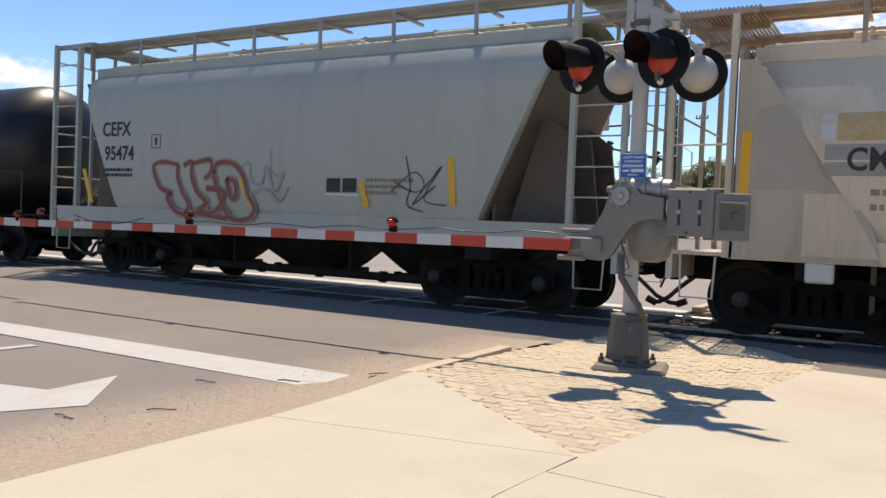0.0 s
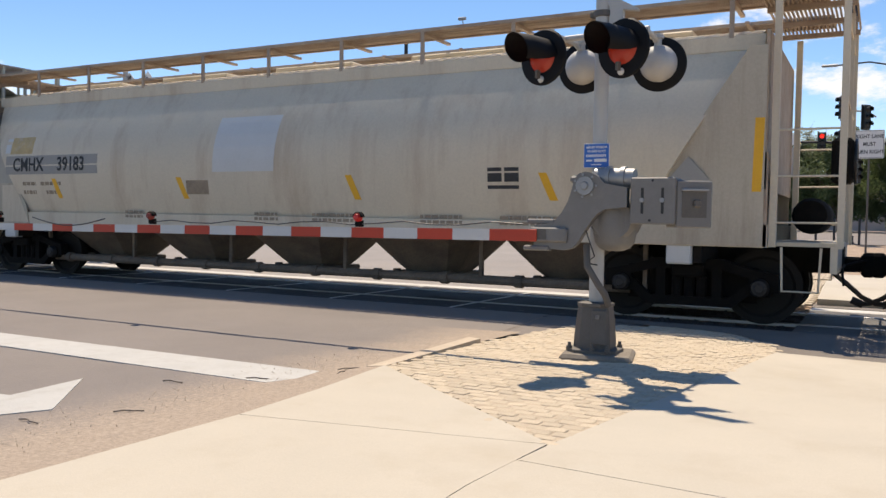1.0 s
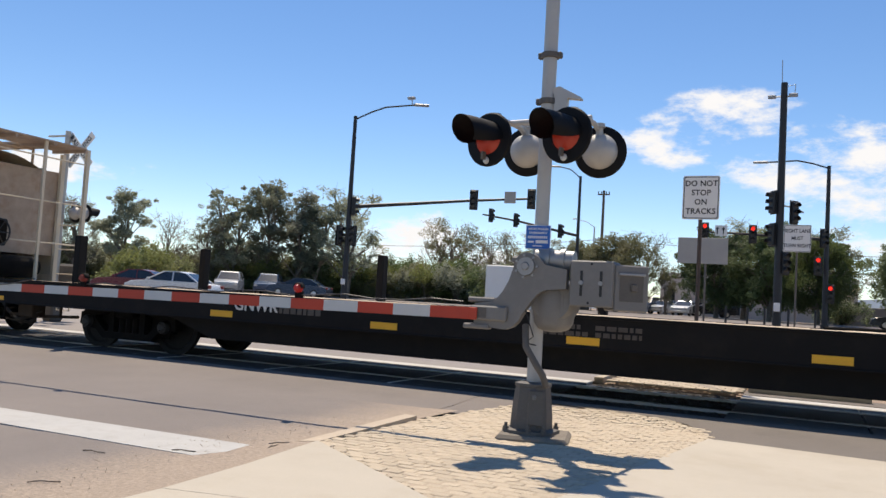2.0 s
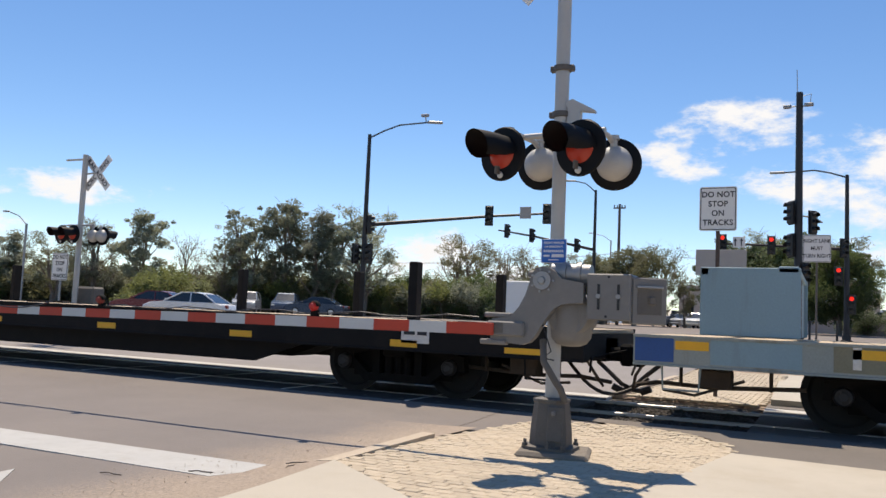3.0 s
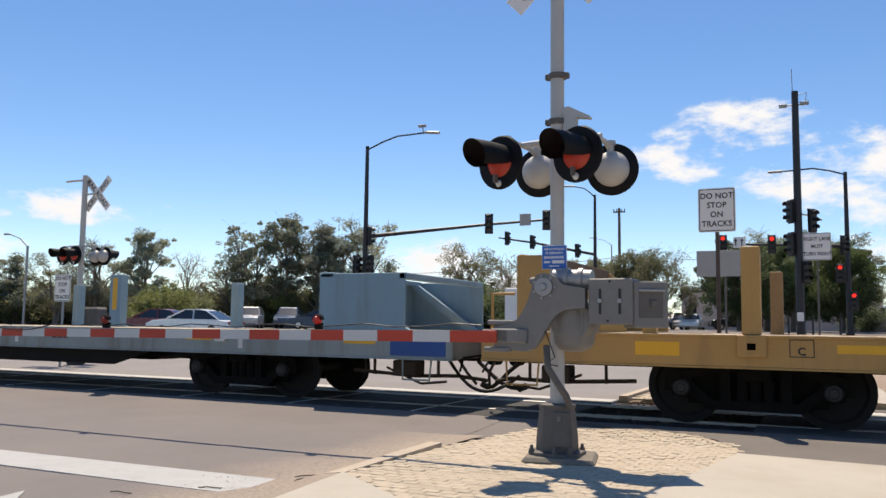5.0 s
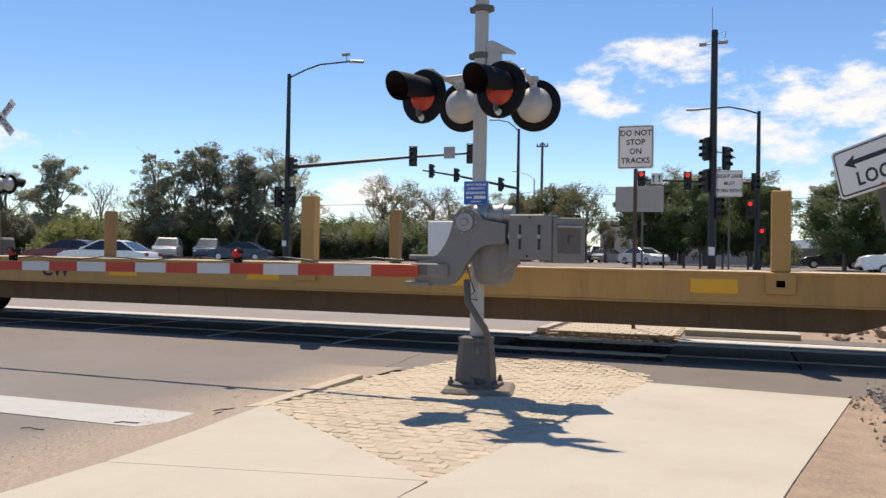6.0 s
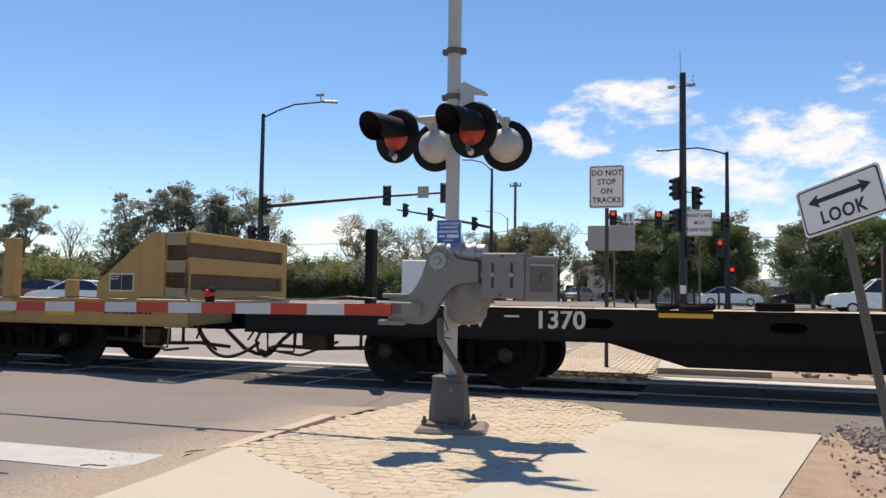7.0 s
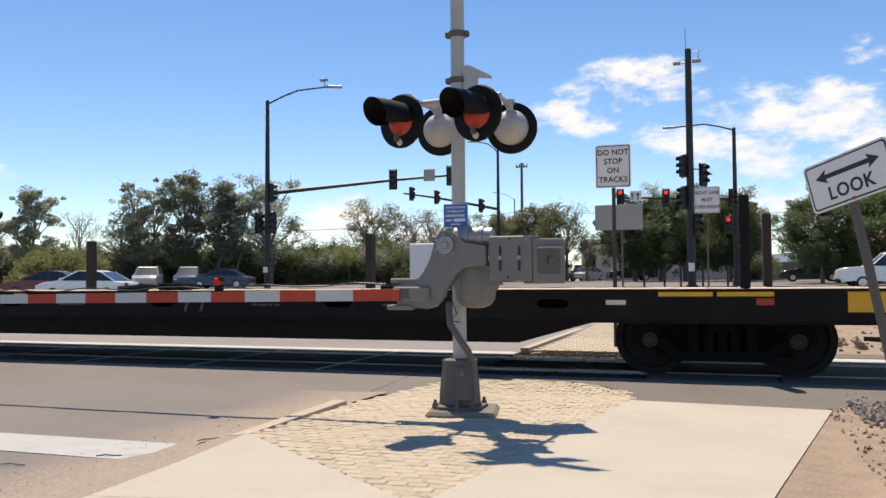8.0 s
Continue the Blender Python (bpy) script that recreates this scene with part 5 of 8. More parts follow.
def build_blue_flat():
    car = flat_car("flat_car", "grey-blue bulkhead flat car with colour patches", 55.2, 13.4, (-10.1, 9.3), 1.145, 0.36, 0.50, SILL_BLUE, DECK_WOOD, SILL_BLACK, 7.6, 6.6)
    bulkhead_box(car, -12.6, -11.45, 1.18, 2.02, BULK_BLUE, DARK_PLANK)
    bulkhead_box(car, 12.6, 11.1, 1.18, 2.04, BULK_BLUE, DARK_PLANK)
    for x in (-7.32, -3.03, 2.25, 6.8):
        stake(car, x, -1.44, 1.17, 0.92, BULK_BLUE, 0.13, True)
    for x in (-7.44, -3.12, 2.45, 7.08):
        stake(car, x, 1.44, 1.17, 0.92, BULK_BLUE, 0.10)
    side_text(car, "CW 4020", -9.08, Y_SIDE - 0.003, 1.0, 0.2, STENCIL_WHITE, 1.0, 1.1)
    for x0, x1, mat in ((-13.38, -12.9, PATCH_MID), (-12.46, -11.43, BULK_BLUE), (-9.95, -8.2, PATCH_OLIVE), (-8.15, -7.9, PATCH_NAVY), (-7.88, -7.46, PATCH_OLIVE), (-6.49, -5.51, PATCH_MID), (-5.505, -5.2, BULK_BLUE), (-4.75, -4.1, PATCH_BLUE), (12.4, 13.3, PATCH_MID), (-11.1, -10.0, PATCH_OLIVE)):
        side_patch(car, x0, x1, 0.82, 1.15, Y_SIDE, mat, lift=0.0025 if mat is not PATCH_BLUE else 0.0035)
    for x, w in ((-12.88, 0.4), (-10.9, 0.4), (-5.07, 0.32), (-2.5, 0.55), (2.0, 0.55), (5.6, 0.55), (8.5, 0.55), (11.6, 0.55)):
        side_patch(car, x, x + w, 0.98, 1.09, Y_SIDE - 0.002, MARK_YELLOW, "reflector")
    side_patch(car, -7.45, -7.1, 0.84, 1.1, Y_SIDE - 0.002, STENCIL, "data_panel")
    side_text(car, "C", -7.27, Y_SIDE - 0.006, 0.93, 0.1, STENCIL_WHITE)
    for x in (9.6, 4.3, -0.6, -10.9, -3.9):
        side_patch(car, x, x + 0.09, 0.86, 1.14, Y_SIDE - 0.002, STENCIL_WHITE, "rub_strip")
    part("lift_bracket", Build().prism([(9.07, 1.07), (9.43, 1.07), (9.34, 0.96), (9.16, 0.96)], -1.60, -1.55), STENCIL_WHITE, car)
    for k, x in enumerate((-0.2, 3.0, 5.3)):
        bars(car, x, 1.02, (0.5, 0.4), Y_SIDE, STENCIL, 0.025, 0.02, 31 + k)
    return car


def build_ochre_flat():
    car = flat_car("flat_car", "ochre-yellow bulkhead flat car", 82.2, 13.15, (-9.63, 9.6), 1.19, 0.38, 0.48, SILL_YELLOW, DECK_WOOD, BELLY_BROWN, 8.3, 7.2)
    for s in (-1, 1):
        xo, xt, xi = (-12.64, -12.2, -11.15) if s < 0 else (13.1, 12.42, 11.42)
        xs = xo - s * 0.42 if s > 0 else xo
        b = part("bulkhead", Build().prism([(xs, 1.21), (xs, 2.24), (xt, 2.24), (xi, 1.46), (xi, 1.21)], -1.52, -1.46), SILL_YELLOW, car, "ochre bulkhead with planked face")
        part("side_plate", Build().prism([(xo, 1.21), (xo, 2.24), (xt, 2.24), (xi, 1.46), (xi, 1.21)], 1.46, 1.52), SILL_YELLOW, b)
        for k in range(6):
            h = 1.0 / 6
            part("plank", Build().cbox(*sorted((xt - s * 0.02, xt - s * 0.09)), -1.45, 1.45, 1.22 + k * h, 1.21 + (k + 1) * h, 0.006), BROWN_PLANK, b)
        for z in (1.21, 1.72, 2.16):
            part("end_beam", Build().cbox(*sorted((xo, xo - s * 0.1)), -1.46, 1.46, z, z + 0.1, 0.01), SILL_YELLOW, b)
        if s > 0:
            for z0, z1 in ((1.21, 1.38), (1.62, 1.80), (2.04, 2.24)):
                part("side_band", Build().cbox(xs + 0.004, xo - 0.06, -1.51, -1.47, z0, z1, 0.006), PATCH_TAN, b, "pale dusty steel band")
            part("inner_web", Build().box(xs, xo - 0.1, -1.30, -1.28, 1.21, 2.2), BROWN_PLANK, b)
        for z0, z1 in ((1.33, 1.62), (1.84, 2.10)):
            part("end_opening", Build().box(*sorted((xo - s * 0.07, xo - s * 0.11)), -1.44, 1.44, z0, z1), BROWN_PLANK, b, "dark planks behind the end beams")
        for z0, z1 in ((1.21, 1.36), (1.60, 1.86), (2.08, 2.24)):
            part("end_sheet", Build().cbox(*sorted((xo + s * 0.005, xo - s * 0.06)), -1.45, 1.45, z0, z1, 0.008), SILL_YELLOW, b)
        for y in (1.42,):
            part("end_upright", Build().cbox(*sorted((xo + s * 0.008, xo - s * 0.12)), y - 0.07, y + 0.07, 1.21, 2.235, 0.01), SILL_YELLOW, b)
        for sy in (-1.4, 1.4):
            part("grab_rail", Build().tube([(s * 13.05, sy, 1.2), (s * 13.05, sy, 1.72), (s * 12.72, sy, 1.72)], 0.025, 6), SILL_YELLOW, b)
        part("end_stake", Build().cbox(s * 10.85 - 0.09, s * 10.85 + 0.09, -1.5, -1.36, 1.2, 1.5, 0.01), SILL_YELLOW, b)
    side_patch(car, 11.66, 12.12, 1.32, 1.60, -1.52, STENCIL_WHITE, "data_panel")
    side_patch(car, 11.68, 11.885, 1.34, 1.58, -1.523, STENCIL, "data_panel_field")
    side_patch(car, 11.895, 12.10, 1.34, 1.58, -1.523, STENCIL, "data_panel_field")
    bars(car, 11.70, 1.56, (0.14, 0.12), -1.528, STENCIL_WHITE, 0.018, 0.02, 43)
    for i in (0, 1, 3, 5, 6):
        x = -9.62 + i * 3.21
        stake(car, x, -1.46, 1.2, 1.08 if i == 0 else 0.98, SILL_YELLOW, 0.11)
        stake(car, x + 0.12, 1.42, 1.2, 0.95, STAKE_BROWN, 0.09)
        pocket = part("stake_pocket", Build().cbox(x - 0.17, x + 0.17, -1.60, -1.555, 0.93, 1.20, 0.012), SILL_YELLOW, car)
        # Flat black square gives the pocket hole its inner shade.
        part("pocket_hole", Build().box(x - 0.05, x + 0.05, -1.603, -1.598, 1.02, 1.10), VOID, pocket)
    side_text(car, "CW", -4.72, Y_SIDE, 1.0, 0.24, STENCIL, 1.0)
    side_patch(car, -8.69, -8.1, 1.0, 1.10, Y_SIDE, MARK_YELLOW, "reflector")
    for x in (-11.02, -3.6, -1.0, 2.2, 5.4, 8.2, 10.48):
        side_patch(car, x, x + 0.55, 0.93, 1.10, Y_SIDE, MARK_YELLOW, "reflector")
    outline = Build()
    for x0, x1, z0, z1 in ((-9.2, -8.93, 0.945, 0.955), (-9.2, -8.93, 1.145, 1.155), (-9.2, -9.19, 0.95, 1.15), (-8.94, -8.93, 0.95, 1.15)):
        outline.box(x0, x1, Y_SIDE - 0.004, Y_SIDE + 0.001, z0, z1)
    part("stencilled_box", outline, STENCIL, car)
    bars(car, 11.6, 1.0, (0.9,), Y_SIDE, STENCIL, 0.03, 0.03, 42)
    side_text(car, "C", -9.065, Y_SIDE, 1.01, 0.09, STENCIL)
    return car


def build_black_flat_two():
    car = flat_car("flat_car", "black bulkhead-less flat car with dark stakes", 108.8, 12.45, (-9.48, 8.8), 1.17, 0.40, 0.46, SILL_BLACK, DECK_WOOD, SILL_BLACK, 7.3, 6.2)
    side_text(car, "CW", -9.05, Y_SIDE, 1.02, 0.235, STENCIL_WHITE, 1.0)
    side_text(car, "1370", -7.78, Y_SIDE, 1.02, 0.235, STENCIL_WHITE, 1.0)
    for x in (-10.5, -3.56, 9.08):
        stake(car, x, -1.44, 1.18, 1.15 if x > 9 else 1.07, SILL_BLACK, 0.06)
    for x in (-10.5, -3.45, 2.8, 9.47):
        stake(car, x, 1.42, 1.18, 1.12 if x > 9 else 0.98, STAKE_DARK, 0.065)
    for x in (-11.35, -6.54, -3.3, -2.9, -2.35, 1.45, 4.6, 8.05, 8.75):
        side_patch(car, x, x + (0.25 if x in (-2.9, -2.35) else 0.65), 1.085, 1.165, Y_SIDE, MARK_YELLOW, "reflector")
    side_patch(car, -8.52, -8.32, 1.05, 1.075, Y_SIDE, STENCIL_WHITE, "dash")
    side_patch(car, 10.2, 12.3, 0.9, 1.16, Y_SIDE, MARK_YELLOW, "reflector")
    side_patch(car, 7.4, 7.65, 0.98, 1.04, Y_SIDE, STENCIL_WHITE, "reflector")
    side_patch(car, 9.2, 9.4, 0.98, 1.06, Y_SIDE, RED_TAPE, "reflector")
    for x in (-7.52, -5.25, -2.6, 0.4, 3.4, 6.5):
        oval = [(x + 0.21 + 0.21 * math.copysign(abs(math.cos(q)) ** 0.5, math.cos(q)), 0.99 + 0.06 * math.sin(q)) for q in [k * math.pi / 9 for k in range(18)]]
        part("slot", Build().prism(oval, -1.556, -1.55), VOID, car, "flat oval slot mark in the sill, black for inner shade")
    for k, x in enumerate((-4.2, -1.4, 2.2, 4.3)):
        bars(car, x, 0.98, (0.5,), Y_SIDE, GHOST, 0.03, 0.02, 51 + k)
    for k in range(2):
        x = 1.0 + k * 0.28
        side_patch(car, x, x + 0.05, 0.86, 1.06 - 0.03 * (k % 2), Y_SIDE, GHOST, "paint_scuff", 0.05)
    for x in (-6.6, -0.8, 4.0):
        for y in (-0.9, 0.5):
            part("load_chain", Build().tube([(x, y, 1.2), (x + 0.3, y + 0.2, 1.23), (x + 0.7, y - 0.1, 1.22), (x + 0.3, y - 0.3, 1.2)], 0.045, 6), BLACK_DULL, car)
        part("winch_box", Build().cbox(x + 1.2, x + 1.65, -1.4, -1.1, 1.18, 1.29, 0.015), BLACK_DULL, car)
    return car


build_tank_car()
build_grey_hopper()
build_tan_hopper()
build_black_flat_one()
build_blue_flat()
build_ochre_flat()
build_black_flat_two()


def motions():
    times = [k * 0.1 for k in range(81)]
    for car, u in CARS:
        walk(car, [(t, pose(u - SPEED * t, TRACK_Y, 0)) for t in times])
    spin = math.degrees(SPEED / WHEEL_R)
    for w, dx in ROLLING:
        walk(w, [(k / 30, pose(dx, 0, WHEEL_R, 0, -spin * k / 30 % 360, 0)) for k in range(241)])
    # the sedan creeps up, then swings left into the cross street
    drive = ((0.0, -11.0, 84.9, 262), (2.0, -11.3, 84.2, 262), (3.5, -12.2, 83.0, 262), (4.5, -12.6, 81.5, 263), (5.2, -11.6, 78.6, 277), (5.8, -9.1, 73.0, 305), (6.4, -4.95, 67.6, 336),
             (6.7, -1.95, 66.3, 350), (7.0, 1.15, 66.0, 358), (7.3, 4.7, 66.0, 360), (7.6, 7.95, 66.0, 360), (8.0, 12.0, 66.0, 360))
    walk(turning_car, [(t, pose(x, y, ground_z(y), 0, 0, a)) for t, x, y, a in drive])

# ---- crossing signal with gate ----
MX, MY = -2.42, 7.62


def flasher(parent, m, lit, name="flasher"):
    """One lamp: black background disc, hooded red lens in front, silver housing behind. It looks along -y."""
    turn = m @ pose(0, 0, 0, 90)
    disc = part(name, Build().lathe([(0, 0.012), (0.25, 0.012), (0.262, 0.0), (0.262, -0.012), (0.25, -0.02), (0, -0.02)], turn, 36), LAMP_BLACK, parent, "round black background disc", True)
    part("lens", Build().lathe([(0, 0.075), (0.06, 0.07), (0.11, 0.05), (0.145, 0.014)], turn, 24), LENS_RED if lit else LENS_DARK, disc, "red lens", True)
    hood = Build()
    n = 26
    vs, fs = [], []
    rows = ((0.012, 0.172, 0.0), (0.14, 0.166, 0.012), (0.27, 0.150, 0.030), (0.40, 0.130, 0.044))
    for skin in (0.0, 0.006):
        for f, r, up in rows:
            for k in range(n + 1):
                open_angle = 2 + 50 * f / 0.40
                a = radians(-open_angle + (180 + 2 * open_angle) * k / n)
                cut = 0.86 + 0.14 * math.sin(a)
                vs.append(turn @ Vector(((r - skin) * math.cos(a) - 0.13 * (f - 0.012) * cut, (r - skin) * math.sin(a) + up, 0.012 + (f - 0.012) * cut)))
    for side in (0, 1):
        for row in range(3):
            for k in range(n):
                i = side * 4 * (n + 1) + row * (n + 1) + k
                q = (i, i + 1, i + n + 2, i + n + 1)
                fs.append(q if side else q[::-1])
    hood.add(vs, fs)
    part("hood", hood, LAMP_BLACK, disc, "long black hood", True)
    part("housing", Build().lathe([(0.175, -0.02), (0.178, -0.05), (0.165, -0.10), (0.13, -0.16), (0.07, -0.195), (0, -0.2)], turn, 28), ALU, disc, "domed silver lamp housing", True)
    part("housing_latch", Build().box(-0.012, 0.012, -0.05, -0.10, -0.205, -0.13, m), GREY_DARK, disc)
    part("drain_cap", Build().lathe([(0, 0.035), (0.026, 0.03), (0.034, 0.012)], m @ pose(-0.01, 0, -0.205, 90), 12), PATCH_WHITE, disc)
    part("hanger", Build().tube([m @ Vector((0, 0.09, 0.12)), m @ Vector((0, 0.09, 0.26))], 0.035, 10).lathe([(0, 0.03), (0.05, 0.02), (0.055, -0.02), (0, -0.03)], m @ pose(0, 0.09, 0.25), 14), ALU, disc, smooth=True)


def crossbuck(parent, x, y, z, face, text, worn=False):
    cb = part("crossbuck", Build().cbox(-0.61, 0.61, -0.008, 0.008, -0.115, 0.115, 0.004, pose(x, y, z, 0, -45, 0)), SIGN_WHITE, parent, "white crossbuck blades with black lettering")
    part("blade", Build().cbox(-0.61, 0.61, -0.008, 0.008, -0.115, 0.115, 0.004, pose(x, y - 0.018, z, 0, 45, 0)), SIGN_WHITE, cb)
    if text:
        letters("lettering", "CROSSING", 0.14, SIGN_BLACK, cb, pose(x, y - 0.0105, z, 0, -45, 0) @ FRONT, "", 1.05)
        letters("lettering", "RAIL ROAD", 0.14, SIGN_BLACK, cb, pose(x, y - 0.0285, z, 0, 45, 0) @ FRONT, "", 1.05)
    return cb


def gate_arm(parent, pivot_x, pivot_z, y, length, slope):
    n = int(length / 0.405)
    for i in range(n):
        x0, x1 = pivot_x - i * 0.405, pivot_x - (i + 1) * 0.405
        h0, h1 = 0.057 - 0.010 * i / n, 0.057 - 0.010 * (i + 1) / n
        z0, z1 = pivot_z - slope * i * 0.405, pivot_z - slope * (i + 1) * 0.405
        p = Build().prism([(x0, z0 - h0), (x0, z0 + h0), (x1, z1 + h1), (x1, z1 - h1)], y - 0.012, y + 0.012)
        part("arm_stripe", p, RED_TAPE if i % 2 == 0 else WHITE_TAPE, parent)
    return n


def arm_lamp(parent, x, y, z, lit):
    lamp = part("arm_lamp", Build().cbox(x - 0.035, x + 0.035, y - 0.03, y + 0.05, z - 0.01, z + 0.06, 0.008), BLACK_DULL, parent, "small red gate lamp")
    part("arm_lamp_lens", Build().lathe([(0, 0.05), (0.03, 0.045), (0.055, 0.0), (0.05, -0.02)], pose(x, y - 0.02, z + 0.09, 90), 16), ARM_LAMP if lit else ARM_LAMP_OFF, lamp, "", True)
    part("arm_lamp_hood", Build().lathe([(0.06, -0.03), (0.06, 0.02), (0.05, 0.04)], pose(x, y - 0.01, z + 0.09, 90), 16, 0, math.pi), BLACK_DULL, lamp)


def build_crossing_signal():
    sig = thing("crossing_signal", "railway crossing signal with red flashers and lowered gate", "crossing signal", pose(MX, MY, 0.0))
    part("mast", Build().tube([(0, 0, 0.10), (0, 0, 5.4)], 0.068, 24), ALU, sig, "pale aluminium mast", True)
    # flared base box with bolts on a foundation
    base = Build()
    rings = [(0.27, 0.07), (0.27, 0.10), (0.20, 0.11), (0.195, 0.22), (0.18, 0.38), (0.165, 0.50), (0.175, 0.51), (0.175, 0.535), (0.09, 0.55)]
    vs, fs = [], []
    for r, z in rings:
        for a, c in ((1, 0.55), (0.55, 1), (-0.55, 1), (-1, 0.55), (-1, -0.55), (-0.55, -1), (0.55, -1), (1, -0.55)):
            vs.append((a * r * 0.9, c * r * 0.9, z))
    for i in range(len(rings) - 1):
        for k in range(8):
            fs.append((i * 8 + k, i * 8 + (k + 1) % 8, (i + 1) * 8 + (k + 1) % 8, (i + 1) * 8 + k))
    base.add(vs, fs)
    part("junction_base", base, GREY_DARK, sig, "flared grey cast base")
    part("base_door", Build().cbox(0.01, 0.165, -0.215, -0.185, 0.14, 0.47, 0.012, pose(0, 0.01, 0, -4)), GREY_DARK, sig)
    part("door_latch", Build().cbox(0.07, 0.10, -0.235, -0.2, 0.40, 0.44, 0.006), GREY, sig)
    for a, c in ((-0.2, -0.165), (0.18, -0.19), (0.2, 0.15), (-0.18, 0.18), (0.04, -0.215)):
        part("anchor_bolt", Build().tube([(a, c, 0.05), (a, c, 0.16)], 0.016, 8).tube([(a, c, 0.10), (a, c, 0.125)], 0.03, 6), GREY_DARK, sig)
    part("foundation", Build().cbox(-0.30, 0.37, -0.35, 0.30, -0.1, 0.07, 0.03, pose(0, 0, 0, 0, 0, 12)), FOOTING, sig, "weathered concrete foundation")
    # gate mechanism
    y = -0.28
    px, pz = -0.03, 1.64
    plate = [(0.12, 0.085), (0.065, 0.118), (0.0, 0.133), (-0.068, 0.115), (-0.112, 0.06), (-0.128, -0.02), (-0.165, -0.14), (-0.225, -0.25), (-0.305, -0.345), (-0.495, -0.372), (-0.50, -0.58),
             (-0.19, -0.604), (-0.115, -0.58), (-0.06, -0.525), (0.0, -0.42), (0.06, -0.33), (0.12, -0.255), (0.19, -0.215), (0.39, -0.195), (0.39, -0.015), (0.18, 0.022)]
    part("arm_support", Build().prism([(px + a, pz + c) for a, c in plate], y - 0.035, y + 0.06), GREY, sig, "grey cast arm support")
    part("pivot_hub", Build().lathe([(0, 0.05), (0.03, 0.05), (0.04, 0.03), (0.085, 0.03), (0.085, 0.0)], pose(px, y - 0.035, pz, 90), 24), GALV, sig, smooth=True)
    for k in range(7):
        a = k * 2 * math.pi / 7
        part("hub_bolt", Build().tube([(px + 0.105 * math.cos(a), y - 0.05, pz + 0.105 * math.sin(a)), (px + 0.105 * math.cos(a), y - 0.03, pz + 0.105 * math.sin(a))], 0.012, 8), GALV, sig)
    part("arm_clamp", Build().cbox(px - 0.53, px - 0.16, y - 0.075, y + 0.0, pz - 0.53, pz - 0.39, 0.015).cbox(px - 0.60, px - 0.34, y - 0.06, y + 0.05, pz - 0.615, pz - 0.565, 0.012).cbox(px - 0.58, px - 0.30, y - 0.02, y + 0.06, pz - 0.36, pz - 0.31, 0.012), GREY, sig)
    part("clamp_label", Build().box(px - 0.47, px - 0.36, y - 0.078, y - 0.074, pz - 0.505, pz - 0.41), GREY_DARK, sig)
    housing = Build().lathe([(0, -0.17), (0.19, -0.17), (0.215, -0.13), (0.215, 0.13), (0.19, 0.17), (0, 0.17)], pose(px + 0.22, y + 0.24, pz - 0.30, 90), 28)
    housing.lathe([(0, -0.345), (0.08, -0.34), (0.145, -0.315), (0.185, -0.26), (0.20, -0.16), (0.205, 0.0), (0.19, 0.06), (0, 0.08)], pose(px + 0.21, y + 0.24, pz - 0.26), 28)
    for a in (0.6, 2.2, 3.9, 5.4):
        housing.tube([(px + 0.21 + 0.2 * math.cos(a), y + 0.24 + 0.2 * math.sin(a), pz - 0.42), (px + 0.21 + 0.2 * math.cos(a), y + 0.24 + 0.2 * math.sin(a), pz - 0.24)], 0.02, 6)
    part("drive_housing", housing, GREY, sig, "rounded grey gate drive housing", True)
    part("cross_shaft", Build().tube([(px + 0.05, y + 0.12, pz + 0.08), (px + 0.42, y + 0.12, pz + 0.07)], 0.095, 18).tube([(px + 0.16, y + 0.12, pz + 0.08), (px + 0.20, y + 0.12, pz + 0.08)], 0.11, 18).tube([(px + 0.3, y + 0.12, pz + 0.075), (px + 0.34, y + 0.12, pz + 0.075)], 0.11, 18), GALV, sig, smooth=True)
    part("housing_cap", Build().cbox(px - 0.18, px + 0.0, y + 0.04, y + 0.3, pz + 0.03, pz + 0.1, 0.02), GREY, sig)
    # counterweights
    cw = part("counterweight", Build().cbox(px + 0.42, px + 0.82, y - 0.03, y + 0.28, pz - 0.345, pz + 0.075, 0.012, pose(0, 0, 0.0)), GREY, sig, "grey steel counterweight box with slots")
    for x in (0.53, 0.71):
        part("slot", Build().box(px + x - 0.012, px + x + 0.012, y - 0.034, y - 0.028, pz - 0.25, pz - 0.02), BLACK, cw)
        part("slot_bolt", Build().tube([(px + x, y - 0.055, pz - 0.13), (px + x, y - 0.03, pz - 0.13)], 0.022, 6), GALV, cw)
    for x, z in ((0.62, 0.045), (0.60, -0.31)):
        part("small_hole", Build().tube([(px + x, y - 0.034, pz + z), (px + x, y - 0.028, pz + z)], 0.012, 8), BLACK, cw)
    turn = pose(px + 0.825, y + 0.0, pz, 0, 0, 30)
    w2 = part("counterweight", Build().cbox(0.0, 0.32, 0.0, 0.30, -0.37, 0.05, 0.012, turn), GREY, sig, "grey steel counterweight box with recess")
    part("recess", Build().box(0.05, 0.27, -0.004, 0.004, -0.28, -0.03, turn), GREY_DARK, w2)
    part("recess_lip", Build().cbox(0.04, 0.28, -0.03, 0.002, -0.045, -0.025, 0.004, turn), GALV, w2)
    part("recess_bolt", Build().cbox(0.15, 0.21, -0.035, 0.0, -0.19, -0.12, 0.01, turn), GREY_DARK, w2)
    hose = [(px - 0.02, y + 0.1, pz - 0.55), (px + 0.02, y + 0.02, pz - 0.75), (px + 0.12, y + 0.02, pz - 0.9), (px + 0.18, y + 0.06, pz - 1.0), (0.16, -0.12, 0.53)]
    part("cable_conduit", Build().tube(hose, 0.032, 10), GREY_DARK, sig, "flexible cable conduit", True)
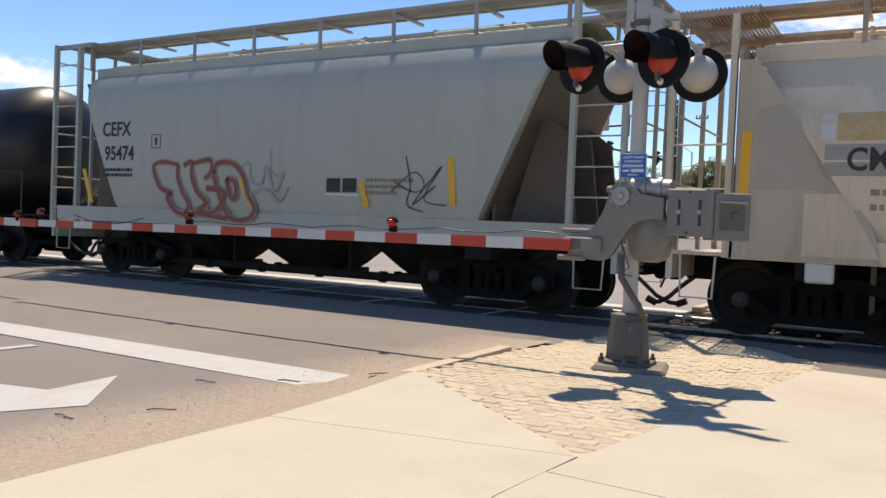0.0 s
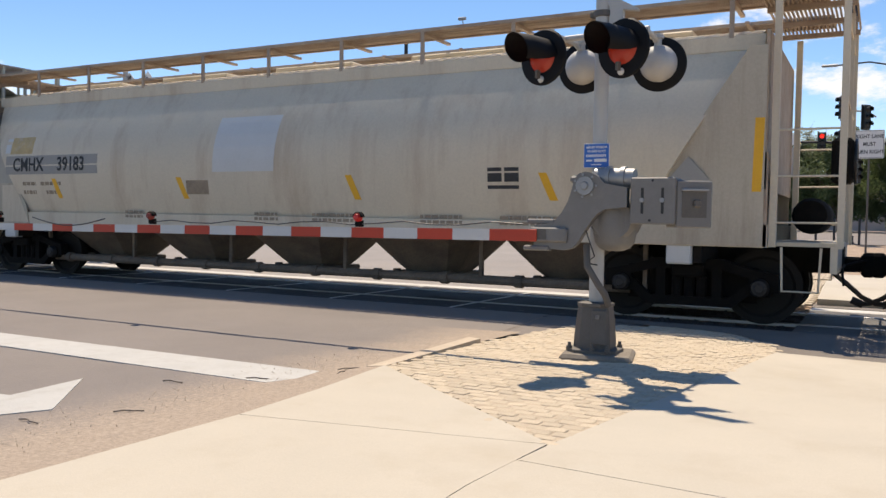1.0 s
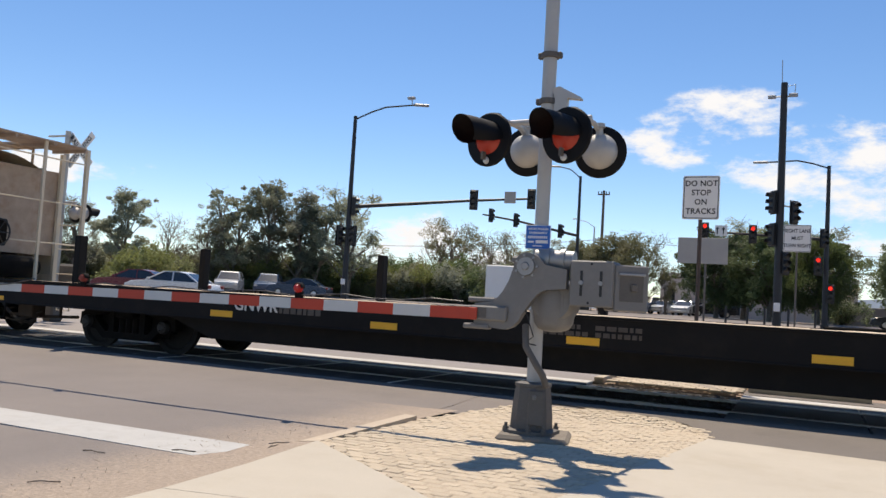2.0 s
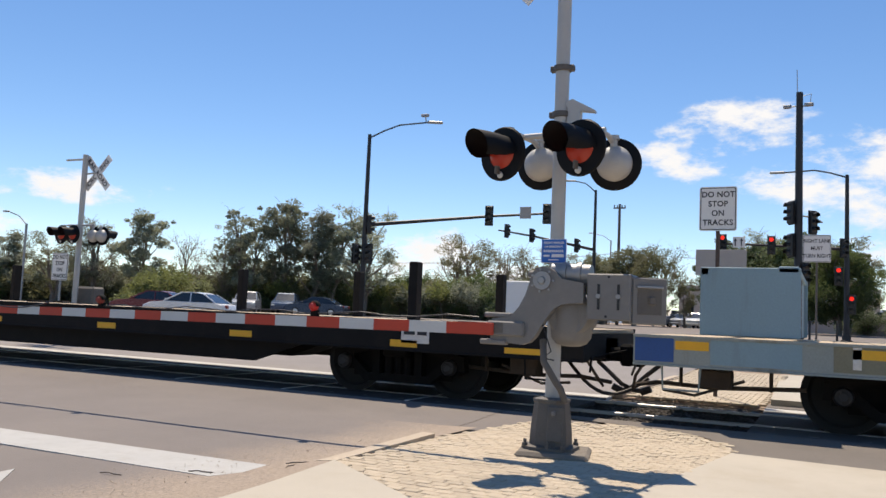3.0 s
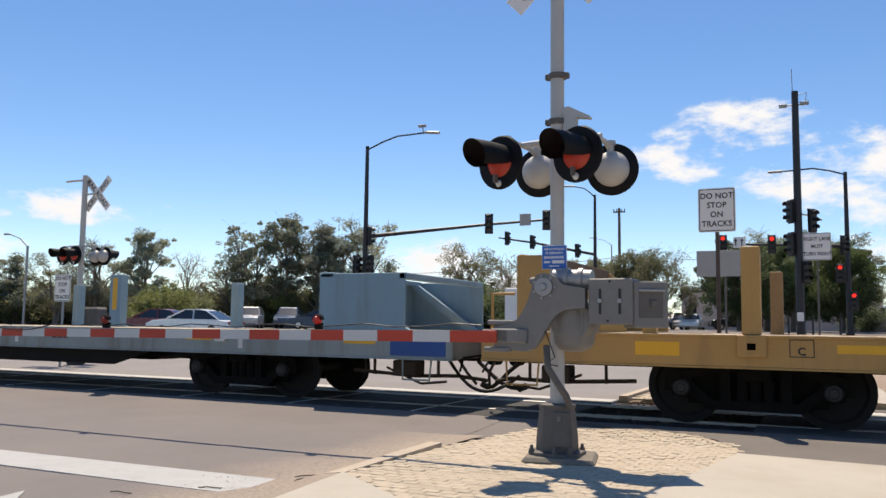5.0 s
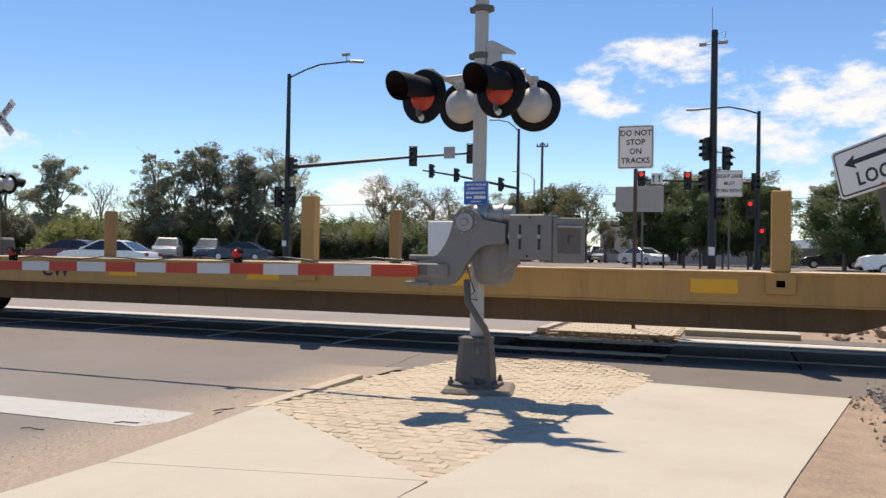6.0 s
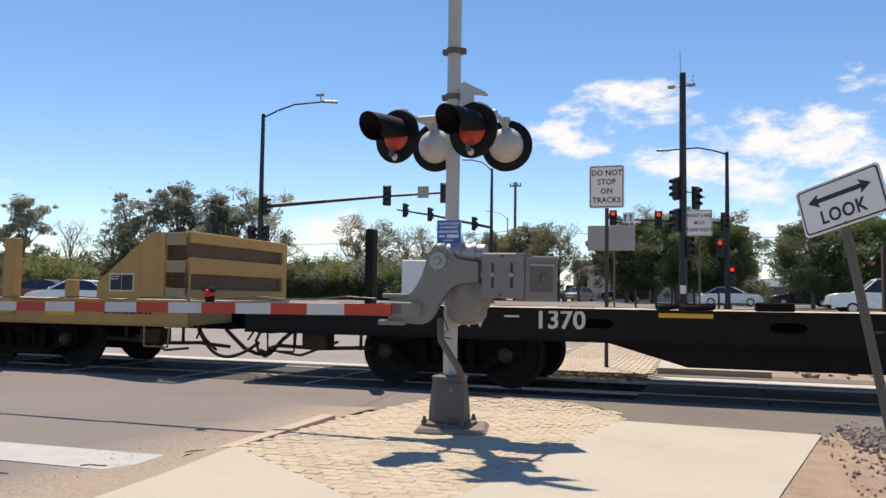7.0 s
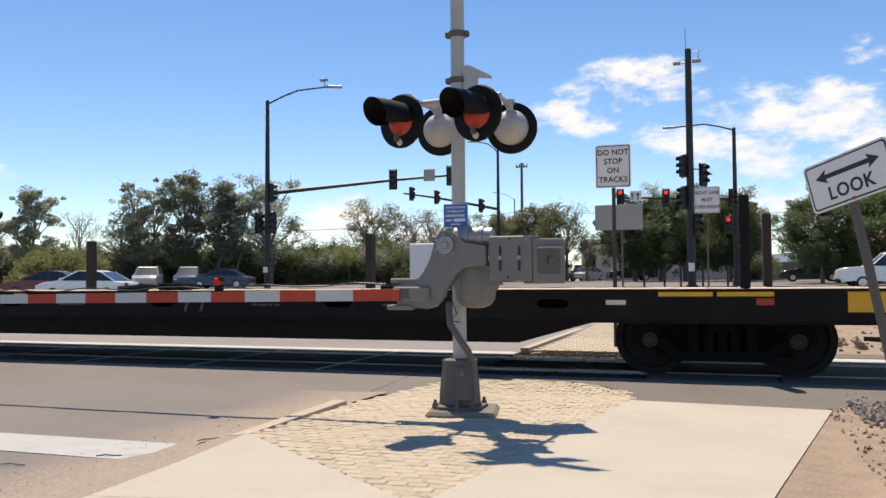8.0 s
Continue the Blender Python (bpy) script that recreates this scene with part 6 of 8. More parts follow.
    part("thin_cable", Build().tube([(px + 0.0, y, pz - 0.4), (px + 0.1, y - 0.02, pz - 0.65), (px - 0.02, y + 0.1, pz - 0.72), (0.03, -0.08, 0.9)], 0.006, 6), BLACK, sig)
    arm = part("gate_arm", Build().cbox(px - 0.62, px - 0.45, y - 0.10, y - 0.075, pz - 0.528, pz - 0.412, 0.006), RED_TAPE, sig, "red and white striped gate arm")
    gate_arm(arm, px - 0.53, pz - 0.47, y - 0.09, 8.45, 0.009)
    for x, lit in ((-2.50, True), (-5.58, False), (-8.60, False)):
        arm_lamp(arm, x, y - 0.09, pz - 0.395 + x * 0.009, lit)
    pts = [(px - 0.6 + k * -0.33, y - 0.085, pz - 0.365 - 0.004 * k + 0.02 * math.sin(k * 1.9)) for k in range(16)]
    part("arm_cable", Build().tube(pts, 0.007, 5), BLACK, arm)
    pts = [(-6.4 - k * 0.16, y - 0.115, pz - 0.40 - 0.10 * math.sin(math.pi * k / 9)) for k in range(10)]
    part("arm_cable", Build().tube(pts, 0.008, 5), BLACK, arm)
    # flashers on their crossarm
    turn = pose(0, 0, 0, 0, 0, -7.5)
    part("crossarm", Build().tube([turn @ Vector((-0.46, 0, 3.09)), turn @ Vector((0.46, 0, 3.09))], 0.03, 12), ALU, sig, "aluminium crossarm", True)
    for sx, lit in ((-0.40, True), (0.40, True)):
        for s in (-1, 1):
            part("lamp_bracket", Build().tube([turn @ Vector((sx, 0, 3.09)), turn @ Vector((sx, s * 0.22, 3.09)), turn @ Vector((sx, s * 0.33, 3.05))], 0.026, 8), ALU, sig)
        flasher(sig, turn @ pose(sx, -0.43, 2.84, 0, 0, -9), lit)
        flasher(sig, turn @ pose(sx, 0.43, 2.88 if sx < 0 else 2.84, 0, 0, 190), False)
    for z in (3.28, 3.74):
        part("mast_clamp", Build().lathe([(0.07, -0.03), (0.09, -0.025), (0.09, 0.025), (0.07, 0.03)], pose(0, 0, z), 20).cbox(0.07, 0.12, -0.03, 0.03, z - 0.03, z + 0.03, 0.008).cbox(-0.12, -0.07, -0.03, 0.03, z - 0.03, z + 0.03, 0.008), GREY_DARK, sig)
    part("bell_bracket", Build().prism([(0.05, 3.40), (0.12, 3.42), (0.34, 3.30), (0.34, 3.28), (0.2, 3.30), (0.2, 3.18), (0.07, 3.18), (0.07, 3.34), (0.05, 3.36)], -0.04, 0.04), ALU, sig)
    crossbuck(sig, 0, -0.09, 4.90, 1, True)
    # blue notice
    sign = part("notice", Build().cbox(-0.125, 0.125, -0.098, -0.090, 1.82, 2.05, 0.003), SIGN_WHITE, sig, "blue emergency notice with white lettering")
    part("notice_field", Build().box(-0.12, 0.12, -0.101, -0.097, 1.825, 2.045), SIGN_BLUE, sign)
    letters("lettering", "REPORT PROBLEM", 0.020, SIGN_WHITE, sign, pose(0, -0.1025, 2.012, 90), "", 1, 0.85, 0.001)
    letters("lettering", "OR EMERGENCY", 0.020, SIGN_WHITE, sign, pose(0, -0.1025, 1.975, 90), "", 1, 0.85, 0.001)
    rows = Build()
    for k in range(10):
        rows.box(-0.10 + k * 0.02, -0.087 + k * 0.02, -0.1035, -0.101, 1.922, 1.946)
    rows.box(-0.02, 0.10, -0.1035, -0.101, 1.875, 1.905).box(-0.10, -0.04, -0.1035, -0.101, 1.88, 1.898).box(-0.05, 0.05, -0.1035, -0.101, 1.845, 1.855)
    part("number_bars", rows, SIGN_WHITE, sign, "white bars of unreadable numbers")
    return sig


build_crossing_signal()

opp = thing("crossing_gate", "lowered striped gate arm of the opposite lane", "crossing gate", pose(-20.6, MY - 0.2, 0))
part("gate_post", Build().tube([(0, 0.2, 0), (0, 0.2, 3.0)], 0.068, 14), ALU, opp)
a2 = part("gate_arm", Build().cbox(-0.2, 0.3, -0.02, 0.02, 1.0, 1.2, 0.01), GREY, opp, "red and white striped gate arm")
for i in range(22):
    x0 = 0.3 + i * 0.405
    part("arm_stripe", Build().box(x0, x0 + 0.405, -0.012, 0.012, 1.03, 1.15), RED_TAPE if i % 2 else WHITE_TAPE, a2)
arm_lamp(a2, 8.75, 0.0, 1.12, False)

# ---- pavers round the signal: 300 as pieces, the rest joined ----


def inside(poly, x, y):
    c = False
    for (x0, y0), (x1, y1) in zip(poly, poly[1:] + poly[:1]):
        if (y0 > y) != (y1 > y) and x < (x1 - x0) * (y - y0) / (y1 - y0) + x0:
            c = not c
    return c


PAVED = [(-3.80, 5.98), (-3.70, 7.75), (-3.40, 9.55), (-2.9, 9.9), (-2.0, 10.15), (-1.35, 9.85), (-0.98, 9.35), (-0.86, 8.84), (-1.03, 7.8), (-1.60, 4.30)]
paving = thing("paving", "tan brick pavers with worn rounded tops", "paving", None, "", "structure")
part("sand_edge", flat([(-3.74, 5.85), (-3.72, 7.80), (-3.40, 9.62), (-2.9, 9.98), (-2.0, 10.2), (-1.30, 9.9), (-0.90, 9.35), (-0.85, 8.84), (-1.0, 7.8), (-1.56, 4.25)], -0.12, 0.004), BRICK_BED, paving)
part("sand_bed", flat([(-3.72, 6.05), (-3.70, 7.75), (-3.40, 9.55), (-2.9, 9.9), (-2.0, 10.15), (-1.35, 9.85), (-0.98, 9.35), (-0.93, 8.84), (-1.08, 7.8), (-1.645, 4.40)], -0.1, 0.0215), BRICK_BED, paving)


def paver_shape(lift=0.0, w=0.0685, d=0.0505):
    b = Build()
    rings = [(1.0, 0.0), (1.0, 0.030), (0.94, 0.036), (0.70, 0.040)]
    vs, fs = [], []
    for k, z in rings:
        kx, ky = w * (1 - (1 - k) * 0.6), d * k
        for a, c in ((-1, -0.7), (-0.8, -1), (0.8, -1), (1, -0.7), (1, 0.7), (0.8, 1), (-0.8, 1), (-1, 0.7)):
            vs.append((a * kx, c * ky, z))
    for i in range(3):
        for k in range(8):
            fs.append((i * 8 + k, i * 8 + (k + 1) % 8, (i + 1) * 8 + (k + 1) % 8, (i + 1) * 8 + k))
    fs.append(tuple(range(24, 32)))
    return b.add(vs, fs)


def lay_pavers():
    r = random.Random(11)
    near_mesh = paver_shape().mesh("paver", BRICK)
    spots = []
    row = 0
    y = 4.30
    while y < 10.2:
        x = -4.0 + (0.071 if row % 2 else 0)
        while x < -0.8:
            if inside(PAVED, x, y) and math.hypot(x - MX, y - MY) > 0.36:
                spots.append((x, y))
            x += 0.142
        y += 0.106
        row += 1
    spots.sort(key=lambda p: p[1])
    rest = Build()
    for i, (x, y) in enumerate(spots):
        m = pose(x + r.uniform(-0.006, 0.006), y + r.uniform(-0.006, 0.006), ground_z(y) * 0.6 - 0.013 + r.uniform(-0.003, 0.003) + 0.004 * noise.noise((x * 1.5, y * 1.5, 0)), r.uniform(-2.5, 2.5), r.uniform(-2.5, 2.5), r.uniform(-2, 2))
        if i < 300:
            o = part("paver", near_mesh, None, paving)
            o.matrix_basis = m
        else:
            s = paver_shape()
            rest.add([m @ Vector(p) for p in s.v], s.f)
    tagged(part("pavers", rest, BRICK, paving), "", "", "", "stuff")


lay_pavers()
far_paving = Build()
r_far = random.Random(3)
for j in range(38):
    for i in range(11):
        x, y = -3.05 + i * 0.21 + (0.105 if j % 2 else 0), 14.08 + j * 0.2
        if x < -0.95:
            s = paver_shape(0, 0.097, 0.09)
            m = pose(x, y, ground_z(y) + r_far.uniform(0, 0.004))
            far_paving.add([m @ Vector(p) for p in s.v], s.f)
fp = tagged(new("far_paving", far_paving.mesh("far_paving", BRICK)), "tan brick pavers across the track", "paving", "", "stuff")

# ---- loose stones, grit and twigs ----


def stones(name, label, count, seed, spot, size, mat):
    r = random.Random(seed)
    b = Build()
    for i in range(count):
        x, y, z = spot(r)
        s = r.uniform(*size)
        m = pose(x, y, z + s * 0.25, r.uniform(0, 360), r.uniform(0, 360), r.uniform(0, 360))
        b.add([m @ Vector(p) for p in ((s, 0, 0.1 * s), (-0.8 * s, 0.2 * s, 0), (0, 0.9 * s, 0.2 * s), (0, -0.8 * s, 0), (0.2 * s, 0, 0.6 * s), (0, 0.1 * s, -0.6 * s))],
              [(0, 2, 4), (2, 1, 4), (1, 3, 4), (3, 0, 4), (2, 0, 5), (1, 2, 5), (3, 1, 5), (0, 3, 5)])
    return tagged(new(name, b.mesh(name, mat)), label, "stones", "", "stuff")


stones("gutter_grit", "scattered grit and chips along the gutter", 800, 5, lambda r: (r.gauss(-4.15, 0.36), r.uniform(0.8, 7.4), 0.012), (0.002, 0.007), CURB)
stones("dirt_stones", "stones and clods on dry dirt", 1500, 6, lambda r: (lambda x, y: (x, y, bank_height(x, y)))(r.uniform(0.95, 4), r.uniform(4.5, 9.0)), (0.004, 0.026), DIRT)
stones("edge_rubble", "broken dark asphalt rubble at the apron edge", 900, 7, lambda r: (lambda x, y: (x, y, bank_height(x, y)))(1.2 + abs(r.gauss(0, 0.75)), r.gauss(8.75, 0.42)), (0.010, 0.045), ROCK)
stones("far_rubble", "pale rubble beyond the track", 300, 8, lambda r: (r.uniform(1.2, 9), r.uniform(15, 24), 0.02), (0.04, 0.16), DIRT)
for i, (x, y, a) in enumerate(((-4.35, 5.0, 20), (-4.8, 4.55, 5), (-4.3, 3.7, 40), (-3.95, 5.6, 100), (-4.0, 5.75, 60), (-4.6, 3.2, -5))):
    m = pose(x, y, 0.014, 0, 0, a)
    twig = new("twig", Build().tube([m @ Vector(p) for p in ((-0.09, 0, 0), (-0.02, 0.012, 0.006), (0.04, -0.006, 0.004), (0.1, 0.01, 0))], 0.005, 5).mesh("twig", BARK))
    tagged(twig, "dry brown twig lying at the road edge", "twig", "twigs on the road")

# ---- signs ----


def rounded(w, h, r, n=5):
    pts = []
    for cx, cz, a0 in ((w - r, h - r, 0), (-w + r, h - r, 90), (-w + r, -h + r, 180), (w - r, -h + r, 270)):
        for k in range(n + 1):
            a = radians(a0 + 90 * k / n)
            pts.append((cx + r * math.cos(a), cz + r * math.sin(a)))
    return pts


def plate(parent, m, w, h, name="sign_plate", border=True):
    """A white plate with a black line round it, facing -y."""
    p = part(name, Build().prism(rounded(w, h, 0.04), -0.003, 0.003, "y", m), SIGN_WHITE, parent)
    if border:
        k = 0.018
        part("border", Build().prism(rounded(w - k, h - k, 0.032), -0.006, -0.003, "y", m), SIGN_BLACK, p)
        part("sign_field", Build().prism(rounded(w - k - 0.014, h - k - 0.014, 0.024), -0.009, -0.006, "y", m), SIGN_WHITE, p)
    return p


def post_sign(name, label, x, y, z_mid, w, h, lines, text_h, mat_post, post_r=0.03, spacing=1.0, squeeze=1.0, step=None):
    s = thing(name, label, "road sign", pose(x, y, ground_z(y)))
    zm = z_mid - ground_z(y)
    part("post", Build().tube([(0, 0.04, -0.1), (0, 0.04, zm + h - 0.05)], post_r, 10), mat_post, s)
    p = plate(s, pose(0, 0, zm), w, h)
    step = step or text_h * 1.55
    for k, t in enumerate(lines):
        letters("lettering", t, text_h, SIGN_BLACK, p, pose(0, -0.0105, zm + (len(lines) - 1) * step / 2 - k * step, 90), "", spacing, squeeze)
    return s


post_sign("road_sign", "white sign reading DO NOT STOP ON TRACKS", -1.83, 14.95, 3.35, 0.315, 0.39, ("DO NOT", "STOP", "ON", "TRACKS"), 0.098, surface("brown_post", (0.07, 0.045, 0.035), 0.7), 0.035, 1.05, 0.95, 0.165)
post_sign("road_sign", "white lane-use sign with three lines of black words", -0.48, 30.0, 4.05, 0.43, 0.46, ("RIGHT LANE", "MUST", "TURN RIGHT"), 0.12, GREY_DARK, 0.032, 1.0, 0.85, 0.25)


def build_look_sign():
    s = thing("look_sign", "tilted white LOOK sign with double arrow on leaning post", "road sign", pose(1.45, 7.66, 0))
    post = Build()
    lean = pose(0, 0, 0, 0, -10.5, 0)
    post.prism([(-0.038, -0.012), (0.038, -0.012), (0.038, 0.0), (0.015, 0.03), (-0.015, 0.03), (-0.038, 0.0)], -0.1, 2.16, "z", lean)
    part("post", post, GREY_DARK, s, "galvanised perforated post")
    holes = Build()
    for k in range(60):
        holes.tube([lean @ Vector((0, -0.0135, 0.15 + k * 0.03)), lean @ Vector((0, -0.011, 0.15 + k * 0.03))], 0.005, 6)
    part("post_holes", holes, BLACK, s)
    m = pose(-0.395, -0.04, 2.16, 0, 0, -38) @ pose(0, 0, 0, 0, -14.5, 0)
    p = plate(s, m, 0.388, 0.215)
    arrow = [(-0.29, 0.07), (-0.185, 0.132), (-0.20, 0.09), (0.20, 0.09), (0.185, 0.132), (0.29, 0.07), (0.185, 0.008), (0.20, 0.05), (-0.20, 0.05), (-0.185, 0.008)]
    part("arrow", Build().prism(arrow, -0.012, -0.009, "y", m), SIGN_BLACK, p, "black double-headed arrow")
    letters("lettering", "LOOK", 0.115, SIGN_BLACK, p, m @ pose(0, -0.0105, -0.09, 90), "", 1.1, 0.86)
    for x, z in ((0.0, 0.19), (0.0, -0.19)):
        part("bolt", Build().tube([m @ Vector((x, -0.02, z)), m @ Vector((x, -0.008, z))], 0.014, 8), GALV if z > 0 else ARM_LAMP_OFF, p)
    return s


build_look_sign()
bs = thing("sign_back", "plain grey back of a wide road sign", "road sign", pose(-3.16, 26.85, ground_z(26.85)))
part("panel", Build().cbox(-0.76, 0.76, -0.006, 0.006, 2.6, 3.42, 0.004), SIGN_BACK, bs)
part("post", Build().tube([(0.1, 0.04, -0.1), (0.1, 0.04, 3.3)], 0.032, 8), GREY_DARK, bs)


# ---- far crossing signal ----
def build_far_signal():
    gx, gy = -19.05, 16.3
    sig = thing("crossing_signal", "crossing signal with worn crossbuck across the track", "crossing signal", pose(gx, gy, ground_z(gy)))
    part("mast", Build().tube([(0, 0, 0), (0, 0, 5.3)], 0.075, 16), ALU, sig, "", True)
    part("crossarm", Build().tube([(-0.5, 0, 3.3), (0.55, 0, 3.3)], 0.03, 8), ALU, sig)
    for x, s in ((-0.42, -1), (0.02, -1), (0.30, 1), (0.62, 1)):
        flasher(sig, pose(x, s * 0.25, 3.02, 0, 0, 0 if s < 0 else 180), s < 0)
    crossbuck(sig, 0.42, 0.1, 4.78, 1, True)
    part("top_bracket", Build().cbox(-0.75, 0.1, -0.03, 0.03, 5.15, 5.2, 0.01).tube([(0.0, 0, 4.75), (0.4, 0.05, 4.78)], 0.025, 8), ALU, sig)
    part("base_box", Build().cbox(-0.2, 0.2, -0.2, 0.2, 0, 0.7, 0.05), GREY_DARK, sig)
    part("gate_drive", Build().cbox(-0.3, 0.5, 0.15, 0.6, 0.9, 1.6, 0.06), GREY_DARK, sig)
    return sig


build_far_signal()
post_sign("road_sign", "small faded white sign beside the far signal", -18.4, 15.2, 2.12, 0.3, 0.36, ("DO NOT", "STOP", "ON", "TRACKS"), 0.098, GALV, 0.03, 1.05, 0.95, 0.165)


# ---- traffic signals and lamps at the far junction ----
def signal_head(parent, m, lit=None, side=False):
    h = part("signal_head", Build().cbox(-0.165, 0.165, -0.1, 0.12, -0.50, 0.50, 0.02, m), BLACK, parent, "black three-lamp traffic signal")
    part("backplate", Build().cbox(-0.23, 0.23, 0.05, 0.065, -0.56, 0.56, 0.004, m), BLACK, h)
    for k in range(3):
        z = 0.32 - 0.32 * k
        part("signal_lens", Build().lathe([(0, 0.02), (0.08, 0.015), (0.115, 0.0)], m @ pose(0, -0.1, z, 90), 16), SIGNAL_RED if lit == k else SIGNAL_OFF, h, "", True)
        part("visor", Build().lathe([(0.13, 0.0), (0.13, 0.2)], m @ pose(0, -0.1, z, 90), 14, radians(-20), radians(220)), BLACK, h)
    return h


def pole(name, label, x, y, height, r0, r1):
    p = thing(name, label, "signal pole", pose(x, y, ground_z(y)))
    part("shaft", Build().tube([(0, 0, -0.2), (0, 0, height)], [r0, r1], 14), POLE, p, "", True)
    part("base_plate", Build().cbox(-0.3, 0.3, -0.3, 0.3, 0, 0.08, 0.02).tube([(0, 0, 0.05), (0, 0, 0.35)], r0 * 1.4, 12), POLE, p)
    return p


def luminaire(p, start, end, name="lamp_arm"):
    a, b = Vector(start), Vector(end)
    mid = a.lerp(b, 0.5) + Vector((0, 0, 0.28))
    part(name, Build().tube([a, a.lerp(mid, 0.5) + Vector((0, 0, 0.05)), mid, b], 0.045, 8), POLE, p)
    d = (b - a); d.z = 0; d.normalize()
    part("lamp_head", Build().cbox(-0.1, 0.75, -0.15, 0.15, -0.05, 0.07, 0.04, Matrix.Translation(b) @ Matrix.Rotation(math.atan2(d.y, d.x), 4, "Z")), GALV, p, "flat grey lamp head")


def build_junction():
    # pole with mast arm and street lamp
    x, y = -23.2, 38.6
    g = ground_z(y)
    p = pole("signal_pole", "black signal pole with mast arm and street lamp", x, y, 11.1 - g, 0.17, 0.10)
    luminaire(p, (0, 0, 10.9 - g), (2.9, 1.5, 11.95 - g))
    part("photocell", Build().tube([(2.75, 1.42, 11.9 - g), (2.7, 1.4, 12.3 - g)], 0.03, 6).cbox(2.45, 2.9, 1.3, 1.5, 12.25 - g, 12.4 - g, 0.03), GALV, p)
    part("mast_arm", Build().tube([(0, 0, 6.05 - g), (6.1, 3.1, 6.85 - g), (9.2, 4.25, 7.12 - g)], [0.12, 0.08, 0.06], 10), POLE, p)
    for dx, dy, z in ((6.1, 2.96, 6.87), (9.05, 4.1, 7.08)):
        signal_head(p, pose(dx, dy, z - g, 0, 0, 14))
    part("arm_sign", Build().cbox(7.7, 8.35, 3.5, 3.52, 6.75 - g, 7.4 - g, 0.005), SIGN_BACK, p, "plain sign plate on the arm")
    for dx in (-0.42, 0.38):
        signal_head(p, pose(dx, -0.15, 4.45 - g, 0, 0, 20 if dx > 0 else 70))
    signal_head(p, pose(0.22, 0.1, 6.1 - g, 0, 0, 120))
    part("push_button", Build().cbox(-0.12, 0.12, -0.25, -0.15, 1.2, 1.5, 0.02), SIGN_WHITE, p)
    # far pole
    x, y = -17.1, 63.8
    g = ground_z(y)
    p = pole("signal_pole", "black signal pole with a long mast arm", x, y, 11.8 - g, 0.17, 0.1)
    luminaire(p, (0, 0, 11.6 - g), (-1.6, -0.5, 12.5 - g))
    part("mast_arm", Build().tube([(0, 0, 7.0 - g), (-4.6, -1.4, 7.95 - g), (-7.3, -2.4, 8.35 - g)], [0.12, 0.09, 0.06], 10), POLE, p)
    for dx, dy, z in ((-6.6, -2.25, 8.3), (-4.7, -1.6, 8.0), (-1.3, -0.5, 7.3)):
        signal_head(p, pose(dx, dy, z - g, 0, 0, 60))
    # tall pole with cameras
    x, y = -1.42, 41.0
    g = ground_z(y)
    p = pole("signal_pole", "tall black pole with detection cameras and antenna", x, y, 12.4 - g, 0.2, 0.15)
    part("antenna", Build().tube([(-0.1, 0, 12.3 - g), (-0.12, 0, 13.5 - g)], 0.018, 6), GALV, p)
    part("camera_bracket", Build().tube([(-0.6, 0, 11.75 - g), (0.55, 0, 11.75 - g)], 0.03, 6).cbox(0.2, 0.6, -0.2, 0.0, 11.7 - g, 11.85 - g, 0.02).cbox(-0.7, -0.35, -0.2, 0.0, 11.65 - g, 11.8 - g, 0.02).tube([(0, 0, 12.2 - g), (0.5, 0, 12.3 - g), (0.45, 0, 11.8 - g)], 0.02, 6), GALV, p)
    for dx, z, a in ((-0.34, 6.72, -50), (-0.34, 5.2, -50), (0.62, 6.25, 40), (0.3, 3.9, 30)):
        signal_head(p, pose(dx, -0.1, z - g, 0, 0, a))
    part("signal_bracket", Build().tube([(0, 0, 6.6 - g), (0.62, 0, 6.5 - g), (1.0, -0.1, 6.25 - g)], 0.04, 6), GALV, p)
    part("push_button", Build().cbox(-0.14, 0.14, -0.3, -0.2, 1.0, 1.4, 0.02), SIGN_WHITE, p)
    # lamp pole on the right with its arm of lit signals
    x, y = 0.75, 52.0
    g = ground_z(y)
    p = pole("signal_pole", "black pole with mast arm of red-lit signals", x, y, 10.35 - g, 0.17, 0.1)
    luminaire(p, (0, 0, 10.2 - g), (-3.4, 0, 10.6 - g))
    part("mast_arm", Build().tube([(0, 0, 6.05 - g), (-4.0, -0.1, 6.25 - g), (-6.9, -0.3, 6.35 - g)], [0.11, 0.08, 0.05], 10), POLE, p)
    for dx, z, lit, a in ((-4.0, 6.26, 0, 5), (-6.75, 6.37, 0, 5), (-0.15, 6.1, None, 30)):
        signal_head(p, pose(dx, -0.2, z - g, 0, 0, a), lit)
    signal_head(p, pose(-0.42, -0.2, 4.5 - g, 0, 0, 0), 0)
    signal_head(p, pose(0.25, -0.2, 2.9 - g, 0, 0, 0), 0)
    part("arm_sign", Build().cbox(-6.15, -5.45, -0.32, -0.30, 6.1 - g, 6.75 - g, 0.005), SIGN_WHITE, p, "white turn-lane plate")
    part("turn_arrow", Build().prism([(-6.05, 6.2 - g), (-5.98, 6.2 - g), (-5.98, 6.5 - g), (-5.9, 6.5 - g), (-6.0, 6.65 - g), (-6.12, 6.5 - g), (-6.05, 6.5 - g)], -0.326, -0.321).prism([(-5.7, 6.2 - g), (-5.63, 6.2 - g), (-5.63, 6.5 - g), (-5.55, 6.5 - g), (-5.66, 6.65 - g), (-5.78, 6.5 - g), (-5.7, 6.5 - g)], -0.326, -0.321), SIGN_BLACK, p)
    # utility pole and plain street lamps
    x, y = -20.8, 87.6
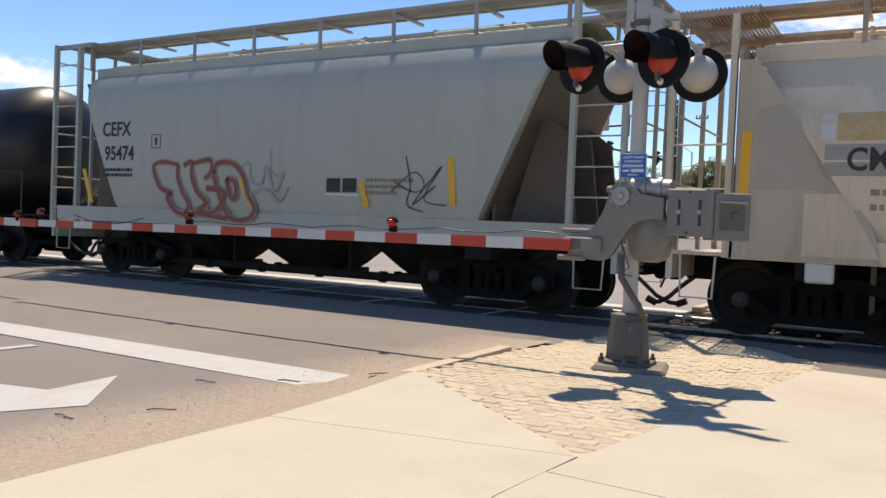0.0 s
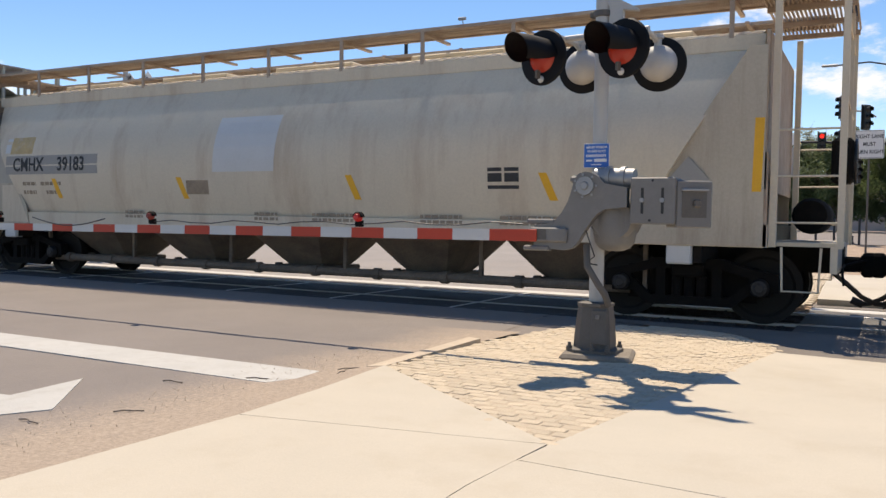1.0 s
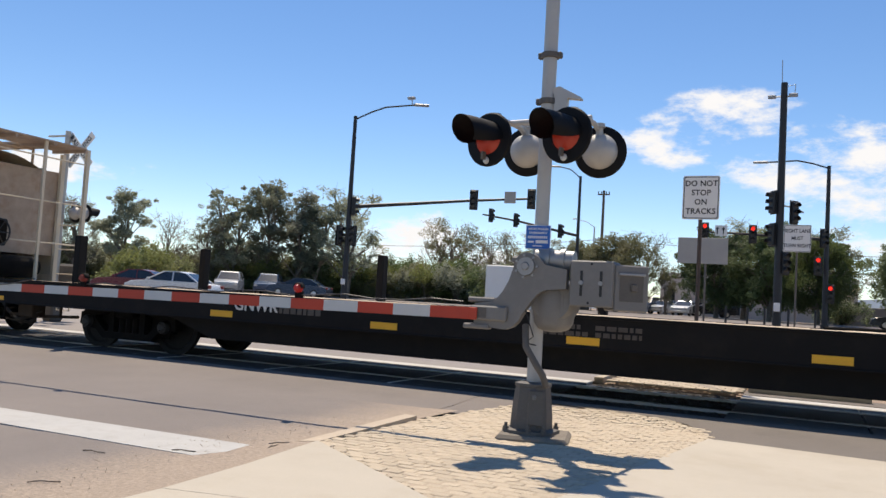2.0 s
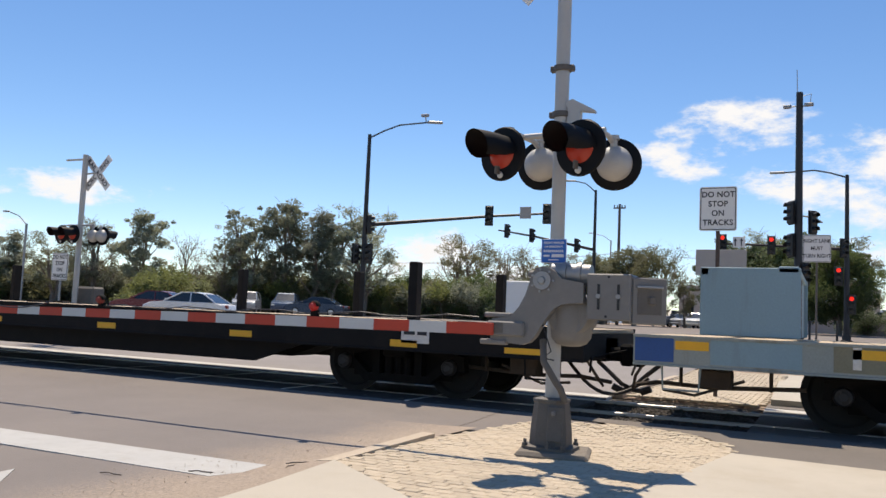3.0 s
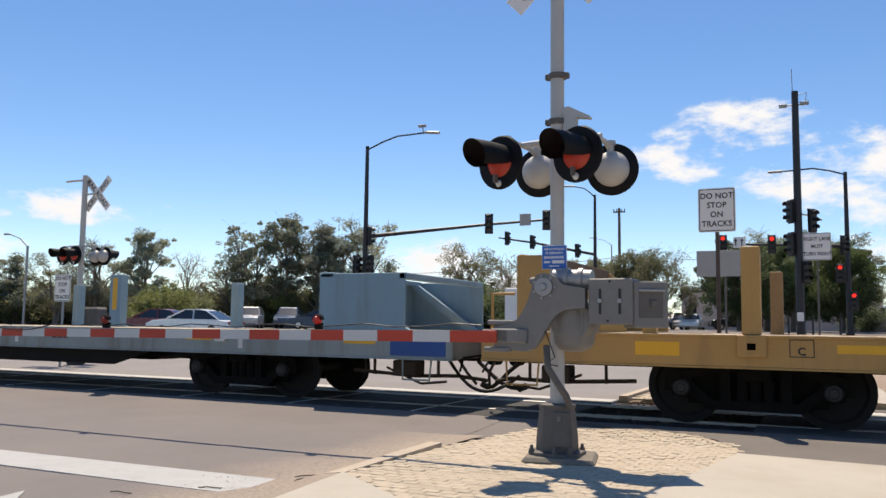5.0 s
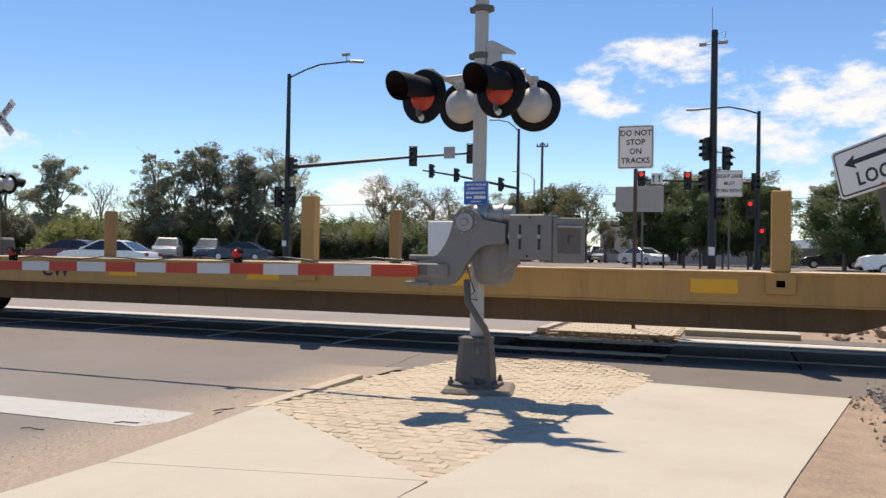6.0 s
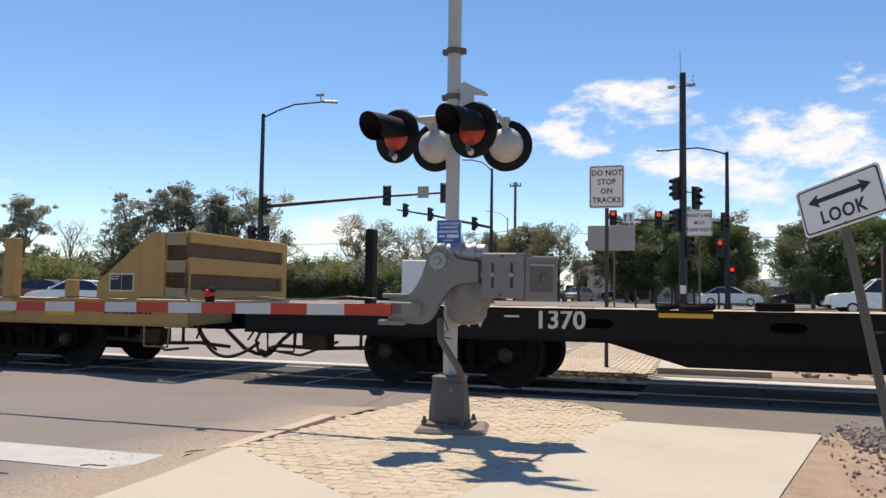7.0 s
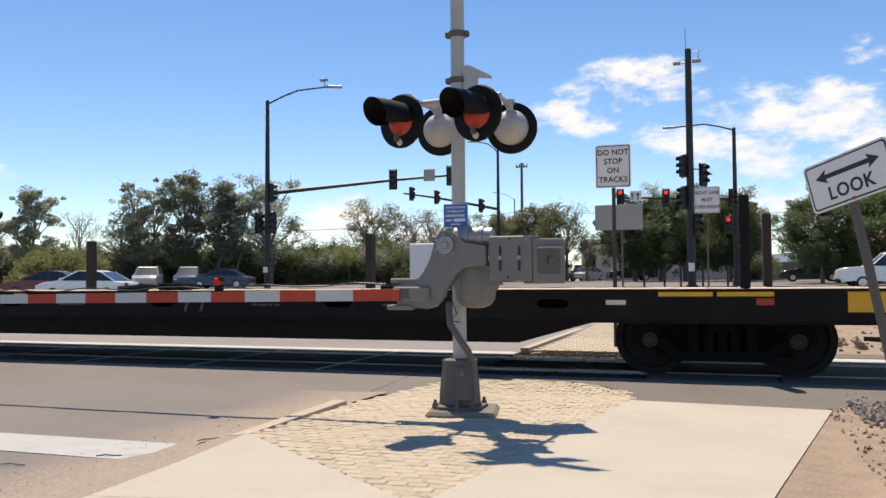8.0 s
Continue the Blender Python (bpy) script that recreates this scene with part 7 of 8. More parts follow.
    up = thing("utility_pole", "wooden utility pole with crossarm", "utility pole", pose(x, y, ground_z(y)))
    part("shaft", Build().tube([(0, 0, 0), (0, 0, 13.0)], [0.2, 0.13], 10), WOOD_POLE, up)
    part("crossarm", Build().cbox(-0.65, 0.65, -0.06, 0.06, 12.5, 12.65, 0.01), WOOD_POLE, up)
    for dx in (-0.58, -0.25, 0.25, 0.58):
        part("insulator", Build().tube([(dx, 0, 12.65), (dx, 0, 12.9)], 0.06, 8), GREY_DARK, up)
    for x, y, h, dx in ((-55.6, 42.6, 6.2, -2.2), (-26.4, 106.8, 11.0, -2.5)):
        sl = thing("street_lamp", "slim grey street lamp with curved arm", "street lamp", pose(x, y, ground_z(y)))
        part("shaft", Build().tube([(0, 0, 0), (0, 0, h)], 0.09, 8), GALV, sl)
        part("arm", Build().tube([(0, 0, h - 0.1), (dx * 0.4, 0, h + 0.6), (dx, 0, h + 1.0)], 0.04, 6), GALV, sl)
        part("lamp_head", Build().cbox(dx - 0.5, dx + 0.1, -0.12, 0.12, h + 0.93, h + 1.05, 0.03), GALV, sl)
    wires = [((-70, 95, 8.6), (-20.8, 87.6, 8.8)), ((-20.8, 87.6, 8.8), (40, 84, 8.4)), ((-70, 95, 6.9), (40, 84, 6.9))]
    for a, b in wires:
        a, b = Vector(a), Vector(b)
        pts = [a.lerp(b, k / 14) - Vector((0, 0, 1.0 * (1 - (2 * k / 14 - 1) ** 2))) for k in range(15)]
        tagged(new("overhead_wire", Build().tube(pts, 0.03, 5).mesh("overhead_wire", GALV)), "thin pale overhead wire", "wire", "overhead wires")
    for x, y in ((-1.9, 40.2), (-0.9, 40.0), (-2.6, 39.6), (0.2, 40.6), (-3.6, 40.4)):
        bo = thing("bollard", "thin dark pedestrian post at the junction", "bollard", pose(x, y, ground_z(y)), "junction bollards")
        part("shaft", Build().tube([(0, 0, 0), (0, 0, 1.15)], 0.05, 8), POLE, bo)


build_junction()

# ---- trees and shrubs ----


def leaves_into(b, r, centre, radius, count, size):
    """A clump of small leaf blades, denser towards its skin."""
    for i in range(count):
        d = Vector((r.gauss(0, 1), r.gauss(0, 1), r.gauss(0, 1)))
        d.normalize()
        p = Vector(centre) + Vector((d.x * radius[0], d.y * radius[1], d.z * radius[2])) * (r.random() ** 0.45)
        a = Vector((r.gauss(0, 1), r.gauss(0, 1), r.gauss(0, 0.7))); a.normalize()
        c = a.orthogonal().normalized()
        s = size * r.uniform(0.6, 1.3)
        a, c = a * s, c * s * 0.55
        b.add([p - a, p + c, p + a, p - c], [(0, 1, 2, 3)])


def make_tree_meshes(seed, height, spread, lobes, per_lobe, leaf, bare, low):
    """A tapered trunk, limbs that fork towards each clump, and a broken crown."""
    r = random.Random(seed)
    wood, crown = Build(), Build()
    forks = r.choice((1, 2, 2, 3))
    trunks = []
    for f in range(forks):
        a = 2 * math.pi * f / forks + r.uniform(0, 1)
        lean = 0.0 if forks == 1 else r.uniform(0.06, 0.16)
        pts = [Vector((0.12 * math.cos(a) * (forks > 1), 0.12 * math.sin(a) * (forks > 1), -0.3))]
        for k in range(1, 6):
            z = height * 0.8 * k / 5
            pts.append(Vector((math.cos(a) * lean * z + r.gauss(0, 0.12), math.sin(a) * lean * z + r.gauss(0, 0.12), z)))
        wood.tube(pts, [0.22 * height / 10 * (1 - 0.16 * k) for k in range(6)], 7)
        trunks.append(pts)
    for i in range(lobes):
        t = trunks[i % forks]
        z = height * (low + (0.97 - low) * ((i + r.random()) / lobes))
        k = min(4, max(1, int(z / height / 0.8 * 5 * 0.7)))
        start = t[k]
        width = spread * (1.0 - 0.55 * abs((z / height - 0.55) / 0.5) ** 1.6)
        a = r.uniform(0, 2 * math.pi)
        c = Vector((start.x + math.cos(a) * width * r.uniform(0.15, 1.0), start.y + math.sin(a) * width * r.uniform(0.15, 1.0), z))
        mid = start.lerp(c, 0.5) + Vector((r.gauss(0, 0.2), r.gauss(0, 0.2), 0.25))
        wood.tube([start, mid, c], [0.07 * height / 10, 0.045 * height / 10, 0.015], 5)
        for k2 in range(3 + int(bare * 6)):
            e = c + Vector((r.gauss(0, 0.5), r.gauss(0, 0.5), r.uniform(0.1, 1.1))) * (0.8 + bare)
            wood.tube([mid.lerp(c, r.random()), c.lerp(e, 0.5) + Vector((0, 0, 0.1)), e], [0.022, 0.014, 0.006], 4)
        size = r.uniform(0.5, 0.95) * spread * 0.42
        n = int(per_lobe * r.uniform(0.6, 1.2) * (1 - bare))
        leaves_into(crown, r, c, (size, size, size * 0.8), n, leaf)
        for k2 in range(3):
            o = c + Vector((r.gauss(0, 0.7), r.gauss(0, 0.7), r.gauss(0, 0.5))) * size
            leaves_into(crown, r, o, (size * 0.4, size * 0.4, size * 0.32), n // 5, leaf * 0.9)
    return wood.mesh("trunk", BARK, True), crown


TREE_KINDS = {}
for kind, args, mat in (("tall_a", (1, 10, 2.6, 30, 360, 0.105, 0.2, 0.28), LEAF_GREY), ("tall_b", (2, 10, 2.4, 28, 380, 0.105, 0.15, 0.25), LEAF_GREY),
                        ("tall_c", (3, 10, 2.9, 28, 330, 0.10, 0.35, 0.25), LEAF_GREY), ("wide_a", (4, 10, 5.0, 44, 620, 0.135, 0.0, 0.20), LEAF_GREEN),
                        ("wide_b", (5, 10, 5.4, 42, 600, 0.135, 0.02, 0.22), LEAF_OLIVE), ("bare", (6, 10, 3.6, 22, 90, 0.12, 0.75, 0.3), LEAF_DRY), ("thin", (7, 10, 3.4, 26, 340, 0.10, 0.4, 0.25), LEAF_OLIVE)):
    trunk_me, crown_b = make_tree_meshes(*args)
    TREE_KINDS[kind] = (trunk_me, crown_b.mesh("crown", mat))


def tree(kind, x, y, h, turn, label, group="trees beyond the junction", wide=1.0):
    k = h * 0.96 / 10
    t = thing("tree", label, "tree", pose(x, y, ground_z(y), 0, 0, turn), group)
    for name, me in (("trunk", TREE_KINDS[kind][0]), ("crown", TREE_KINDS[kind][1])):
        o = part(name, me, None, t)
        o.scale = (k * wide, k * wide, k)


GREYISH, GREENISH, OLIVISH, BARISH = "tall grey-green tree with an open ragged crown", "full green tree with a broad crown", "olive-green tree with yellowing leaves", "nearly leafless tree with pale branches"
for kind, x, y, h, turn, label, wide in (
        ("tall_b", -53.6, 52.6, 8.6, 10, GREYISH, 1.15), ("tall_c", -57.5, 51.0, 7.6, 80, GREYISH, 1.3), ("thin", -60.0, 49.0, 6.2, 30, OLIVISH, 1.3), ("tall_b", -66.0, 49.0, 6.6, 140, GREYISH, 1.3),
        ("wide_b", -72.0, 46.0, 6.2, 60, OLIVISH, 0.9), ("tall_c", -79.0, 44.0, 7.5, 10, GREYISH, 1.2), ("bare", -51.0, 55.0, 6.6, 0, BARISH, 0.9), ("bare", -49.0, 57.5, 5.6, 90, BARISH, 1.1),
        ("tall_a", -47.2, 58.6, 9.2, 0, GREYISH, 1.1), ("tall_b", -44.6, 60.7, 10.6, 200, GREYISH, 1.05), ("tall_b", -42.2, 62.0, 9.8, 75, GREYISH, 1.2), ("tall_a", -41.0, 63.0, 8.9, 130, GREYISH, 1.1),
        ("tall_c", -38.6, 64.4, 10.1, 20, GREYISH, 1.25), ("bare", -46.0, 61.5, 8.0, 140, BARISH, 1.0), ("thin", -48.8, 58.0, 7.0, 222, OLIVISH, 1.1),
        ("bare", -41.5, 91.0, 9.4, 50, BARISH, 1.3), ("thin", -39.6, 92.0, 10.2, 0, GREYISH, 1.2), ("bare", -35.8, 93.6, 9.2, 180, BARISH, 1.3), ("thin", -33.2, 94.0, 8.6, 65, OLIVISH, 1.3), ("tall_c", -30.0, 95.5, 8.8, 25, GREYISH, 1.4),
        ("wide_b", -17.0, 78.4, 7.4, 0, OLIVISH, 0.95), ("wide_b", -20.4, 79.5, 6.6, 120, OLIVISH, 0.9), ("bare", -14.6, 80.5, 8.0, 10, BARISH, 1.0), ("thin", -12.4, 79.0, 4.6, 200, OLIVISH, 0.9), ("thin", -24.0, 84.0, 6.6, 80, OLIVISH, 1.2),
        ("wide_a", -7.6, 76.0, 7.6, 0, GREENISH, 0.95), ("wide_a", -3.2, 75.0, 7.9, 100, GREENISH, 0.95), ("tall_c", -5.4, 78.0, 9.0, 40, GREYISH, 1.5), ("wide_a", 0.6, 73.6, 7.2, 210, GREENISH, 0.9), ("tall_c", 1.2, 80.0, 8.6, 95, GREYISH, 1.4),
        ("wide_a", 6.4, 61.5, 6.3, 33, GREENISH, 1.05), ("wide_a", 9.8, 63.5, 6.6, 150, GREENISH, 1.1), ("tall_b", 14.0, 70.0, 8.2, 60, GREENISH, 1.4), ("wide_b", 18.0, 66.0, 7.6, 10, OLIVISH, 1.1), ("thin", 3.2, 92.0, 5.2, 70, OLIVISH, 1.3)):
    tree(kind, x, y, h, turn, label, "trees beyond the junction", wide)

BUSH_KINDS = []
for seed, mat in ((21, LEAF_OLIVE), (22, LEAF_GREEN), (23, LEAF_LIGHT), (24, LEAF_GREY)):
    r = random.Random(seed)
    b, w = Build(), Build()
    for i in range(15):
        a, q = r.uniform(0, 2 * math.pi), r.uniform(0, 1.9)
        c = Vector((math.cos(a) * q, math.sin(a) * q, r.uniform(0.5, 2.5) * (1 - 0.12 * q)))
        w.tube([(0.2 * math.cos(a), 0.2 * math.sin(a), -0.1), c.lerp(Vector((0, 0, 0.4)), 0.5), c], [0.05, 0.035, 0.01], 4)
        leaves_into(b, r, c, (0.8, 0.8, 0.65), 420, 0.08)
        leaves_into(b, r, c + Vector((0, 0, 0.6)), (0.3, 0.3, 0.45), 70, 0.07)
    BUSH_KINDS.append((w.mesh("stem", BARK), b.mesh("crown", mat)))


def bush(k, x, y, h, wide, turn):
    label = ("olive-brown shrub with dry tips", "dense dark green shrub before the fence", "bright yellow-green shrub beside taller trees", "grey-green shrub with feathery twigs")[k]
    t = thing("shrub", label, "shrub", pose(x, y, ground_z(y), 0, 0, turn), "shrubs along the fence")
    for name, me in (("stem", BUSH_KINDS[k][0]), ("crown", BUSH_KINDS[k][1])):
        o = part(name, me, None, t)
        o.scale = (wide, wide, h / 3.0)


bush(2, -43.8, 43.9, 3.6, 1.2, 0)
bush(2, -43.5, 45.6, 3.1, 1.2, 80)
rb = random.Random(31)
for i in range(40):
    f = i / 39
    x = -72 + 48 * f
    y = 45.5 + 24 * min(1, f * 1.25) + rb.uniform(-1, 1)
    bush(rb.choice((0, 0, 1, 1, 3, 2) if i % 5 else (1, 3)), x, y, rb.uniform(3.0, 4.4), rb.uniform(1.1, 1.6), rb.uniform(0, 360))
    bush(rb.choice((0, 1, 3)), x + rb.uniform(-1, 1), y + 3.0, rb.uniform(3.0, 4.2), rb.uniform(1.1, 1.6), rb.uniform(0, 360))
for x, y, h, k in ((-27, 76, 3.0, 0), (-24, 78, 2.4, 3), (-30, 74, 3.2, 1), (2.8, 84, 2.4, 1), (-22, 80, 2.6, 0), (16, 62, 2.2, 1), (12.6, 60.5, 2.0, 0)):
    bush(k, x, y, h, 1.2, x * 30)
dry = Build()
rg = random.Random(77)
for i in range(9000):
    x = rg.uniform(-85, -20)
    y = 44 + rg.uniform(0, 40)
    if y < 45 + 0.5 * (x + 75):
        continue
    s = rg.uniform(0.2, 0.7)
    a = rg.uniform(0, 3.14)
    z = ground_z(y)
    dx, dy = 0.05 * math.cos(a), 0.05 * math.sin(a)
    dry.add([(x - dx, y - dy, z), (x + dx, y + dy, z), (x + rg.gauss(0, 0.15), y, z + s)], [(0, 1, 2)])
tagged(new("dry_grass", dry.mesh("dry_grass", LEAF_DRY)), "tall dry grass below the shrubs", "grass", "", "stuff")

# ---- fence, walls, buildings ----
fence = thing("fence", "weathered brown board fence behind the shrubs", "fence", pose(-41.0, 66.5, ground_z(68), 0, 0, 27))
me_board = Build().cbox(0.005, 0.285, -0.015, 0.015, 0.0, 1.75, 0.006).mesh("board", FENCE)
for i in range(84):
    o = part("board", me_board, None, fence)
    o.matrix_basis = pose(i * 0.29, 0, 0.02 * math.sin(i * 1.7))
for z in (0.4, 1.4):
    part("rail", Build().cbox(0, 24.4, 0.02, 0.07, z, z + 0.09, 0.01), FENCE, fence)
low = thing("low_wall", "low grey-brown block wall", "wall", pose(1.0, 88.0, ground_z(88), 0, 0, -4))
part("wall", Build().cbox(0, 26, -0.1, 0.1, 0, 1.7, 0.02), surface("block_wall", (0.24, 0.21, 0.18), 0.9, 0, 0.15, 0.8, 20), low)
part("coping", Build().cbox(-0.05, 26.05, -0.14, 0.14, 1.70, 1.80, 0.02), STUCCO, low)


def arch(w, h, n=8):
    return [(-w, 0), (w, 0)] + [(w * math.cos(math.pi * k / n), h - w + w * math.sin(math.pi * k / n)) for k in range(n + 1)]


def build_white_building():
    b = thing("building", "low white stucco building with dark arched openings", "building", pose(-15.5, 94.5, ground_z(94), 0, 0, 2))
    part("wall", Build().box(0, 20, 0, 9, 0, 4.3), STUCCO, b)
    part("parapet", Build().cbox(-0.1, 20.1, -0.1, 9.1, 4.3, 4.75, 0.03), STUCCO, b)
    part("roof_band", Build().cbox(-0.12, 7.5, -0.14, 0.0, 4.15, 4.3, 0.02), GREY_DARK, b)
    for x, w, h in ((1.2, 0.42, 2.7), (4.6, 0.42, 2.6), (8.1, 0.42, 2.7), (12.0, 0.42, 2.6), (16.6, 0.42, 2.6)):
        wdw = part("window", Build().prism([(x + a, 0.35 + c) for a, c in arch(w, h)], -0.03, 0.02), GLASS, b, "dark arched window")
        part("window_frame", Build().box(x - 0.03, x + 0.03, -0.05, -0.03, 0.35, 0.35 + h).box(x - w, x + w, -0.05, -0.03, 1.55, 1.62), GREY_DARK, wdw)
        part("sill", Build().cbox(x - w - 0.1, x + w + 0.1, -0.12, 0.0, 0.25, 0.35, 0.02), STUCCO, wdw)
    return b


build_white_building()


def build_red_roof():
    b = thing("house", "house with a red tiled roof behind trees", "house", pose(12.2, 80.0, ground_z(80), 0, 0, -5))
    part("wall", Build().box(0, 16, 0, 9, 0, 2.4), STUCCO, b)
    roof = part("roof", Build().prism([(-0.6, 2.3), (9.6, 2.3), (4.5, 4.3)], -0.6, 16.6, "x"), ROOF_RED, b, "red tiled roof")
    for k in range(12):
        y = -0.6 + 5.1 * k / 12
        z = 2.3 + 2.0 * k / 12
        part("tile_course", Build().cbox(-0.6, 16.6, y - 0.03, y + 0.45, z + 0.02, z + 0.06, 0.01, pose(0, 0, 0)), ROOF_RED, roof)
    for x in (2, 6, 11):
        part("window", Build().box(x, x + 1.3, -0.03, 0.02, 0.9, 2.0), GLASS, b)
    return b


build_red_roof()


def build_trailer():
    t = thing("box_trailer", "plain white box trailer with faded grey marking", "trailer", pose(-13.2, 34.0, ground_z(34), 0, 0, 14))
    part("body", Build().cbox(0, 3.4, 0, 2.0, 0.45, 2.48, 0.04), SIGN_WHITE, t)
    part("marking", Build().prism([(1.0, 1.5), (1.6, 1.75), (1.75, 1.55), (1.5, 1.25), (1.1, 1.3)], -0.004, 0.001), PATCH_GREY, t)
    for x in (1.3, 2.2):
        part("wheel", Build().lathe([(0, 0.1), (0.2, 0.1), (0.32, 0.08), (0.34, 0.0), (0.32, -0.1), (0, -0.1)], pose(x, 0.05, 0.34, 90), 18), TYRE, t)
    part("drawbar", Build().cbox(-1.2, 0.0, 0.9, 1.1, 0.45, 0.55, 0.01), BLACK_DULL, t)


build_trailer()
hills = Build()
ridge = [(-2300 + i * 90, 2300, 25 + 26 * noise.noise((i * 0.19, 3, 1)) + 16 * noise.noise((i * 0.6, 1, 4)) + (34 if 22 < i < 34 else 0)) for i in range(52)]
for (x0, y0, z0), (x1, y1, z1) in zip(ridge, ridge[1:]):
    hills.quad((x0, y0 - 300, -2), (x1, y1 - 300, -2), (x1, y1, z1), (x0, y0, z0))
setting("backdrop_hills", hills, HILL, "far hills, haze in their blue colour", "hills")

# ---- stopped cars ----


def car_paint(name, base, rough=0.28):
    return surface(name, base, rough, 0.25, 0.05, 2, 30, 0.0, gloss=0.7)


def build_vehicle(name, label, x, y, turn, paint, shape="sedan", group="cars at the junction", lights=False):
    v = thing(name, label, "car" if shape != "pickup" else "pickup truck", pose(x, y, ground_z(y), 0, 0, turn), group)
    if shape == "sedan":
        low_side = [(-2.35, 0.35), (-2.38, 0.62), (-2.25, 0.86), (-1.55, 0.95), (1.0, 0.97), (1.95, 0.88), (2.3, 0.72), (2.36, 0.45), (2.25, 0.25), (-2.2, 0.25)]
        cab = [(-1.75, 0.94), (-1.0, 1.38), (-0.55, 1.45), (0.2, 1.44), (1.15, 0.96)]
        wb = 1.4
    elif shape == "suv":
        low_side = [(-2.3, 0.4), (-2.33, 0.75), (-2.28, 1.05), (1.0, 1.07), (2.0, 1.0), (2.3, 0.85), (2.34, 0.5), (2.25, 0.3), (-2.2, 0.3)]
        cab = [(-2.28, 1.04), (-2.0, 1.62), (-1.6, 1.70), (0.1, 1.69), (1.0, 1.06)]
        wb = 1.38
    else:
        low_side = [(-2.8, 0.5), (-2.85, 1.1), (-0.75, 1.1), (-0.75, 1.12), (1.2, 1.15), (2.5, 1.08), (2.8, 0.95), (2.85, 0.55), (2.7, 0.4), (-2.7, 0.4)]
        cab = [(-0.8, 1.1), (-0.75, 1.75), (-0.5, 1.83), (0.6, 1.82), (1.35, 1.14)]
        wb = 1.75
    hw = 0.9

    def hull(side, half, inset_top, z_ref):
        zs = [z for _, z in side]
        top = max(zs)
        rings = []
        for f in (-1.0, -0.92, 0.92, 1.0):
            ring = []
            for a, z in side:
                k = max(0, (z - z_ref) / (top - z_ref + 1e-6))
                w = half * (1 - inset_top * k)
                shrink = 0.965 if abs(f) == 1.0 else 1.0
                ring.append((a * shrink, math.copysign(w if abs(f) == 1.0 else w * 0.97, f), z * (0.99 if abs(f) == 1.0 else 1.0)))
            rings.append(ring)
        n = len(side)
        b = Build()
        vs = [p for q in rings for p in q]
        fs = []
        for i in range(3):
            for k in range(n):
                fs.append((i * n + k, i * n + (k + 1) % n, (i + 1) * n + (k + 1) % n, (i + 1) * n + k))
        fs += [tuple(range(n)), tuple(range(3 * n, 4 * n))[::-1]]
        return b.add(vs, fs)

    part("body", hull(low_side, hw, 0.04, 0.3), paint, v, "", True)
    part("cabin_glass", hull(cab, hw * 0.93, 0.2, cab[0][1]), GLASS, v, "dark car windows")
    roof = [(cab[1][0] + 0.05, cab[1][1] + 0.005), (cab[2][0], cab[2][1] + 0.02), (cab[3][0], cab[3][1] + 0.02), (cab[3][0] + 0.1, cab[3][1] - 0.06), (cab[1][0] + 0.1, cab[1][1] - 0.06)]
    part("roof", Build().prism(roof, -hw * 0.75, hw * 0.75), paint, v)
    for s in (-1, 1):
        for a, c, nm in ((cab[0], cab[1], "rear_pillar"), (cab[4], cab[3], "windscreen_pillar"), ((-0.35, cab[0][1]), (-0.3, cab[2][1]), "door_pillar")):
            part(nm, Build().tube([(a[0], s * hw * 0.93, a[1]), (c[0], s * hw * 0.755, c[1])], 0.035, 5), paint, v)
        part("mirror", Build().cbox(cab[4][0] - 0.3, cab[4][0] - 0.15, min(s * 0.88, s * 1.03), max(s * 0.88, s * 1.03), 0.98, 1.1, 0.02), paint, v)
        for a in (-wb, wb):
            w = part("wheel", Build().lathe([(0.0, 0.1), (0.2, 0.1), (0.30, 0.095), (0.325, 0.06), (0.325, -0.08), (0.3, -0.1), (0, -0.1)], pose(a, s * 0.80, 0.325, 90 if s < 0 else -90), 20), TYRE, v, "", True)
            part("rim", Build().lathe([(0, 0.112), (0.08, 0.11), (0.2, 0.104)], pose(a, s * 0.80, 0.325, 90 if s < 0 else -90), 14), CHROME, w)
        front = low_side[6][0]
        part("headlight", Build().cbox(front - 0.12, front + 0.03, min(s * 0.55, s * 0.83), max(s * 0.55, s * 0.83), 0.62, 0.76, 0.02), CHROME, v, "clear headlight")
        part("tail_light", Build().cbox(low_side[1][0] - 0.02, low_side[1][0] + 0.1, min(s * 0.6, s * 0.84), max(s * 0.6, s * 0.84), 0.68, 0.85, 0.02), ARM_LAMP_OFF, v, "red tail light")
    part("bumper", Build().cbox(low_side[7][0] - 0.15, low_side[7][0] + 0.04, -0.75, 0.75, 0.32, 0.5, 0.04), BLACK_DULL if shape != "sedan" else paint, v)
    if shape == "pickup":
        part("bed_opening", Build().box(-2.7, -0.85, -0.78, 0.78, 1.09, 1.108), BLACK_DULL, v)
    return v


WHITE_P, SILVER_P, BLUE_P, DARK_P, RED_P, NAVY_P = (car_paint("white_car_paint", (0.72, 0.72, 0.71)), car_paint("silver_car_paint", (0.42, 0.43, 0.44)), car_paint("blue_car_paint", (0.06, 0.10, 0.17)),
                                                    car_paint("dark_car_paint", (0.02, 0.02, 0.025)), car_paint("maroon_car_paint", (0.16, 0.03, 0.035)), car_paint("navy_car_paint", (0.03, 0.045, 0.075)))
build_vehicle("car", "white sedan waiting at the junction", -30.1, 33.1, 193, WHITE_P)
build_vehicle("car", "maroon hatchback waiting beside a white sedan", -34.7, 35.2, 198, RED_P)
build_vehicle("car", "silver estate car with sun glint on its windscreen", -41.3, 51.5, 302, SILVER_P, "suv")
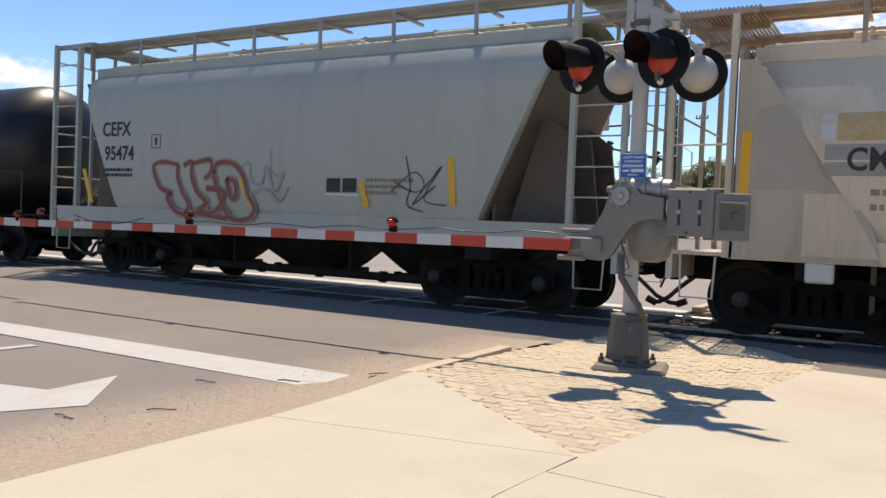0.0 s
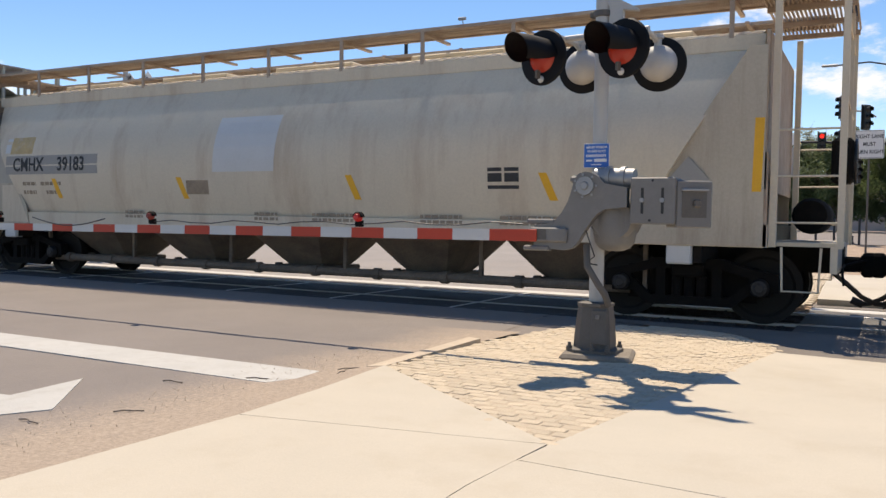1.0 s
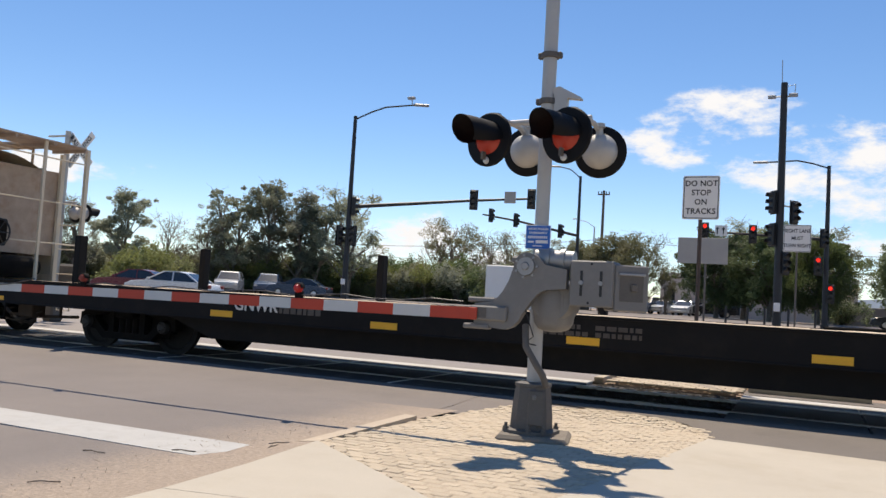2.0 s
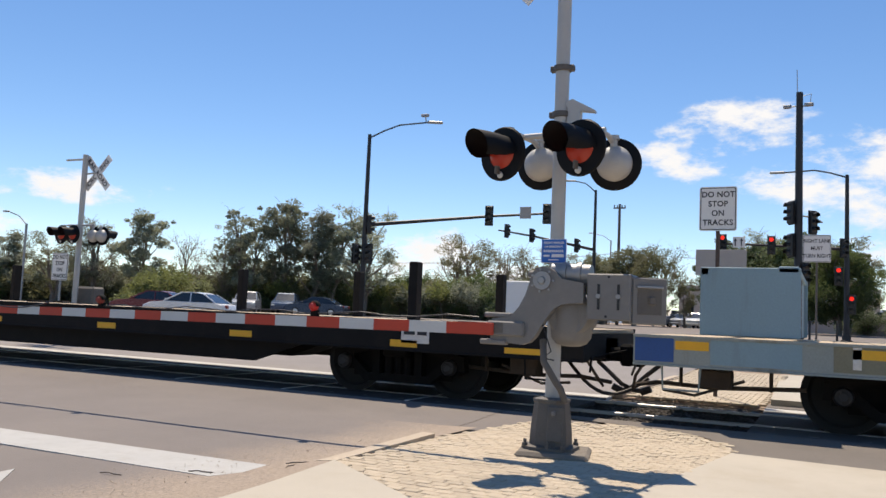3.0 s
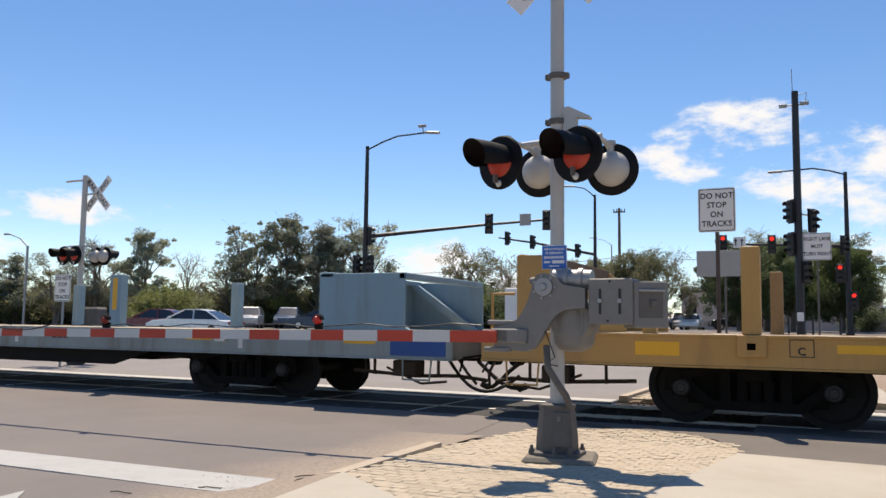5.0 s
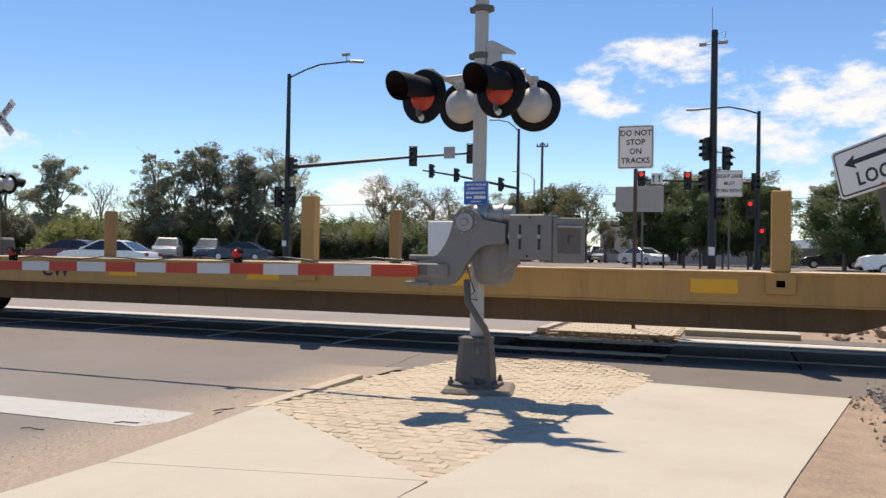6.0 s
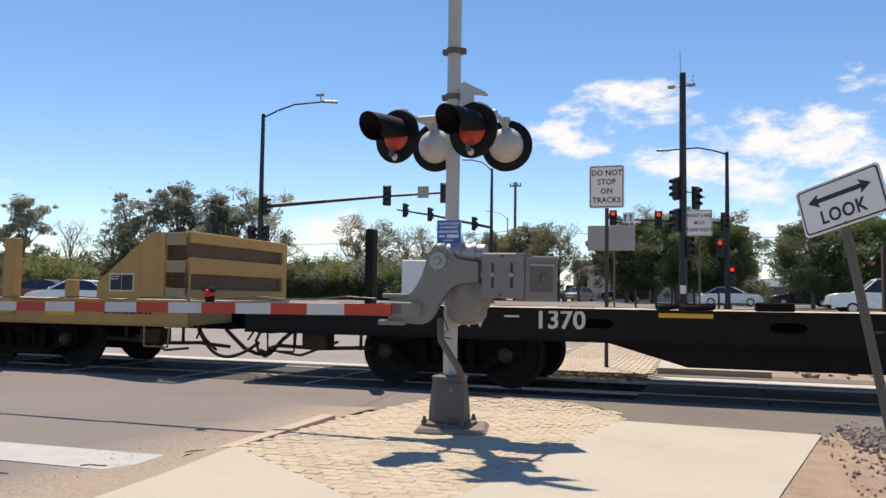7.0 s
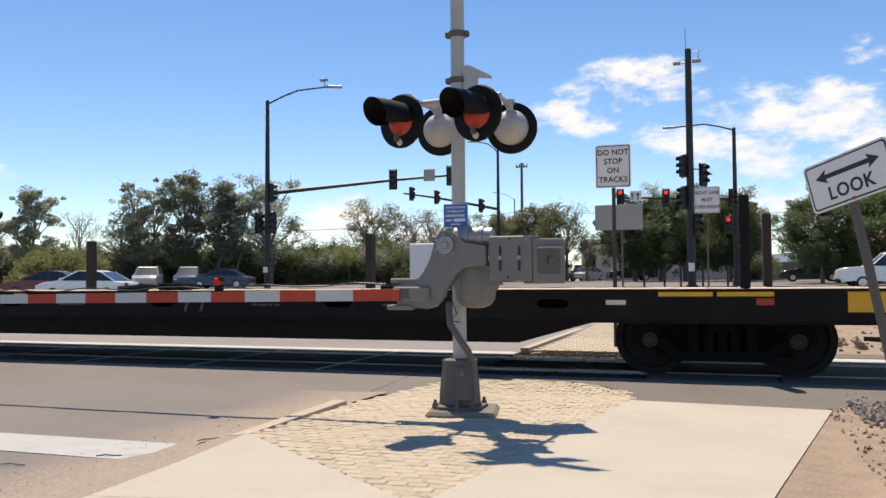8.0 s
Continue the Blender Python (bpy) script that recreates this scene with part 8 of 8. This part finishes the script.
build_vehicle("car", "dark blue-grey car behind the silver one", -40.6, 55.6, 298, BLUE_P, "suv")
build_vehicle("car", "navy compact car by the shrubs", -35.8, 53.0, 196, NAVY_P)
turning_car = build_vehicle("car", "white sedan rolling up to the junction and turning off", -11.3, 84.2, 262, WHITE_P)
build_vehicle("car", "pale blue sedan beside the white building", -13.6, 86.5, 250, SILVER_P)
build_vehicle("car", "dark off-road car parked by the trees", -9.0, 85.0, 200, DARK_P, "suv")
build_vehicle("car", "dark green van near the white building", -15.4, 86.0, 260, NAVY_P, "suv")
build_vehicle("car", "black sedan waiting on the cross street", 6.5, 70.0, 180, DARK_P)
build_vehicle("car", "white sedan beside the black one", 8.7, 54.0, 182, WHITE_P)
build_vehicle("pickup_truck", "white pickup truck on the cross street", 8.35, 46.5, 180, WHITE_P, "pickup")

motions()
